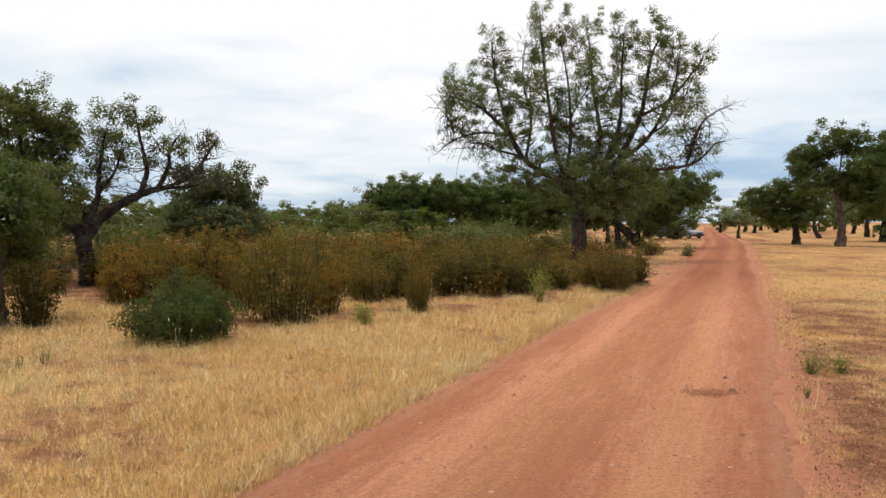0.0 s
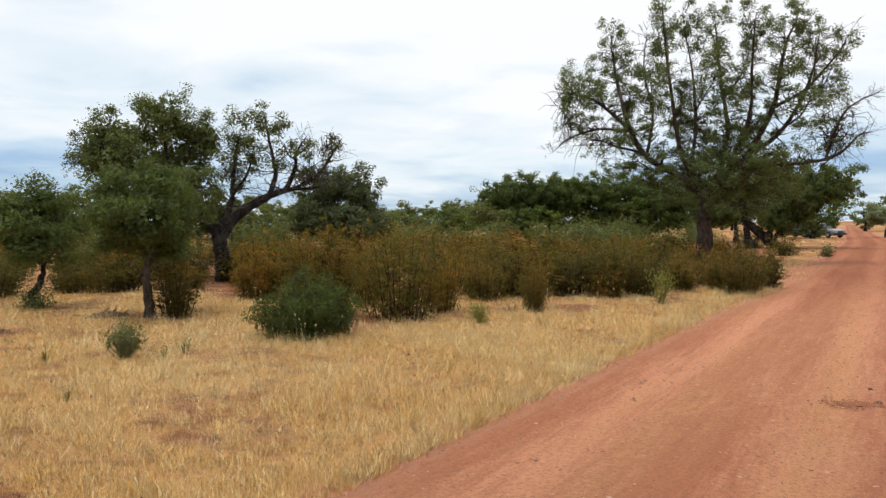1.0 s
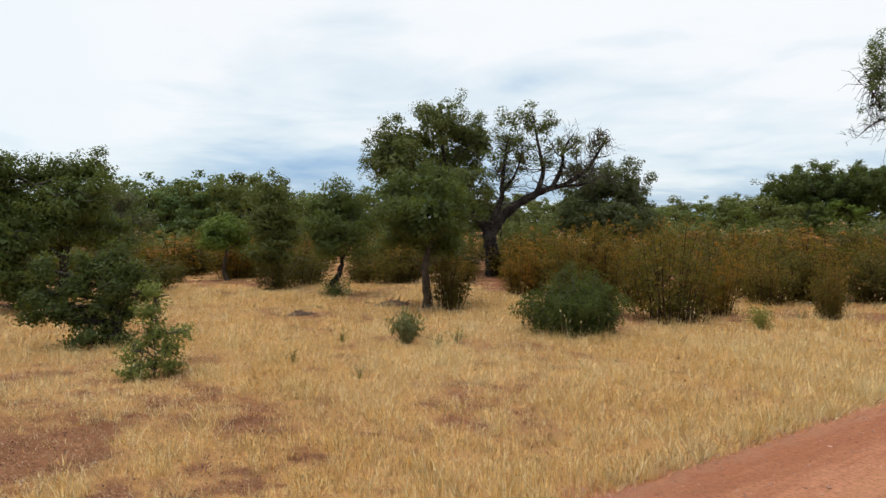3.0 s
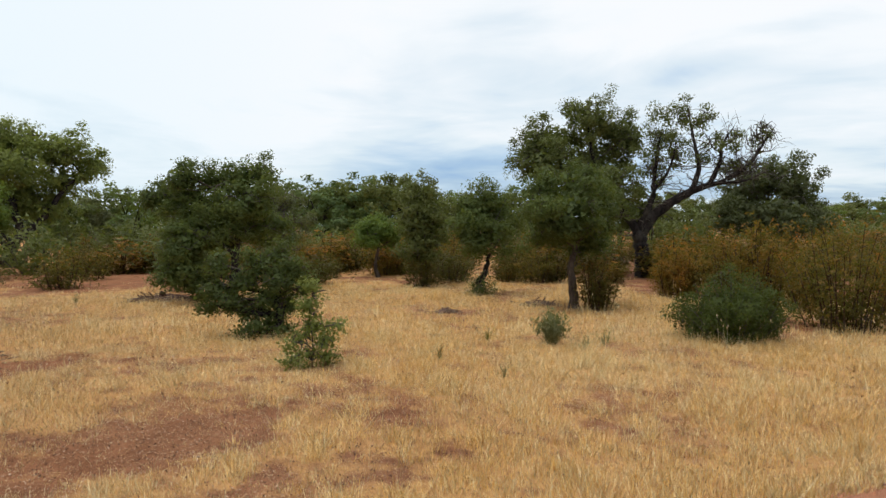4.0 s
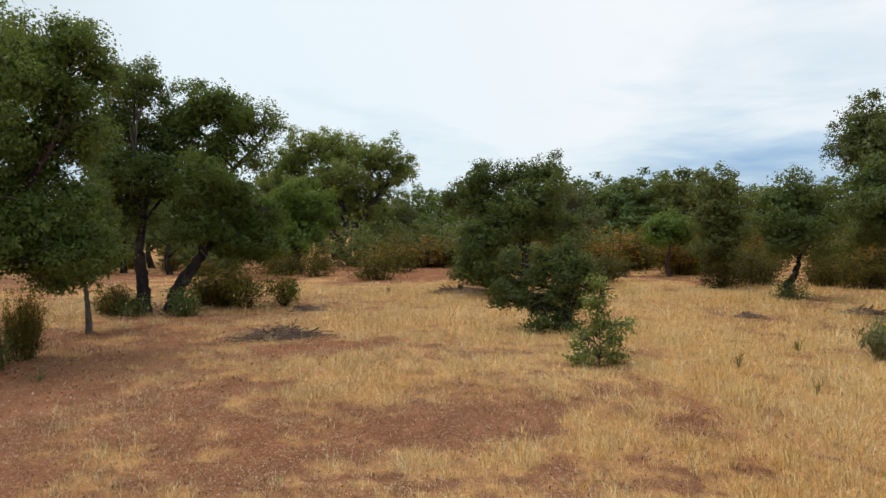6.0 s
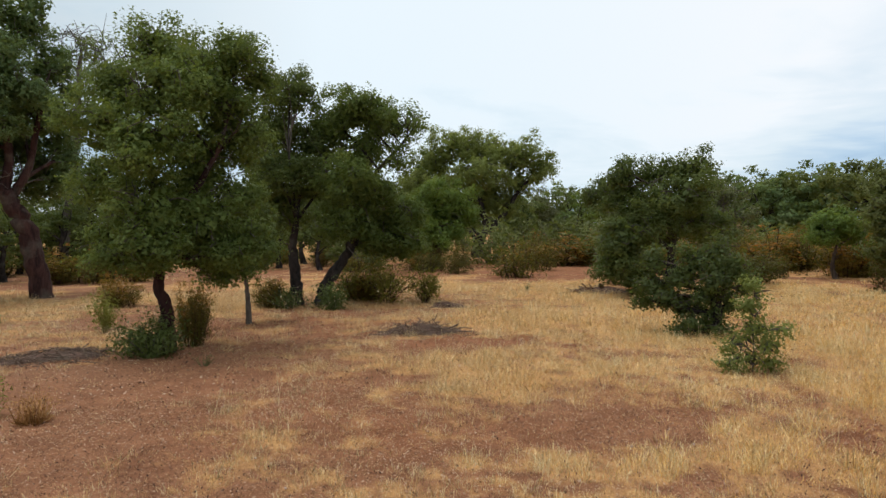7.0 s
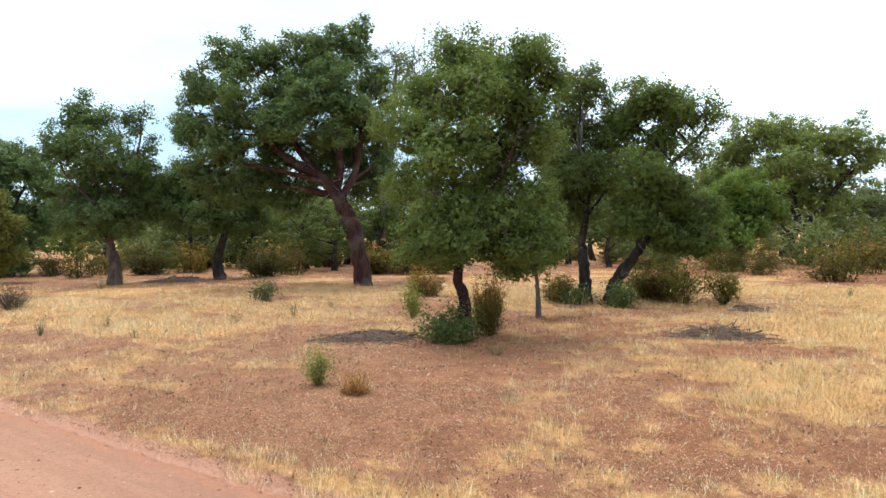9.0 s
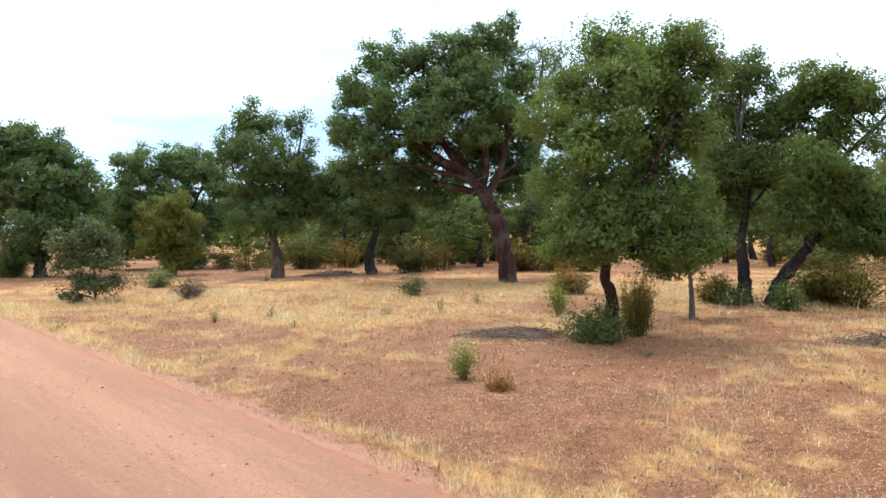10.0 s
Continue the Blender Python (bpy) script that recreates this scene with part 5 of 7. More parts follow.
# the grove by the clearing
grown("oak", *(-15.63, 1.3), "oak with a straight dark trunk in a small grove", "tree",
      ((0, 0, 0), (-0.01, 0, 0.58), (-0.04, 0, 1.22), (0.03, 0, 1.85)), 0.14,
      [(-0.04, 0, 4.61, 0.63, 0.45), (-0.43, 0.5, 3.86, 0.67, 0.56), (0.57, 0.4, 3.61, 0.63, 0.55), (0.05, 0, 2.85, 0.83, 0.63), (-0.34, 0.3, 2.1, 0.63, 0.5), (-0.57, -0.5, 2.86, 0.5, 0.56)],
      OAK, BARK_DARK, lai=5.0, pull=0.6, seed=25)
grown("oak", *(-15.21, 1.83), "oak with a leaning dark trunk and sunlit open crown", "tree",
      ((0, 0, 0), (0.06, 0, 0.41), (0.37, 0, 0.84), (0.63, 0, 1.33), (0.76, 0, 1.95)), 0.15,
      [(0.86, 0, 4.29, 0.7, 0.44), (0.3, 0.4, 3.99, 0.49, 0.37), (1.35, 0, 3.99, 0.5, 0.42, 0.7), (1.91, 0, 3.86, 0.48, 0.35, 0.6), (0.97, 0.5, 3.43, 0.62, 0.49, 0.8), (1.59, 0, 3.18, 0.45, 0.37, 0.5), (0.59, -0.4, 2.7, 0.75, 0.54), (1.21, 0, 2.38, 0.63, 0.5), (0.51, -0.2, 1.83, 0.75, 0.45), (1.7, 0.4, 1.94, 0.63, 0.57), (1.82, 0.3, 1.31, 0.55, 0.42), (1.07, 0.2, 1.39, 0.55, 0.37)],
      OAK_WARM, BARK_DARK, lai=5.0, pull=0.6, seed=26, twiggy=0.5,
      stems=[(0.06, *((0.72, 0, 1.83), (1.15, 0, 2.81), (1.72, 0, 3.43), (2.16, 0, 3.98)))])
grown("oak", *(-10.34, -0.93), "leafy oak with a crooked red-brown trunk, shrubs at its foot", "tree",
      ((0, 0, 0), (0.03, 0, 0.3), (0.02, 0, 0.6), (-0.06, 0, 0.95), (0.0, 0, 1.4), (0.2, 0, 1.92)), 0.105,
      [(-0.06, 0, 4.12, 0.44, 0.36), (0.43, 0.4, 4.13, 0.35, 0.29), (1.03, 0, 4.15, 0.4, 0.32), (1.39, 0.3, 3.85, 0.27, 0.29), (-0.56, 0.3, 3.69, 0.41, 0.38), (0.1, -0.6, 3.49, 0.54, 0.46), (0.83, 0.2, 3.46, 0.53, 0.42), (-0.74, 0, 3.11, 0.47, 0.42), (-0.16, -0.8, 2.76, 0.57, 0.46), (0.58, 0.5, 2.57, 0.48, 0.41), (1.14, 0.2, 2.96, 0.4, 0.41), (-0.66, 0.3, 2.36, 0.5, 0.42), (-0.17, -0.5, 1.93, 0.54, 0.42), (-0.51, 0, 1.52, 0.5, 0.3), (0.57, -0.2, 1.83, 0.48, 0.45), (1.06, 0.3, 2.15, 0.35, 0.39)]
      + [(1.17, -0.2, 1.49, 0.37, 0.36), (0.73, -0.3, 1.33, 0.4, 0.21), (-0.43, -0.2, 1.35, 0.55, 0.27), (0.28, 0.2, 1.34, 0.46, 0.25), (-0.09, -0.8, 1.47, 0.41, 0.3), (0.85, 0.2, 1.08, 0.35, 0.21), (0.42, 0.6, 3.03, 0.48, 0.41), (0.75, 0.3, 3.88, 0.4, 0.36), (0.43, -0.3, 3.73, 0.4, 0.36), (0.29, 0.8, 2.21, 0.49, 0.41)],
      OAK_WARM, BARK_RED, seed=27, twiggy=0.5, fork=1.37,
      stems=[(0.06, *((0.09, 0, 1.59), (-0.08, 0, 2.26), (-0.24, 0, 3.01), (-0.14, 0, 3.83))), (0.06, *((0.14, 0, 1.76), (0.49, 0, 2.33), (0.82, 0, 2.98), (0.99, 0, 3.86)))])
grown("oak", *(-28.33, -6), "half-dead oak with a bare grey twiggy top", "tree",
      ((0, 0, 0), (0.17, 0, 1.86), (0.47, 0, 4.02), (0.68, 0, 6.19), (0.81, 0, 8.13)), 0.16,
      [(0.78, 0, 8.45, 0.9, 0.6, 0.25), (0.21, 0.3, 7.76, 0.68, 0.64, 0.25), (1.34, -0.3, 7.96, 0.7, 0.74, 0.25), (0.74, 0.2, 6.84, 1.02, 0.86, 0.4), (0.3, 0.3, 5.31, 1.14, 0.95, 0.6), (0.87, 0.3, 4.03, 1.03, 0.96, 0.7)],
      OAK_GREY, TWIG, lai=3.0, seed=54, twiggy=1.0, bare=0.6, sides=10)
grown("sapling_oak", *(-12.8, 0.24), "slim young oak with a pale straight stem", "tree",
      ((0, 0, 0), (-0.02, 0, 0.44), (-0.05, 0, 0.84), (-0.09, 0, 1.25)), 0.05,
      [(-0.13, 0, 1.65, 0.39, 0.34), (0.21, 0.3, 1.54, 0.35, 0.4), (-0.04, -0.2, 1.14, 0.49, 0.26), (0.02, 0, 2.05, 0.35, 0.3)],
      OAK, TWIG, seed=28)
grown("cork_oak", *(-19.78, -4.67), "big cork oak with a stripped purple-brown trunk and forked limbs", "tree",
      ((0, 0, 0), (-0.07, 0, 0.71), (-0.27, 0, 1.62), (-0.54, 0, 2.33), (-0.78, 0, 2.78)), 0.25,
      [(-2.3, -0.9, 4.45, 0.75, 0.55), (-0.3, -0.8, 5.0, 0.75, 0.55), (-1.3, -1.0, 5.2, 0.7, 0.5), (-0.9, -0.9, 4.2, 0.5, 0.4, 0.8), (-3.56, 0, 6.48, 0.73, 0.52), (-2.58, 0.5, 6.55, 0.81, 0.55), (-1.27, 0, 6.78, 0.75, 0.58), (-0.21, 0.3, 7.08, 0.72, 0.58), (-4.4, 0, 5.61, 0.59, 0.55), (-3.43, -0.6, 5.19, 0.91, 0.78), (-2.12, 0.4, 5.41, 0.98, 0.81), (-0.81, -0.4, 5.55, 0.98, 0.81), (0.34, 0.5, 5.94, 0.59, 0.58), (-4.75, 0, 4.56, 0.59, 0.71), (-3.78, -0.5, 4.05, 0.92, 0.75), (-2.47, 0.6, 4.19, 0.82, 0.59), (-0.17, 0.3, 4.73, 0.72, 0.65, 0.8), (-4.45, 0, 3.25, 0.75, 0.65), (-1.33, 0.5, 4.01, 0.59, 0.49, 0.7)]
      + [(0.48, 0.8, 4.48, 0.59, 0.65, 0.8), (-2.81, 0.8, 3.38, 0.92, 0.65), (-3.73, 0.5, 2.83, 0.98, 0.65), (-1.8, -0.8, 4.75, 0.82, 0.65), (0.55, 1, 3.33, 0.59, 0.82), (-2.17, 1.2, 2.64, 0.72, 0.59), (-1.12, 0.8, 6.29, 0.82, 0.65), (0.99, 1, 5.28, 0.49, 0.81, 0.5), (-1.26, 1.2, 3.36, 0.66, 0.56), (-0.75, 1.3, 4.09, 0.72, 0.59), (-0.03, 1.4, 3.01, 0.66, 0.59), (-0.26, 1.2, 4, 0.59, 0.65)],
      OAK_COOL, BARK_RED, foot=1.2, top_girth=0.72, lai=4.3, seed=29, twiggy=0.4,
      stems=[(0.18, *((-0.66, 0, 2.61), (-1.18, 0, 3.19), (-1.83, 0, 3.53), (-2.47, 0, 4), (-3.03, 0, 4.53))), (0.15, *((-0.76, 0, 2.73), (-1.34, 0, 3.36), (-1.9, 0, 4.19), (-2.29, 0, 5.01))), (0.13, *((-0.73, 0, 2.7), (-0.6, 0, 3.68), (-0.82, 0, 4.98), (-0.47, 0, 6.44))), (0.12, *((-0.53, 0, 2.61), (-0.19, 0, 3.34), (0.08, 0, 4.65), (0.34, 0, 5.78)))])
grown("oak", *(-22.62, -10.32), "oak with a slender dark trunk and hanging foliage", "tree",
      ((0, 0, 0), (-0.06, 0, 0.69), (0.13, 0, 1.28), (0.34, 0, 1.97)), 0.18,
      [(-0.5, 0, 3.16, 0.96, 0.78), (0.55, 0.5, 2.86, 0.98, 0.71), (-0.91, -0.4, 2.18, 0.96, 0.7), (0.24, 0, 2.07, 0.98, 0.67), (1.22, 0.4, 2.26, 0.67, 0.71), (-1.27, 0, 2.97, 0.76, 0.78)],
      OAK_COOL, BARK_DARK, seed=30)
grown("oak", *(-20.62, -12.88), "oak with a pale furrowed trunk and bare twigs on top", "tree",
      ((0, 0, 0), (0, 0, 0.71), (-0.09, 0, 1.27), (-0.03, 0, 2.01)), 0.2,
      [(-0.85, 0, 5.13, 0.69, 0.65, 0.7), (0.01, 0.3, 4.97, 0.78, 0.74, 0.5), (0.9, 0, 5.09, 0.61, 0.75, 0.35), (-1.3, 0, 4.21, 0.68, 0.65), (-0.2, -0.5, 3.86, 1.06, 0.81), (-0.74, 0.5, 2.94, 1.05, 0.81), (0.68, 0, 3.5, 0.79, 0.82), (-0.24, -0.3, 2.11, 1.17, 0.74), (0.83, 0.4, 2.56, 0.8, 0.75)],
      OAK_COOL, BARK, seed=31, twiggy=0.8, sides=10)
# the dark belt past the clearing
grown("oak", *(-19.34, -22.04), "heavy-crowned oak with foliage close to the ground", "tree",
      ((0, 0, 0), (0.06, 0, 0.66), (0.13, 0, 1.48)), 0.21,
      [(-0.55, 0, 4.97, 1.06, 0.6), (0.94, 0.3, 4.28, 0.82, 0.62), (-0.73, 0, 4.73, 0.87, 0.8), (0.32, 0.5, 4.57, 0.84, 0.74), (1.01, 0, 3.55, 0.94, 0.83), (-0.08, -0.6, 3.33, 1.27, 1.02), (1.55, 0.3, 2.72, 0.96, 0.93), (0.24, -0.4, 2.1, 1.48, 0.91), (-1.11, 0.4, 3.31, 0.86, 1.2), (1.32, 0, 1.45, 1.07, 0.76), (-1.6, 0, 3.9, 0.84, 1.19), (-0.32, 0.3, 1.08, 1.08, 0.61)],
      OAK_COOL, BARK_DARK, seed=32)
grown("oak", *(-24.64, -19.85), "dense dark oak of the far belt", "tree",
      ((0, 0, 0), (0.02, 0, 0.87), (-0.06, 0, 1.83)), 0.23,
      [(-1.87, 0, 4.2, 1.09, 0.79), (-0.11, 0.5, 4.46, 1.27, 0.86), (1.02, 0, 4, 1.03, 0.87), (-0.81, 0.6, 3.03, 1.81, 1.19), (0.5, 0.4, 1.82, 1.16, 1.06), (-2.35, 0.5, 2.57, 1.08, 1.17), (0.02, -0.3, 0.63, 1.28, 0.63), (-2.17, 0.4, 1.16, 1.09, 0.94), (1.68, 0.5, 2.54, 0.95, 1.22)],
      OAK_COOL, BARK_DARK, seed=33)
grown("young_oak", *(-20.9, -17.5), "bushy young oak with yellowing foliage", "tree",
      ((0, 0, 0), (0.05, 0, 0.85), (0.12, 0, 1.85)), 0.16,
      [(0.12, 0, 2.5, 0.72, 0.5), (-0.5, -0.3, 1.95, 0.55, 0.5), (0.6, 0.2, 1.9, 0.6, 0.5), (0.1, -0.5, 1.6, 0.7, 0.5), (-0.55, 0, 1.05, 0.55, 0.42), (0.55, 0, 1.0, 0.6, 0.45), (0.05, -0.2, 0.6, 0.6, 0.4)],
      OAK_GOLD, BARK, seed=34)

# trees across the road
grown("oak", *(31.26, 45.96), "tall oak with a pale trunk beyond the road", "tree",
      ((0, 0, 0), (0.08, 0, 1.45), (-0.14, 0, 3.01), (-0.29, 0, 4.19)), 0.29,
      [(0.02, 0, 7.29, 1.53, 1.09), (-1.69, 0.5, 6.41, 1.52, 1.03), (1.38, -0.5, 5.28, 1.3, 1.3), (-1.33, 0, 4.62, 1.71, 1.18), (0.56, 0.6, 4.16, 1.65, 1.16), (-2.39, 0, 5.65, 1.06, 0.96), (2.34, 0, 6, 1.15, 1.52), (2.05, 0, 3.35, 1.6, 1.53)],
      OAK, BARK, seed=35)
grown("oak", *(31.51, 51.54), "dark oak with a low dense crown beyond the road", "tree",
      ((0, 0, 0), (-0.09, 0, 1.22), (-0.41, 0, 2.1)), 0.29,
      [(-1.22, 0, 3.87, 1.95, 1.23), (0.74, 0.5, 3.17, 1.67, 1.3), (-2.41, 0, 3.01, 1.44, 1.15), (-0.41, 0, 2.1, 1.93, 0.87)],
      OAK, BARK_DARK, seed=36)
grown("olive_tree", *(38.58, 74.08), "small round pale olive tree on a thin stem", "tree",
      ((0, 0, 0), (-0.01, 0, 0.75), (0.16, 0, 1.49)), 0.2,
      [(-0.25, 0, 2.43, 1.71, 0.81), (-1.17, 0, 2, 1.04, 0.56), (0.84, 0, 1.99, 1.02, 0.56), (-0.19, -0.5, 1.87, 1.48, 0.56)],
      OLIVE, BARK, seed=37)


# ---------- woods behind ----------
def wood_tree(name, x, y, seed, mat, label, low, leaf=0.28):
    """A plain round oak about six metres high, for the woods behind."""
    r = np.random.default_rng(seed)
    clumps = [(r.normal() * 1.3, r.normal() * 0.9, r.uniform(low, 4.8), r.uniform(0.9, 1.5), r.uniform(0.7, 1.1)) for _ in range(9)]
    clumps += [(r.normal() * 0.5, r.normal() * 0.5, 5.0, 1.1, 0.9)]
    return grown(name, x, y, label, "tree", [(0, 0, 0), (r.normal() * 0.15, 0, 1.0), (r.normal() * 0.3, 0, 2.0), (r.normal() * 0.4, 0, 3.4)], 0.22, clumps,
                 mat, BARK_DARK, lai=1.2, leaf=leaf, tuft=1.1, seed=seed, twiggy=0.0, plain_wood=True, group="oaks of the woods behind")


WOOD_LABELS = ["green oak in the woods behind", "fresh green oak in the woods behind", "olive green oak in the woods behind", "dense low-branched oak in the woods behind", "tall-crowned oak in the woods behind"]
wood_oaks = [wood_tree("wood_oak", *place, 60 + i, (OAK, OAK_COOL, OAK_OLIVE, OAK_BRIGHT, OAK_OLIVE)[i], WOOD_LABELS[i], (2.2, 0.9, 1.0, 0.8, 1.6)[i])
             for i, place in enumerate([(-49.31, 44.33), (-42.33, 42.28), (-40.2, 44.86), (-62.24, 30.18), (-34.58, 38.13)])]


NEAR_LABELS = ["dark green oak behind the grove", "green oak behind the grove", "dense dark oak behind the grove"]
near_oaks = [wood_tree("wood_oak", *place, 70 + i, (OAK_DARK, OAK, OAK_DARK)[i], NEAR_LABELS[i], (1.2, 0.9, 1.0)[i], 0.165)
             for i, place in enumerate([(-39.12, 1.93), (-34.33, 5.41), (-38.67, 11.25)])]


def more_wood(x, y, high, k, wide=1.0):
    close = math.hypot(x, y) < 36
    ob = copy_thing(near_oaks[k % 3] if close else wood_oaks[k % 5], pose(x, y, 0, 0, 0, (k * 67) % 360))
    ob.scale = (high / 6.2 * wide, high / 6.2 * wide, high / 6.2)


# single trees that rise over the belt: place and height
for k, (x, y, high) in enumerate([(-49.81, 41.75, 5.14), (-40.25, 38.11, 5.17), (-38.32, 44.97, 5.31), (-36.3, 47.68, 4.79), (-30.42, 45.43, 4.65), (-48.3, 37.35, 6.15), (-40.03, 35.17, 5.5), (-39.84, 38.28, 5.36), (-32.72, 39.15, 4.73), (-30.72, 40.23, 4.47), (-73.75, 33.22, 4.87), (-63.67, 33.49, 4.93), (-11.97, 87.87, 5.05), (-7.73, 79.93, 3.33), (-5.13, 78.97, 3.55), (-3.12, 84.39, 3.8), (-17.61, 83.59, 3.71), (-26.46, 81.08, 3.7), (-24.15, 66.95, 2.57), (17.5, 65.67, 5.3), (19.51, 60.72, 5.42), (30.2, 71.28, 6.65), (28.9, 75.5, 6.6), (12.33, 63.11, 4.91), (8.35, 73.97, 6.49), (4.49, 70.23, 6.6)]
      + [(58.46, 118.61, 6.16), (59.59, 109.29, 7.63), (65.91, 113.57, 8.62), (45.93, 71, 6.26), (53.82, 74.44, 7.61), (42.65, 56.86, 9.36), (67.86, 96.89, 6.92), (65.8, 105.35, 6.95), (-31.11, -14.7, 3.51), (-29.3, -11.82, 3.73), (-27.78, -8.97, 3.59), (-31.33, -8.18, 3.45), (-35.13, -6.51, 4.43), (-33.18, -21.48, 4.58), (-35.12, -19.4, 4.95), (-37.33, -1.85, 3.88), (-38.78, 0.49, 3.64), (-46.18, -16.26, 5.47), (-39.98, 9.69, 3.99), (-44.51, 19.48, 3.64), (-46.69, 24.36, 3.72), (-57.06, 28.01, 4.03), (-46.82, 24.87, 4.27), (-49.4, 12.07, 5.71)]):
    more_wood(x, y, high, k, 1.05)
# the belt itself, out to where the plain begins
belt = np.random.default_rng(41)
for k in range(92):
    yaw = 16 + 122 * (k + belt.uniform(-0.5, 0.5)) / 92
    away = belt.uniform(52, 105)
    more_wood(-math.sin(radians(yaw)) * away, math.cos(radians(yaw)) * away, belt.uniform(4.6, 6.0), k, 1.15)
for k in range(38):
    yaw = -44 + 62 * (k + belt.uniform(-0.5, 0.5)) / 38
    if -26.0 < yaw < -24.2:
        continue
    away = belt.uniform(125, 190)
    more_wood(-math.sin(radians(yaw)) * away, math.cos(radians(yaw)) * away, belt.uniform(5.0, 7.5), k, 1.3)
for k in range(30):
    yaw, away = -13 + 36 * (k + belt.uniform(-0.4, 0.4)) / 30, belt.uniform(56, 84)
    more_wood(-math.sin(radians(yaw)) * away, math.cos(radians(yaw)) * away, belt.uniform(3.0, 3.9), k, 1.45)
for k in range(14):
    yaw = 145 + 165 * (k + belt.uniform(-0.4, 0.4)) / 14
    away = belt.uniform(35, 80)
    more_wood(-math.sin(radians(yaw)) * away, math.cos(radians(yaw)) * away, belt.uniform(5.0, 7.0), k, 1.2)
# low-branched oaks that close the view between the grove's trunks
for k, (x, y, high) in enumerate([(-35.01, 7.25, 3.43), (-37.13, -10.79, 4.17), (-31.12, -5.73, 3.29), (-29.35, 5.61, 2.9), (-35.12, -15.23, 4.17), (-37.1, -12.97, 4.2), (-28.34, -0.4, 2.84), (-37.29, -25.35, 4.64), (-34.25, -12.77, 3.74), (-31.45, -10.02, 3.21), (-29.87, -6.37, 3.23), (-30.52, -31.42, 5.11), (-33.04, -29.79, 5.22), (-28.28, -14.2, 3.5), (-26.4, -7.36, 2.86), (-27.98, -5.88, 3.22), (-26.66, -4.08, 2.88), (-30.04, 1.83, 2.9), (-27.92, 3.28, 2.63), (-42.75, 11.09, 4.04), (-43.87, 13.41, 3.52), (-45.25, 17.86, 3.31), (-45.34, 19.83, 3.16), (-30.96, 1.17, 3.01), (-32.72, 3.11, 3.33)]):
    more_wood(x, y, high, (1, 3, 2)[k % 3], 1.15)

# ---------- shrubs ----------
ROCK_LABELS = ["rust and olive rockrose shrub in dry grass", "tall rockrose shrub with orange tips", "brown-green rockrose shrub with bare lower stems"]
ROCK_SIZE = [(2.1, 2.2), (2.3, 1.2), (1.9, 1.8)]
rock = [bush("rockrose", *place, *ROCK_SIZE[i % 3], ROCK_LABELS[i % 3], "shrub", ROCKROSE if i < 3 else ROCKROSE_OLIVE_SHADED, 80 + i, 42, 0.85, 0.074, "rockrose shrubs", 0.06, 0.34, bushy=0.66, ragged=0.42, erect=0.6, narrow=0.5, wood=SHRUB_WOOD, base_spread=0.55, tight=0.5)
        for i, place in enumerate([(-1.87, 12.47), (-3.22, 13.02), (-0.77, 16.73), (1.52, 16.54), (2.39, 16.15), (5.54, 16.79)])]
rock_far = [bush("rockrose", *place, *ROCK_SIZE[i % 3], ROCK_LABELS[i % 3], "shrub", ROCKROSE if i < 3 else ROCKROSE_OLIVE_SHADED, 85 + i, 22, 0.5, 0.115, "rockrose shrubs", 0.05, 0.30, plain_wood=True, bushy=0.8, ragged=0.42, erect=0.5, narrow=0.5, wood=SHRUB_WOOD, base_spread=0.62, tight=0.6)
            for i, place in enumerate([(-3.79, 24.17), (-1.82, 26.17), (0.3, 27.14), (2.25, 26.78), (4.29, 27.12), (5.36, 22.63)])]


for ob, k in zip(rock + rock_far, (0.86, 0.88, 0.62, 0.56, 0.52, 0.56, 0.7, 0.66, 0.64, 0.6, 0.6, 0.56)):
    ob.scale = (max(k, 0.6), max(k, 0.6), k)


def more_rock(x, y, high, wide, k):
    """Shrubs towards the road and by the grove take the olive leaves darkened for shade."""
    yaw = math.degrees(math.atan2(-x, y))
    i = k % 3 + (3 if (yaw < 3 and k % 2) or (24 < yaw < 60 and k % 4) or (yaw > 60 and k % 3 == 0) or (math.hypot(x, y) > 24 and k % 2) else 0)
    ob = copy_thing((rock if math.hypot(x, y) < 19 else rock_far)[i], pose(x, y, 0, 0, 0, (k * 83) % 360))
    ob.scale = (wide / ROCK_SIZE[i % 3][1], wide / ROCK_SIZE[i % 3][1], high / ROCK_SIZE[i % 3][0])


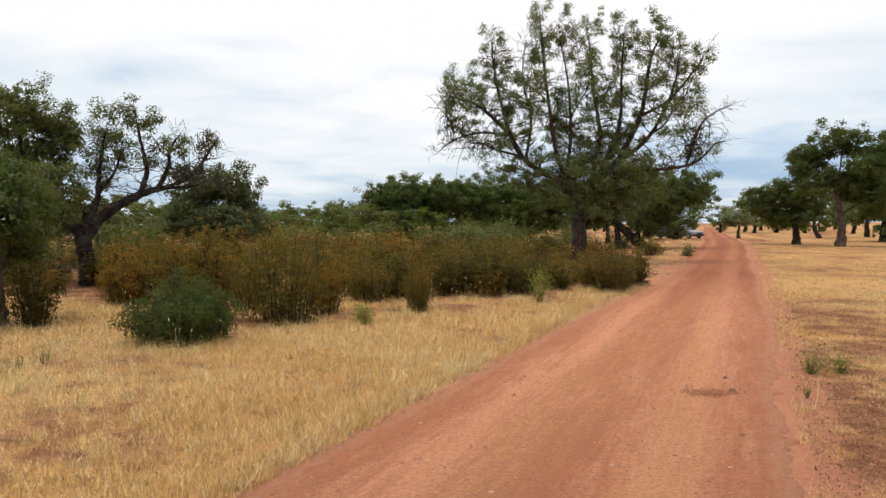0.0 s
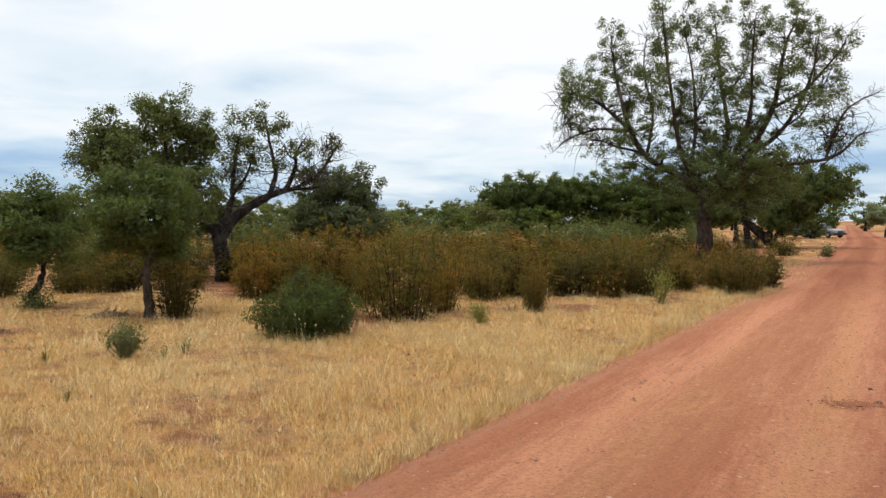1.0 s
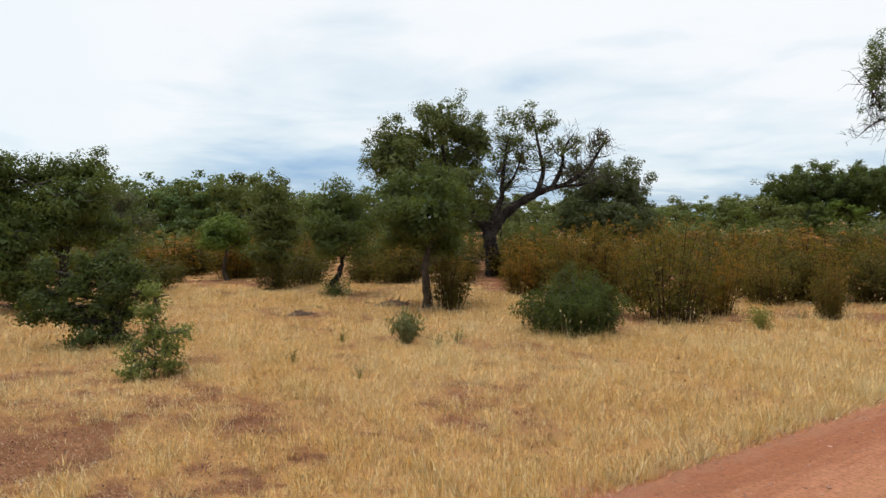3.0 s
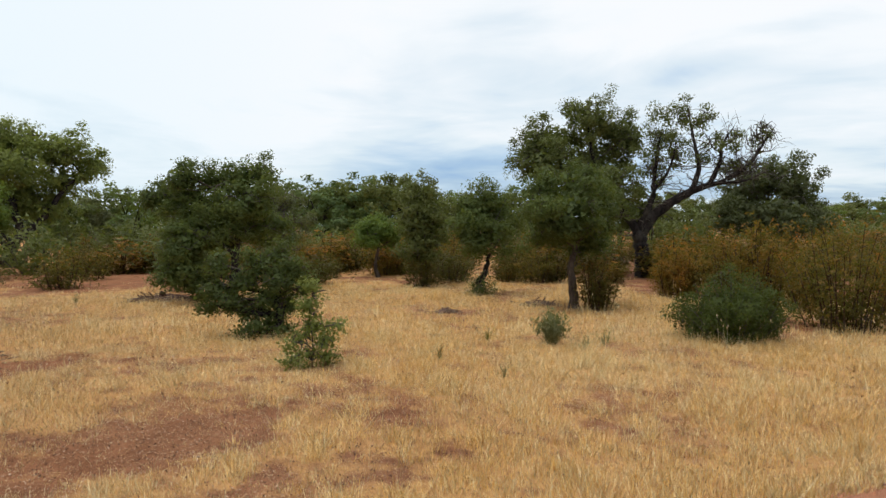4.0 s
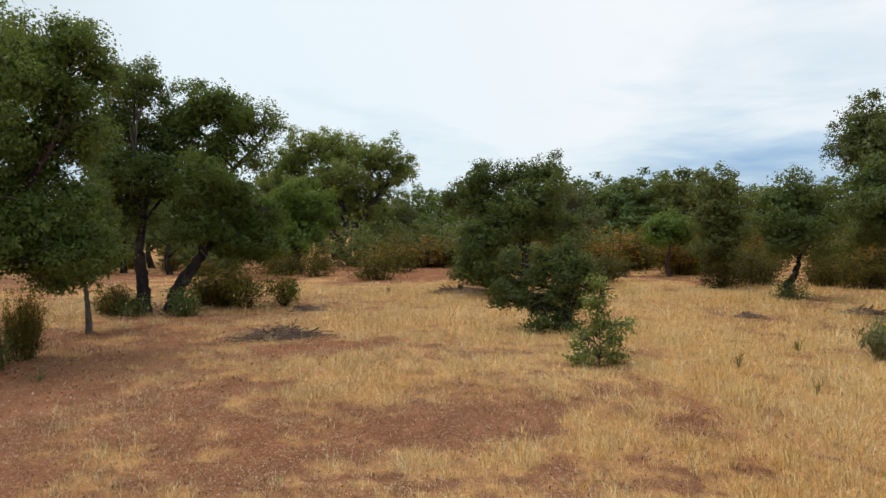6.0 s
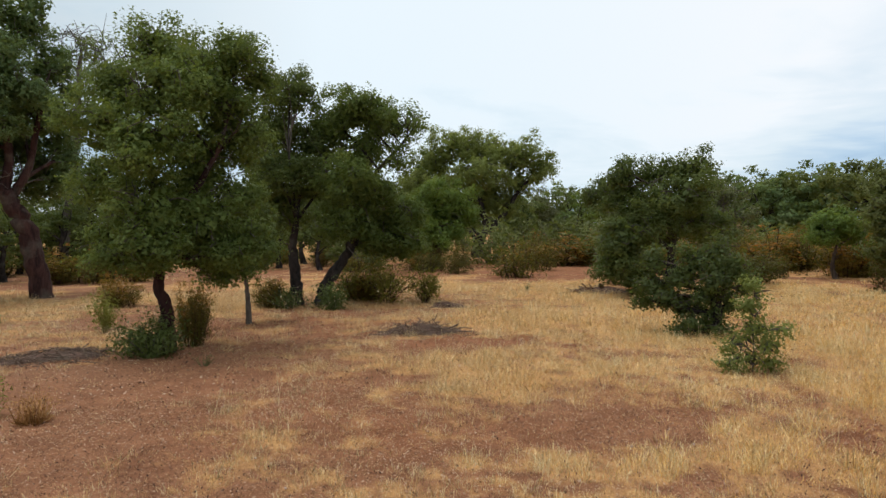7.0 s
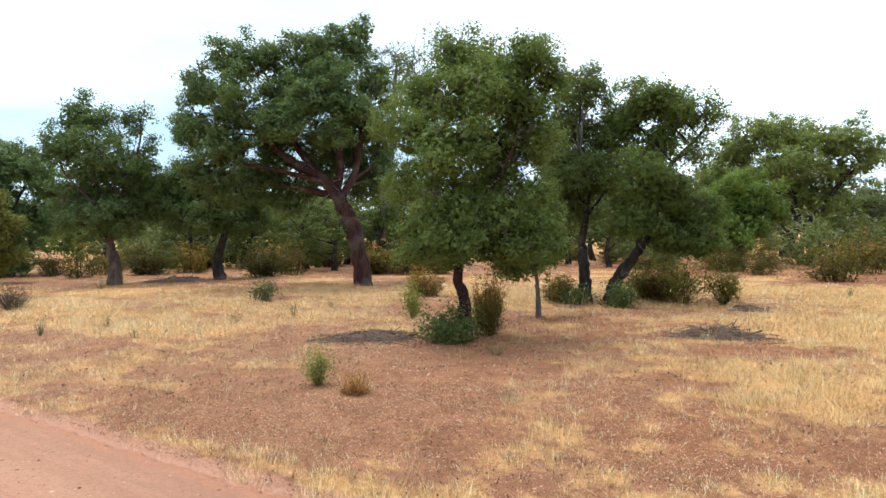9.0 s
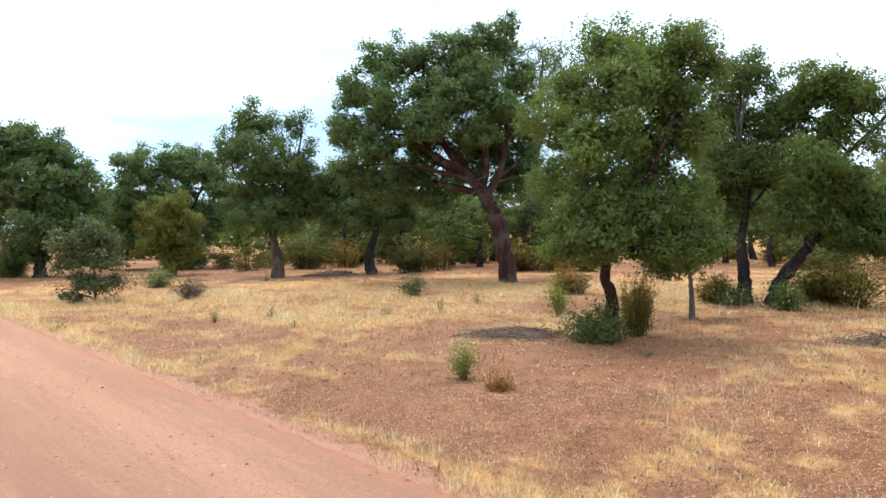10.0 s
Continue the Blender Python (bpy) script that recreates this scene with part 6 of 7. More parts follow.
for k, (x, y, high, wide) in enumerate([(-2.84, 14.72, 1.41, 1.13), (-5.48, 15.59, 1.23, 0.95), (-1.22, 13.58, 1.26, 0.97), (0.58, 13.43, 1.03, 0.63), (0.17, 16.21, 1.29, 1.05), (3.17, 16.57, 1.12, 1.08), (4.9, 19, 1.15, 1.08), (6.7, 18.73, 1.01, 0.9), (5.42, 18.05, 1.05, 1.02), (-0.45, 20.81, 1.26, 1.51), (1.08, 20.98, 1.33, 1.62), (2.59, 20.74, 1.29, 1.52), (3.91, 21.88, 1.29, 1.43), (-2.04, 20.07, 1.37, 1.59), (-5.08, 18.04, 1.57, 1.47), (-4.28, 19.51, 1.63, 1.49), (0.29, 26.45, 1.35, 1.92), (-1.77, 25.54, 1.38, 1.83), (-3.79, 24.17, 1.41, 1.69), (6.12, 28.32, 1.35, 1.85)]
      + [(13.97, 36.27, 1.12, 1.74), (9.44, 29.38, 1.24, 1.66), (-6.08, 12.48, 1.1, 0.84), (-12.33, 14.65, 1.07, 1.18), (-10.5, 17.34, 1.02, 1.27), (-10.14, 18.01, 1.03, 1.31), (-11.45, 17.5, 0.91, 1.13), (-12.97, 17.13, 0.89, 1.13), (-8.66, 18.77, 0.75, 1), (-5.65, 15.4, 1.27, 1.07), (-16.77, 15.23, 0.87, 0.88), (-10.74, 22.79, 0.65, 1.63), (-20.86, 8.73, 1.19, 1.85), (-23.28, 7.51, 0.99, 1.28), (-25.74, 12.88, 1.3, 2.53), (-19.24, 17.5, 0.69, 1.24), (-25.87, 14.95, 1.21, 2.17), (-27.26, 12.44, 1.13, 2.13), (-11.71, -0.62, 0.93, 0.63), (-24.93, -8.63, 1.15, 1.44)]
      + [(-15.35, 0.72, 0.74, 0.86), (-24.78, 6.96, 1.04, 1.45), (-23.58, -16.05, 1.23, 1.29), (-25.12, -14.28, 1.29, 1.58), (-25.95, -13.04, 1.26, 1.62), (-26.24, -9.42, 1.22, 1.58), (-25.24, -5.31, 1.21, 1.65), (-24.73, -4.18, 1.11, 1.39), (-27.65, -10.95, 1.2, 1.44), (-29.47, -8.47, 1.14, 1.49), (-16.84, -2.45, 0.75, 1.07), (-10.72, -0.6, 0.89, 0.57), (-16, 2.96, 0.93, 1.11), (-24.8, -17.98, 1.09, 1.36), (0.73, 16.6, 0.91, 1.16), (1.61, 16.42, 0.96, 1.12), (2.33, 16.23, 0.89, 0.96), (3.15, 16.79, 0.94, 1.09), (4.35, 17.69, 0.92, 0.99), (4.28, 19.69, 1.14, 1.4)]
      + [(5.53, 19.61, 0.98, 1.21), (5.85, 17.67, 1.05, 1.17), (-0.41, 15.53, 1, 1.11), (-1.13, 19.34, 1.17, 1.55), (6.72, 18.73, 1.15, 0.85), (3.25, 20.54, 1.2, 1.36)]):
    more_rock(x, y, high, wide, k)
more = np.random.default_rng(43)
for k in range(46):
    yaw, away = more.uniform(-17, 26), more.uniform(24, 42)
    more_rock(-math.sin(radians(yaw)) * away, math.cos(radians(yaw)) * away, more.uniform(0.9, 1.4), more.uniform(1.4, 2.4), k)
for k in range(34):
    yaw, away = more.uniform(14, 60), more.uniform(20, 29)
    more_rock(-math.sin(radians(yaw)) * away, math.cos(radians(yaw)) * away, more.uniform(1.0, 1.6), more.uniform(1.4, 2.2), k)
for k in range(56):
    yaw, away = more.uniform(28, 124), more.uniform(25, 42)
    open_wood = yaw > 70
    more_rock(-math.sin(radians(yaw)) * away, math.cos(radians(yaw)) * away, more.uniform(0.7, 1.2) if open_wood else more.uniform(1.2, 1.8), more.uniform(0.8, 1.6) if open_wood else more.uniform(1.4, 2.4), k)


def leafy(name, x, y, high, wide, label, category, mat, seed, **k):
    k.setdefault("wood", mat if wide < 0.7 else TWIG)
    return bush(name, x, y, high, wide, label, category, mat, seed, **k)


# single bushes and small plants in the grass
for k, (x, y, high, wide) in enumerate([(-15.12, 3.27, 1.17, 1.41), (-14.97, 4.07, 0.81, 0.79), (-15.97, 2.55, 0.87, 0.87)]):
    leafy("broad_shrub", x, y, high, wide, "broad gold-green shrub fanning out on thin brown stems", "shrub", GOLD_GREEN, 160 + k, stems=34, leafy=0.6, leaf=0.07, low=0.2, spread=0.45, bushy=0.75, ragged=0.5, erect=0.4, wood=SHRUB_WOOD, base_spread=0.12)
leafy("mastic_bush", *(-3, 10.4, 1.02, 1.62), "dense dark green mastic bush rounded like a cushion", "shrub", OAK_DARK, 101, stems=110, leafy=2.2, leaf=0.052, low=0.03, spread=0.62, bushy=0.32, ragged=0.66, tight=0.6, base_spread=0.45)
leafy("mastic_bush", *(-10.04, -1.08, 0.49, 0.94), "low dark green bush round the foot of an oak", "shrub", OAK, 102, stems=50, leafy=1.4, leaf=0.065, bushy=0.5, low=0.05, spread=0.5)
grown("oak_sapling", *(-6.47, 5.56), "thin oak sapling with a leafy foot in dry grass", "sapling", ((0, 0, 0), (0.02, 0, 0.29), (-0.02, 0, 0.61), (0.03, 0, 0.85)), 0.01,
      [(0, 0, 0.15, 0.32, 0.13), (-0.2, 0, 0.27, 0.15, 0.11), (0.19, 0, 0.3, 0.17, 0.12), (0, 0, 0.46, 0.19, 0.13), (0.03, 0, 0.88, 0.09, 0.13, 1.3), (-0.01, 0, 0.68, 0.1, 0.1, 1.2), (0.07, 0.05, 0.5, 0.12, 0.06), (-0.09, 0.1, 0.36, 0.14, 0.1, 0.8), (0.15, -0.1, 0.31, 0.12, 0.11, 0.8), (-0.02, 0, 0.12, 0.25, 0.1, 0.6), (0.34, 0, 0.49, 0.08, 0.03), (-0.2, -0.15, 0.14, 0.11, 0.08, 0.6), (0.23, 0.15, 0.11, 0.12, 0.09, 0.6)],
      OAK_PALE, TWIG, lai=1.1, leaf=0.036, pull=0.85, seed=103, twiggy=0.2, tuft=0.9, sides=0, foot=1.1, swell=0.95)
leafy("grey_shrub", *(-4.95, 8.66, 0.36, 0.53), "grey-green spiky herb clump in dry grass", "shrub", SAGE, 105, stems=70, leafy=0.4, leaf=0.09, low=0.3, spread=0.35, bushy=0.35, erect=0.9, narrow=0.2, ragged=0.6)
leafy("green_sprout", *(-7.22, -2.22, 0.38, 0.25), "fresh yellow-green sprout on bare soil", "plant", YOUNG, 106, stems=34, leafy=0.8, leaf=0.036, low=0.08, spread=0.45, bushy=0.6, erect=0.25, narrow=0.5)
leafy("dry_tuft", *(-6.87, -1.72, 0.11, 0.36), "rusty dry tuft of grass on bare soil", "plant", RUST, 107, stems=110, leafy=0.25, leaf=0.03, low=0.1, spread=0.5, bushy=0.25, erect=1.0, narrow=0.2)
grown("oak_sapling", *(-12.86, -13.01), "bushy grey-green oak sapling in loose layers by the road", "sapling",
      ((0, 0, 0), (0.06, 0, 0.35), (0.02, 0, 0.8), (-0.05, 0, 1.3)), 0.035,
      [(-0.05, 0, 1.72, 0.2, 0.14), (-0.62, 0, 1.45, 0.22, 0.13), (-0.2, 0.1, 1.32, 0.36, 0.18), (0.32, 0, 1.4, 0.24, 0.14), (-0.45, 0.1, 0.95, 0.32, 0.18), (0.15, -0.1, 0.98, 0.4, 0.2), (0.42, 0, 0.5, 0.24, 0.13), (-0.5, 0, 0.16, 0.26, 0.12), (0.1, -0.2, 0.42, 0.28, 0.18), (-0.28, 0.1, 0.55, 0.28, 0.17)],
      OAK_GREY, TWIG, lai=4.6, seed=108, twiggy=0.5, sides=6, foot=1.1, swell=1.35)
leafy("green_bush", *(-16.64, -14.38, 0.48, 0.95), "small round green bush in pale grass", "shrub", OAK_OLIVE, 109, stems=40, leafy=1.2, leaf=0.06, low=0.05, spread=0.5)
leafy("dry_bush", *(-13.96, -11.14, 0.55, 1.0), "grey leafless dry bush in pale grass", "shrub", DEADWOOD, 110, stems=110, leafy=0.5, leaf=0.03, low=0.1, spread=0.5)
leafy("oak_sapling", *(-15.54, -6.01, 0.58, 0.51), "knee-high blue-green oak sapling", "sapling", OAK_GREY, 111, stems=14, leafy=1.4, leaf=0.07, low=0.05, spread=0.6)
leafy("green_bush", *(-19.19, -23.24, 1.39, 1.24), "dark green bush at the far side of the clearing", "shrub", OAK, 112, stems=40, leafy=1.4, leaf=0.09, low=0.05, spread=0.5)
leafy("green_sprout", *(4.76, 7.48, 0.17, 0.24), "small olive-green weed at the road's edge", "plant", YOUNG, 113, stems=20, leafy=0.8, leaf=0.03, low=0.05, spread=0.4, bushy=0.6)
leafy("green_sprout", *(5.05, 7.39, 0.15, 0.2), "small olive-green weed at the road's edge", "plant", YOUNG, 114, stems=18, leafy=0.8, leaf=0.03, low=0.05, spread=0.4, bushy=0.6)
leafy("green_sprout", *(-0.41, 11.93, 0.3, 0.33), "bright green weed before the shrubs", "plant", YOUNG, 115, stems=18, leafy=1.0, leaf=0.05, low=0.05, spread=0.4, bushy=0.6)
leafy("yellow_shrub", *(3.24, 14.7, 0.74, 0.42), "slim yellow-green shrub before darker shrubs", "shrub", YOUNG, 121, stems=14, leafy=0.9, leaf=0.05, low=0.1, spread=0.4, erect=0.6)
leafy("yellow_shrub", *(0.61, 13.8, 0.88, 0.54), "slim rusty shrub standing alone before the others", "shrub", ROCKROSE, 122, stems=16, leafy=0.7, leaf=0.06, low=0.25, spread=0.4, erect=0.6)
leafy("yellow_shrub", *(-12.65, -2.07, 0.65, 0.35), "slim light green shrub at the grove's edge", "shrub", YOUNG, 123, stems=12, leafy=0.8, leaf=0.06, low=0.2, spread=0.4, erect=0.6)
leafy("roadside_shrub", *(15.33, 34.61, 0.58, 0.77), "small dry olive shrub beside the road", "shrub", SAGE, 116, stems=16, leafy=0.5, leaf=0.12, low=0.05, spread=0.5)
leafy("oak_skirt", *(-9.74, 13.65, 0.4, 0.7), "dark shoots round the foot of a small oak", "shrub", OAK, 117, stems=24, leafy=1.0, leaf=0.07, low=0.05, spread=0.5)
leafy("oak_skirt", *(-14.4, 1.96, 0.53, 0.65), "dark shoots round the foot of a leaning oak", "shrub", OAK, 118, stems=24, leafy=1.2, leaf=0.07, low=0.05, spread=0.5)
leafy("oak_skirt", *(-15.01, 1.06, 0.33, 0.96), "low dark bush at the foot of an oak", "shrub", OAK, 119, stems=24, leafy=1.2, leaf=0.07, low=0.05, spread=0.5)
leafy("yellow_shrub", *(-13.02, -2.1, 0.51, 0.31), "slim yellow-green shrub in the grass", "shrub", YOUNG, 120, stems=12, leafy=1.0, leaf=0.05, low=0.1, spread=0.4)
for k, (x, y, high, wide) in enumerate([(-13.06, -4.47, 0.3, 0.18), (-12.18, -5.3, 0.15, 0.34), (-14.55, -4.15, 0.22, 0.27), (-18.95, -12.28, 0.37, 0.52), (-20.95, -11.23, 0.19, 0.53), (-10.58, -7.94, 0.32, 0.23), (-11.57, -7.4, 0.2, 0.21),
                                        (-9.12, -10.12, 0.15, 0.47), (-9.15, -0.39, 0.14, 0.41), (-4.38, 8.64, 0.17, 0.16), (-4.33, 9.2, 0.15, 0.16), (-5.51, 6.85, 0.18, 0.09), (-16.46, 7.19, 0.22, 0.18), (0.16, 13.24, 0.22, 0.21), (-4.39, 8.55, 0.13, 0.15), (-4.28, 8.97, 0.16, 0.1), (4.06, 6.44, 0.13, 0.1),
                                        (-10.23, -6.09, 0.15, 0.22), (-4.27, 6.44, 0.14, 0.06), (-5.84, 8.38, 0.21, 0.11)]):
    leafy("weed", x, y, high, wide, "small green weed standing in dry grass", "plant", (SAGE, YOUNG, SAGE)[k % 3], 130 + k, stems=9, leafy=0.25, leaf=0.010 + 0.0014 * math.hypot(x, y), low=0.05, spread=0.4, bushy=0.35, group="weeds in the grass")

# close undergrowth that shuts the view under the far trees
under = [bush("low_oak_bush", *place, 1.5, 2.4, "dark olive oak bush beneath taller oaks", "shrub", OAK_OLIVE, 90 + i, 18, 0.42, 0.18, "oak bushes beneath the trees", 0.05, 0.4, plain_wood=True, bushy=0.9)
         for i, place in enumerate([(-31.67, 4.77), (-29.62, -0.56)])]
shade = np.random.default_rng(47)
for k in range(66):
    yaw, away = (shade.uniform(14, 122), shade.uniform(27, 46)) if k < 40 else (shade.uniform(-19, 16), shade.uniform(42, 60))
    ob = copy_thing(under[k % 2], pose(-math.sin(radians(yaw)) * away, math.cos(radians(yaw)) * away, 0, 0, 0, k * 71 % 360))
    ob.scale = (shade.uniform(0.9, 1.6),) * 2 + (shade.uniform(0.8, 1.5),)

# ---------- brush heaps, stones, clods, cars ----------
LEAF_MOULD = plain("leaf_mould", (0.115, 0.066, 0.046), 0.95, 0.0, 0.6, 38.0)
DRY_TWIG = bark_material("dry_grey_twigs", (0.11, 0.074, 0.056), (0.32, 0.23, 0.175), 18.0)


def brush_heap(x, y, wide, high, label, seed, thick=0.02, count=9, twigs=90):
    """A heap of cut or fallen branches."""
    r = np.random.default_rng(seed)
    ob = thing("brush_heap", x, y, label, "brush heap", "brush heaps", 0.0, math.degrees(math.atan2(-x, y)))
    # a low bed of leaf mould and broken bark under the branches
    rings, arms = 7, 28
    rr, aa = np.meshgrid(np.linspace(0, 1, rings), np.arange(arms) * 2 * np.pi / arms, indexing="ij")
    edge = 1 + 0.22 * np.sin(aa * 3 + seed) + 0.13 * np.sin(aa * 7 + 2 * seed)
    mx, my = rr * np.cos(aa) * edge * wide * 0.45, rr * np.sin(aa) * edge * wide * 0.2
    mz = high * 0.55 * (1 - rr**2) * (0.8 + 0.5 * waves(mx, my, seed, 0.35)) + 0.02 * r.normal(size=rr.shape) * (1 - rr) + 0.035 - 0.06 * rr**3
    i = np.arange(rings * arms).reshape(rings, arms)
    j = np.roll(i, -1, 1)
    piece("litter_bed", smooth(mesh_of("litter_bed", np.stack([mx, my, mz], -1).reshape(-1, 3), np.stack([i[:-1], i[1:], j[1:], j[:-1]], -1).reshape(-1, 4))), LEAF_MOULD, ob, "dark bed of leaf mould and bark")
    for k in range(count):
        n = 7
        length, a = wide * r.uniform(0.15, 0.45), r.normal() * 0.7 + (math.pi if r.uniform() < 0.5 else 0)
        t = np.linspace(-0.5, 0.5, n)
        cx, cy = r.normal() * wide * 0.22, r.normal() * wide * 0.07
        lift = high * r.uniform(0.1, 0.9) * math.exp(-((cx / (wide * 0.4)) ** 2))
        p = np.stack([np.cos(a) * t * length + cx, np.sin(a) * t * length * 0.6 + cy, lift + t * r.normal() * high * 0.9], 1)
        p += r.normal(size=p.shape) * (0.012, 0.012, 0.008) * wide
        p[:, 2] = np.maximum(p[:, 2], thick * 0.5)
        branch = Soup()
        branch.tubes(p[None], np.linspace(thick * r.uniform(0.6, 1.3), thick * 0.3, n)[None], 6)
        piece("branch", smooth(branch.mesh("branch")), DEADWOOD, ob)
    fine = Soup()
    c = r.normal(size=(twigs, 3)) * (wide * 0.24, wide * 0.15, 0)
    c[:, 2] = np.abs(r.normal(size=twigs)) * high * 0.45 * np.exp(-(np.abs(c[:, 0]) / (wide * 0.4)) ** 2)
    d = r.normal(size=(twigs, 3)) * (1, 0.8, 0.35) * wide * 0.085
    e1, e2 = c - d, c + d
    e1[:, 2], e2[:, 2] = np.maximum(e1[:, 2], 0.004), np.maximum(e2[:, 2], 0.004)
    fine.tubes(np.stack([e1, c + r.normal(size=c.shape) * 0.02 + (0, 0, 0.02), e2], 1), np.tile([0.008, 0.006, 0.003], (twigs, 1)) * r.uniform(0.5, 1.3, (twigs, 1)), 3)
    piece("twig_work", fine.mesh("twig_work"), DRY_TWIG, ob, kind="stuff")
    return ob


for k, (x, y, high, wide, thick, count, twigs, label) in enumerate([
        (*(-10.57, 2.78, 0.17, 1.25), 0.013, 16, 420, "low grey-brown heap of cut twigs in dry grass"), (*(-15.2, 8.61, 0.2, 1.76), 0.045, 7, 60, "long fallen branch with an arched dead limb"),
        (*(-7.52, 12.66, 0.1, 0.93), 0.03, 5, 80, "flat heap of dead branches near a young oak"), (*(-8.36, 10.56, 0.07, 0.55), 0.02, 3, 60, "few dry twigs lying in the grass"),
        (*(-13.95, 4.26, 0.08, 0.87), 0.02, 3, 60, "dry branch on the bare soil by the grove"), (*(-10.37, -2.32, 0.06, 1.5), 0.008, 8, 340, "flat scatter of dark twigs under an oak"),
        (*(-21.71, -11.35, 0.2, 2.13), 0.03, 4, 50, "fallen branch beside an oak trunk")]):
    brush_heap(x, y, wide, high, label, 200 + k, thick, count, twigs)


def stone(x, y, size, label, seed, mat):
    """One lumpy stone or clod, half sunk."""
    r = np.random.default_rng(seed)
    bm = bmesh.new()
    bmesh.ops.create_icosphere(bm, subdivisions=2, radius=1)
    for v in bm.verts:
        k = 1 + 0.28 * noise.noise(v.co * 1.7 + Vector((seed, 0, 0))) + 0.1 * noise.noise(v.co * 4)
        v.co = Vector((v.co.x * size * 0.6, v.co.y * size * 0.5, v.co.z * size * 0.38)) * k
    me = bpy.data.meshes.new("stone")
    bm.to_mesh(me)
    bm.free()
    me.materials.append(mat)
    ob = new("stone", smooth(me))
    ob.matrix_basis = pose(x, y, size * 0.18, 0, 0, r.uniform(0, 360))
    return tagged(ob, label, "stone", "stones on the ground")


DARK_STONE = plain("dark_stone", (0.17, 0.09, 0.062), 0.9, 0.0, 0.35, 30.0)
PALE_STONE = plain("pale_stone", (0.45, 0.33, 0.26), 0.9, 0.0, 0.3, 30.0)
for k, (x, y, size, mat) in enumerate([(*(-6.78, -3.67), 0.07, DARK_STONE), (*(-7.11, -5.08), 0.04, DARK_STONE), (*(-4.73, -3.6), 0.02, DARK_STONE), (*(-5.89, -5.88), 0.03, DARK_STONE), (*(-4.24, -2.94), 0.02, DARK_STONE),
                                       (*(3.47, 6.75), 0.05, DARK_STONE), (*(2.8, 5.29), 0.04, DARK_STONE), (*(2.52, 4.86), 0.02, DARK_STONE), (*(3.67, 7.31), 0.04, DARK_STONE), (*(-0.3, 4.69), 0.02, PALE_STONE),
                                       (*(-4.61, 2.86), 0.02, PALE_STONE), (*(-4.5, 3.33), 0.02, PALE_STONE), (*(-4.6, 0.29), 0.02, PALE_STONE), (*(-5.28, 0.12), 0.02, PALE_STONE), (*(-3.79, -3.97), 0.02, DARK_STONE)]):
    stone(x, y, size, "small dark stone lying on the ground" if mat is DARK_STONE else "small pale stone lying on the ground", 230 + k, mat)


def clod_patch(x, y, wide, seed):
    """A patch of loose brown clods on the road."""
    r = np.random.default_rng(seed)
    n = 420
    a, d = r.uniform(0, 6.28, n), np.abs(r.normal(size=n)) * wide * 0.24
    px, py = np.cos(a) * d * 1.1, np.sin(a) * d * 0.8
    size = 0.005 + 0.013 * r.uniform(0, 1, n) ** 2
    corner = np.array([(1, 0, 0), (0, 1, 0), (-1, 0, 0), (0, -1, 0), (0, 0, 0.8)], float)
    v = corner[None] * size[:, None, None] * r.uniform(0.6, 1.4, (n, 5, 1)) + np.stack([px, py, np.full(n, 0.0)], 1)[:, None]
    f = np.array([(0, 1, 4), (1, 2, 4), (2, 3, 4), (3, 0, 4)])
    me = mesh_of("clods", v.reshape(-1, 3), (f[None] + np.arange(n)[:, None, None] * 5).reshape(-1, 3))
    me.materials.append(CLOD)
    ob = new("clods", me)
    ob.matrix_basis = pose(x, y, 0.012)
    return tagged(ob, "patch of loose dark brown clods on the road", "clods", kind="stuff")


CLOD = plain("brown_clods", (0.27, 0.105, 0.05), 0.95, 0.0, 0.4, 50.0)
clod_patch(*(3.21, 6.69), 0.57, 251)


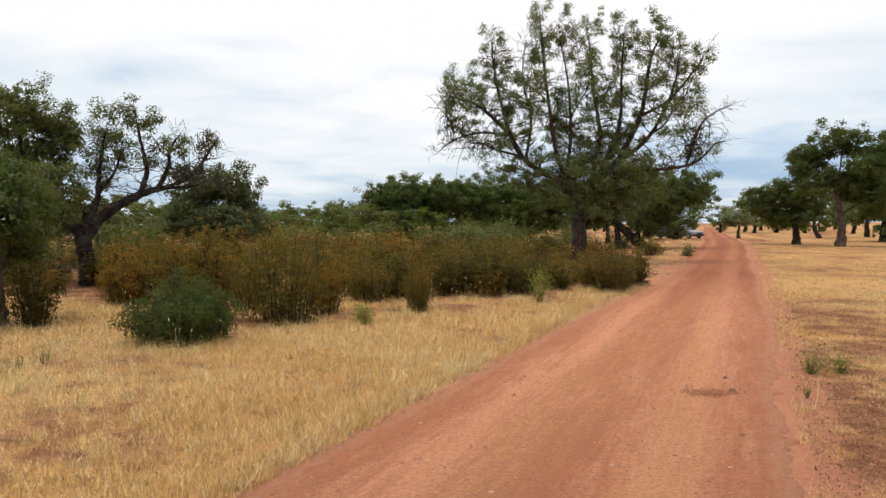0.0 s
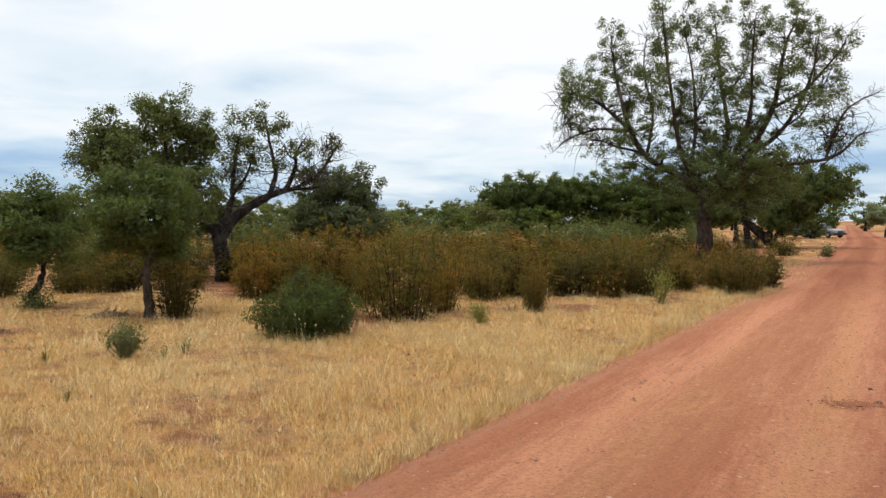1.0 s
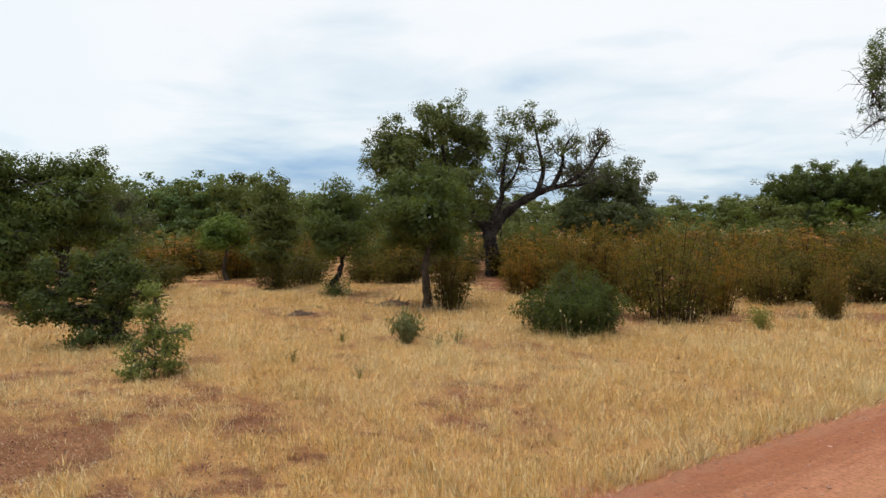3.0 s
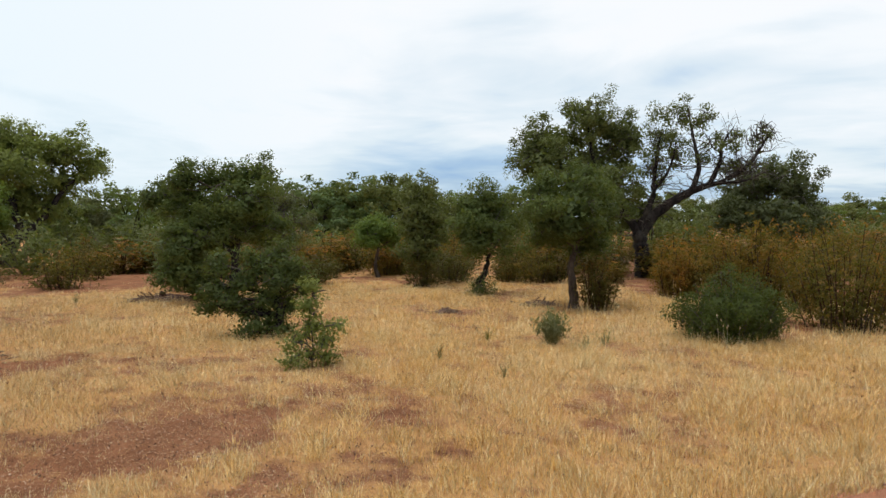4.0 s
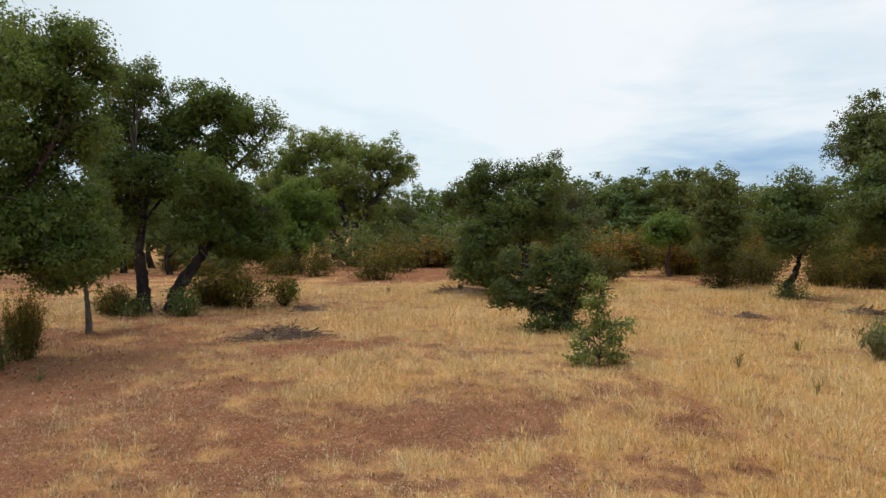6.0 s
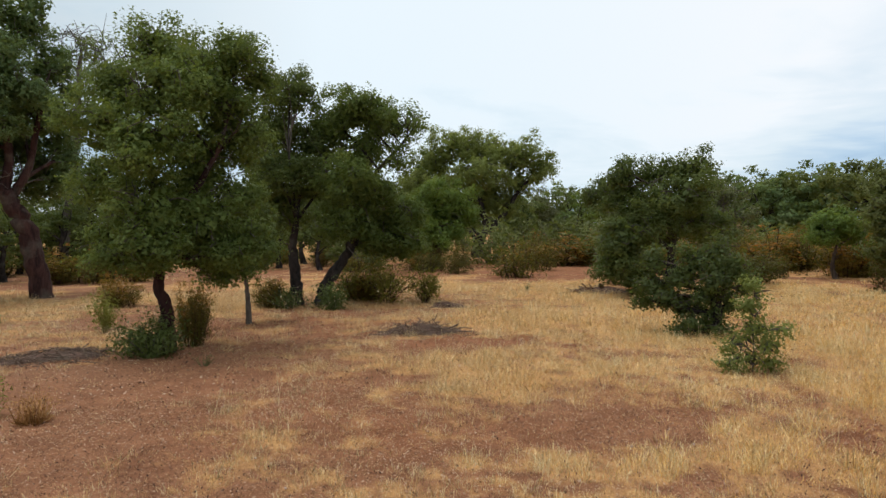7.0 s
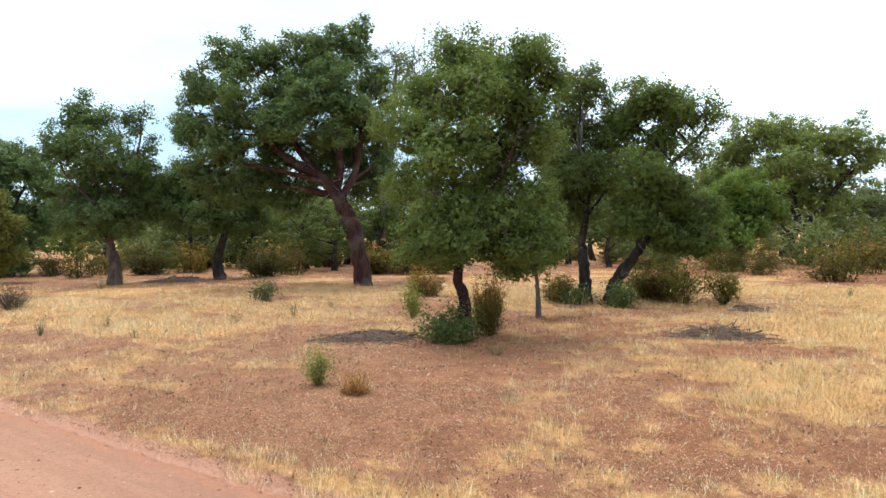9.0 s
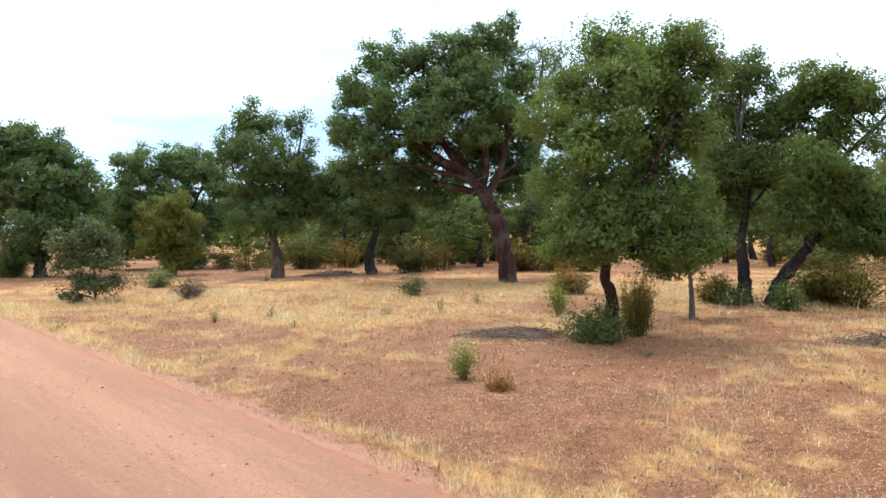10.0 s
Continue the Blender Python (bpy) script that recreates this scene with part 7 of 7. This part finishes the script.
def car(x, y, turn, paint, label):
    """A parked car: body, glasshouse, wheels, lamps. Its own x runs across, y to the rear, z up."""
    ob = thing("car", x, y, label, "car", "parked cars", 0.0, turn)

    def loft(sections):
        """A closed hull through cross-sections (y, half width, z low, z high)."""
        bm = bmesh.new()
        rings = []
        for yy, hw, z0, z1 in sections:
            e = min(0.12, (z1 - z0) * 0.35)
            prof = [(-hw + e, z0), (hw - e, z0), (hw, z0 + e), (hw, z1 - e), (hw - e * 1.3, z1), (-hw + e * 1.3, z1), (-hw, z1 - e), (-hw, z0 + e)]
            rings.append([bm.verts.new((px, yy, pz)) for px, pz in prof])
        for a, b in zip(rings, rings[1:]):
            for i in range(8):
                bm.faces.new((a[i], a[(i + 1) % 8], b[(i + 1) % 8], b[i]))
        bm.faces.new(rings[0])
        bm.faces.new(rings[-1][::-1])
        bmesh.ops.recalc_face_normals(bm, faces=bm.faces)
        return bm

    body = part("body", loft([(-2.05, 0.70, 0.38, 0.62), (-1.95, 0.80, 0.24, 0.76), (-1.0, 0.87, 0.20, 0.92), (0.2, 0.88, 0.20, 0.96), (1.5, 0.87, 0.20, 0.96), (2.0, 0.80, 0.26, 0.92), (2.1, 0.70, 0.40, 0.80)]), paint, ob)
    part("glasshouse", loft([(-0.85, 0.72, 0.93, 0.98), (-0.15, 0.68, 0.94, 1.42), (0.9, 0.68, 0.94, 1.44), (1.75, 0.72, 0.94, 1.0)]), CAR_GLASS, ob, "dark window glass")
    part("roof", loft([(-0.22, 0.60, 1.40, 1.445), (0.2, 0.64, 1.42, 1.475), (0.85, 0.62, 1.42, 1.47), (1.05, 0.58, 1.39, 1.43)]), paint, ob)
    part("bumper", loft([(-2.13, 0.74, 0.30, 0.48), (-1.97, 0.83, 0.28, 0.50)]), CAR_BLACK, ob)
    part("grille", loft([(-2.085, 0.34, 0.52, 0.64), (-2.0, 0.36, 0.52, 0.66)]), CAR_BLACK, ob)
    for side in (-1, 1):
        lamp = bmesh.new()
        bmesh.ops.create_uvsphere(lamp, u_segments=12, v_segments=8, radius=0.12)
        bmesh.ops.transform(lamp, matrix=Matrix.Translation((side * 0.62, -1.97, 0.63)) @ Matrix.Diagonal((1.3, 0.6, 0.75, 1)), verts=lamp.verts)
        part("headlight", lamp, CAR_LAMP, ob, "clear headlight")
        mirror = bmesh.new()
        bmesh.ops.create_cube(mirror, size=0.16)
        bmesh.ops.bevel(mirror, geom=mirror.edges[:], offset=0.03, segments=2, affect="EDGES")
        bmesh.ops.transform(mirror, matrix=Matrix.Translation((side * 0.95, -0.62, 0.98)), verts=mirror.verts)
        part("mirror", mirror, CAR_BLACK, ob)
        for yy in (-1.3, 1.35):
            tyre = bmesh.new()
            bmesh.ops.create_cone(tyre, cap_ends=True, segments=24, radius1=0.31, radius2=0.31, depth=0.2)
            bmesh.ops.bevel(tyre, geom=[e for e in tyre.edges if abs(e.verts[0].co.z - e.verts[1].co.z) < 1e-5], offset=0.03, segments=2, affect="EDGES")
            bmesh.ops.transform(tyre, matrix=Matrix.Translation((side * 0.80, yy, 0.31)) @ Matrix.Rotation(radians(90), 4, "Y"), verts=tyre.verts)
            wheel = part("wheel", tyre, CAR_BLACK, ob, "black rubber tyre")
            rim = bmesh.new()
            bmesh.ops.create_cone(rim, cap_ends=True, segments=20, radius1=0.19, radius2=0.17, depth=0.03)
            bmesh.ops.transform(rim, matrix=Matrix.Translation((side * 0.905, yy, 0.31)) @ Matrix.Rotation(radians(90 * side), 4, "Y"), verts=rim.verts)
            part("rim", rim, CAR_LAMP, wheel, "silver wheel rim")
    return ob


CAR_GLASS = plain("car_glass", (0.03, 0.04, 0.05), 0.08, 0.0, 0.05)
CAR_BLACK = plain("car_black_plastic", (0.02, 0.02, 0.022), 0.6)
CAR_LAMP = plain("car_bright_trim", (0.55, 0.57, 0.6), 0.25, 0.6)
SILVER = plain("silver_paint", (0.26, 0.28, 0.31), 0.3, 0.5, 0.08)
BLUE_GREY = plain("blue_grey_paint", (0.05, 0.07, 0.11), 0.3, 0.4, 0.08)
car(*(33.4, 76.2), 24, SILVER, "silver car parked under the oaks by the road")
car(*(31.6, 77.6), 24, BLUE_GREY, "blue-grey car parked under the oaks by the road")
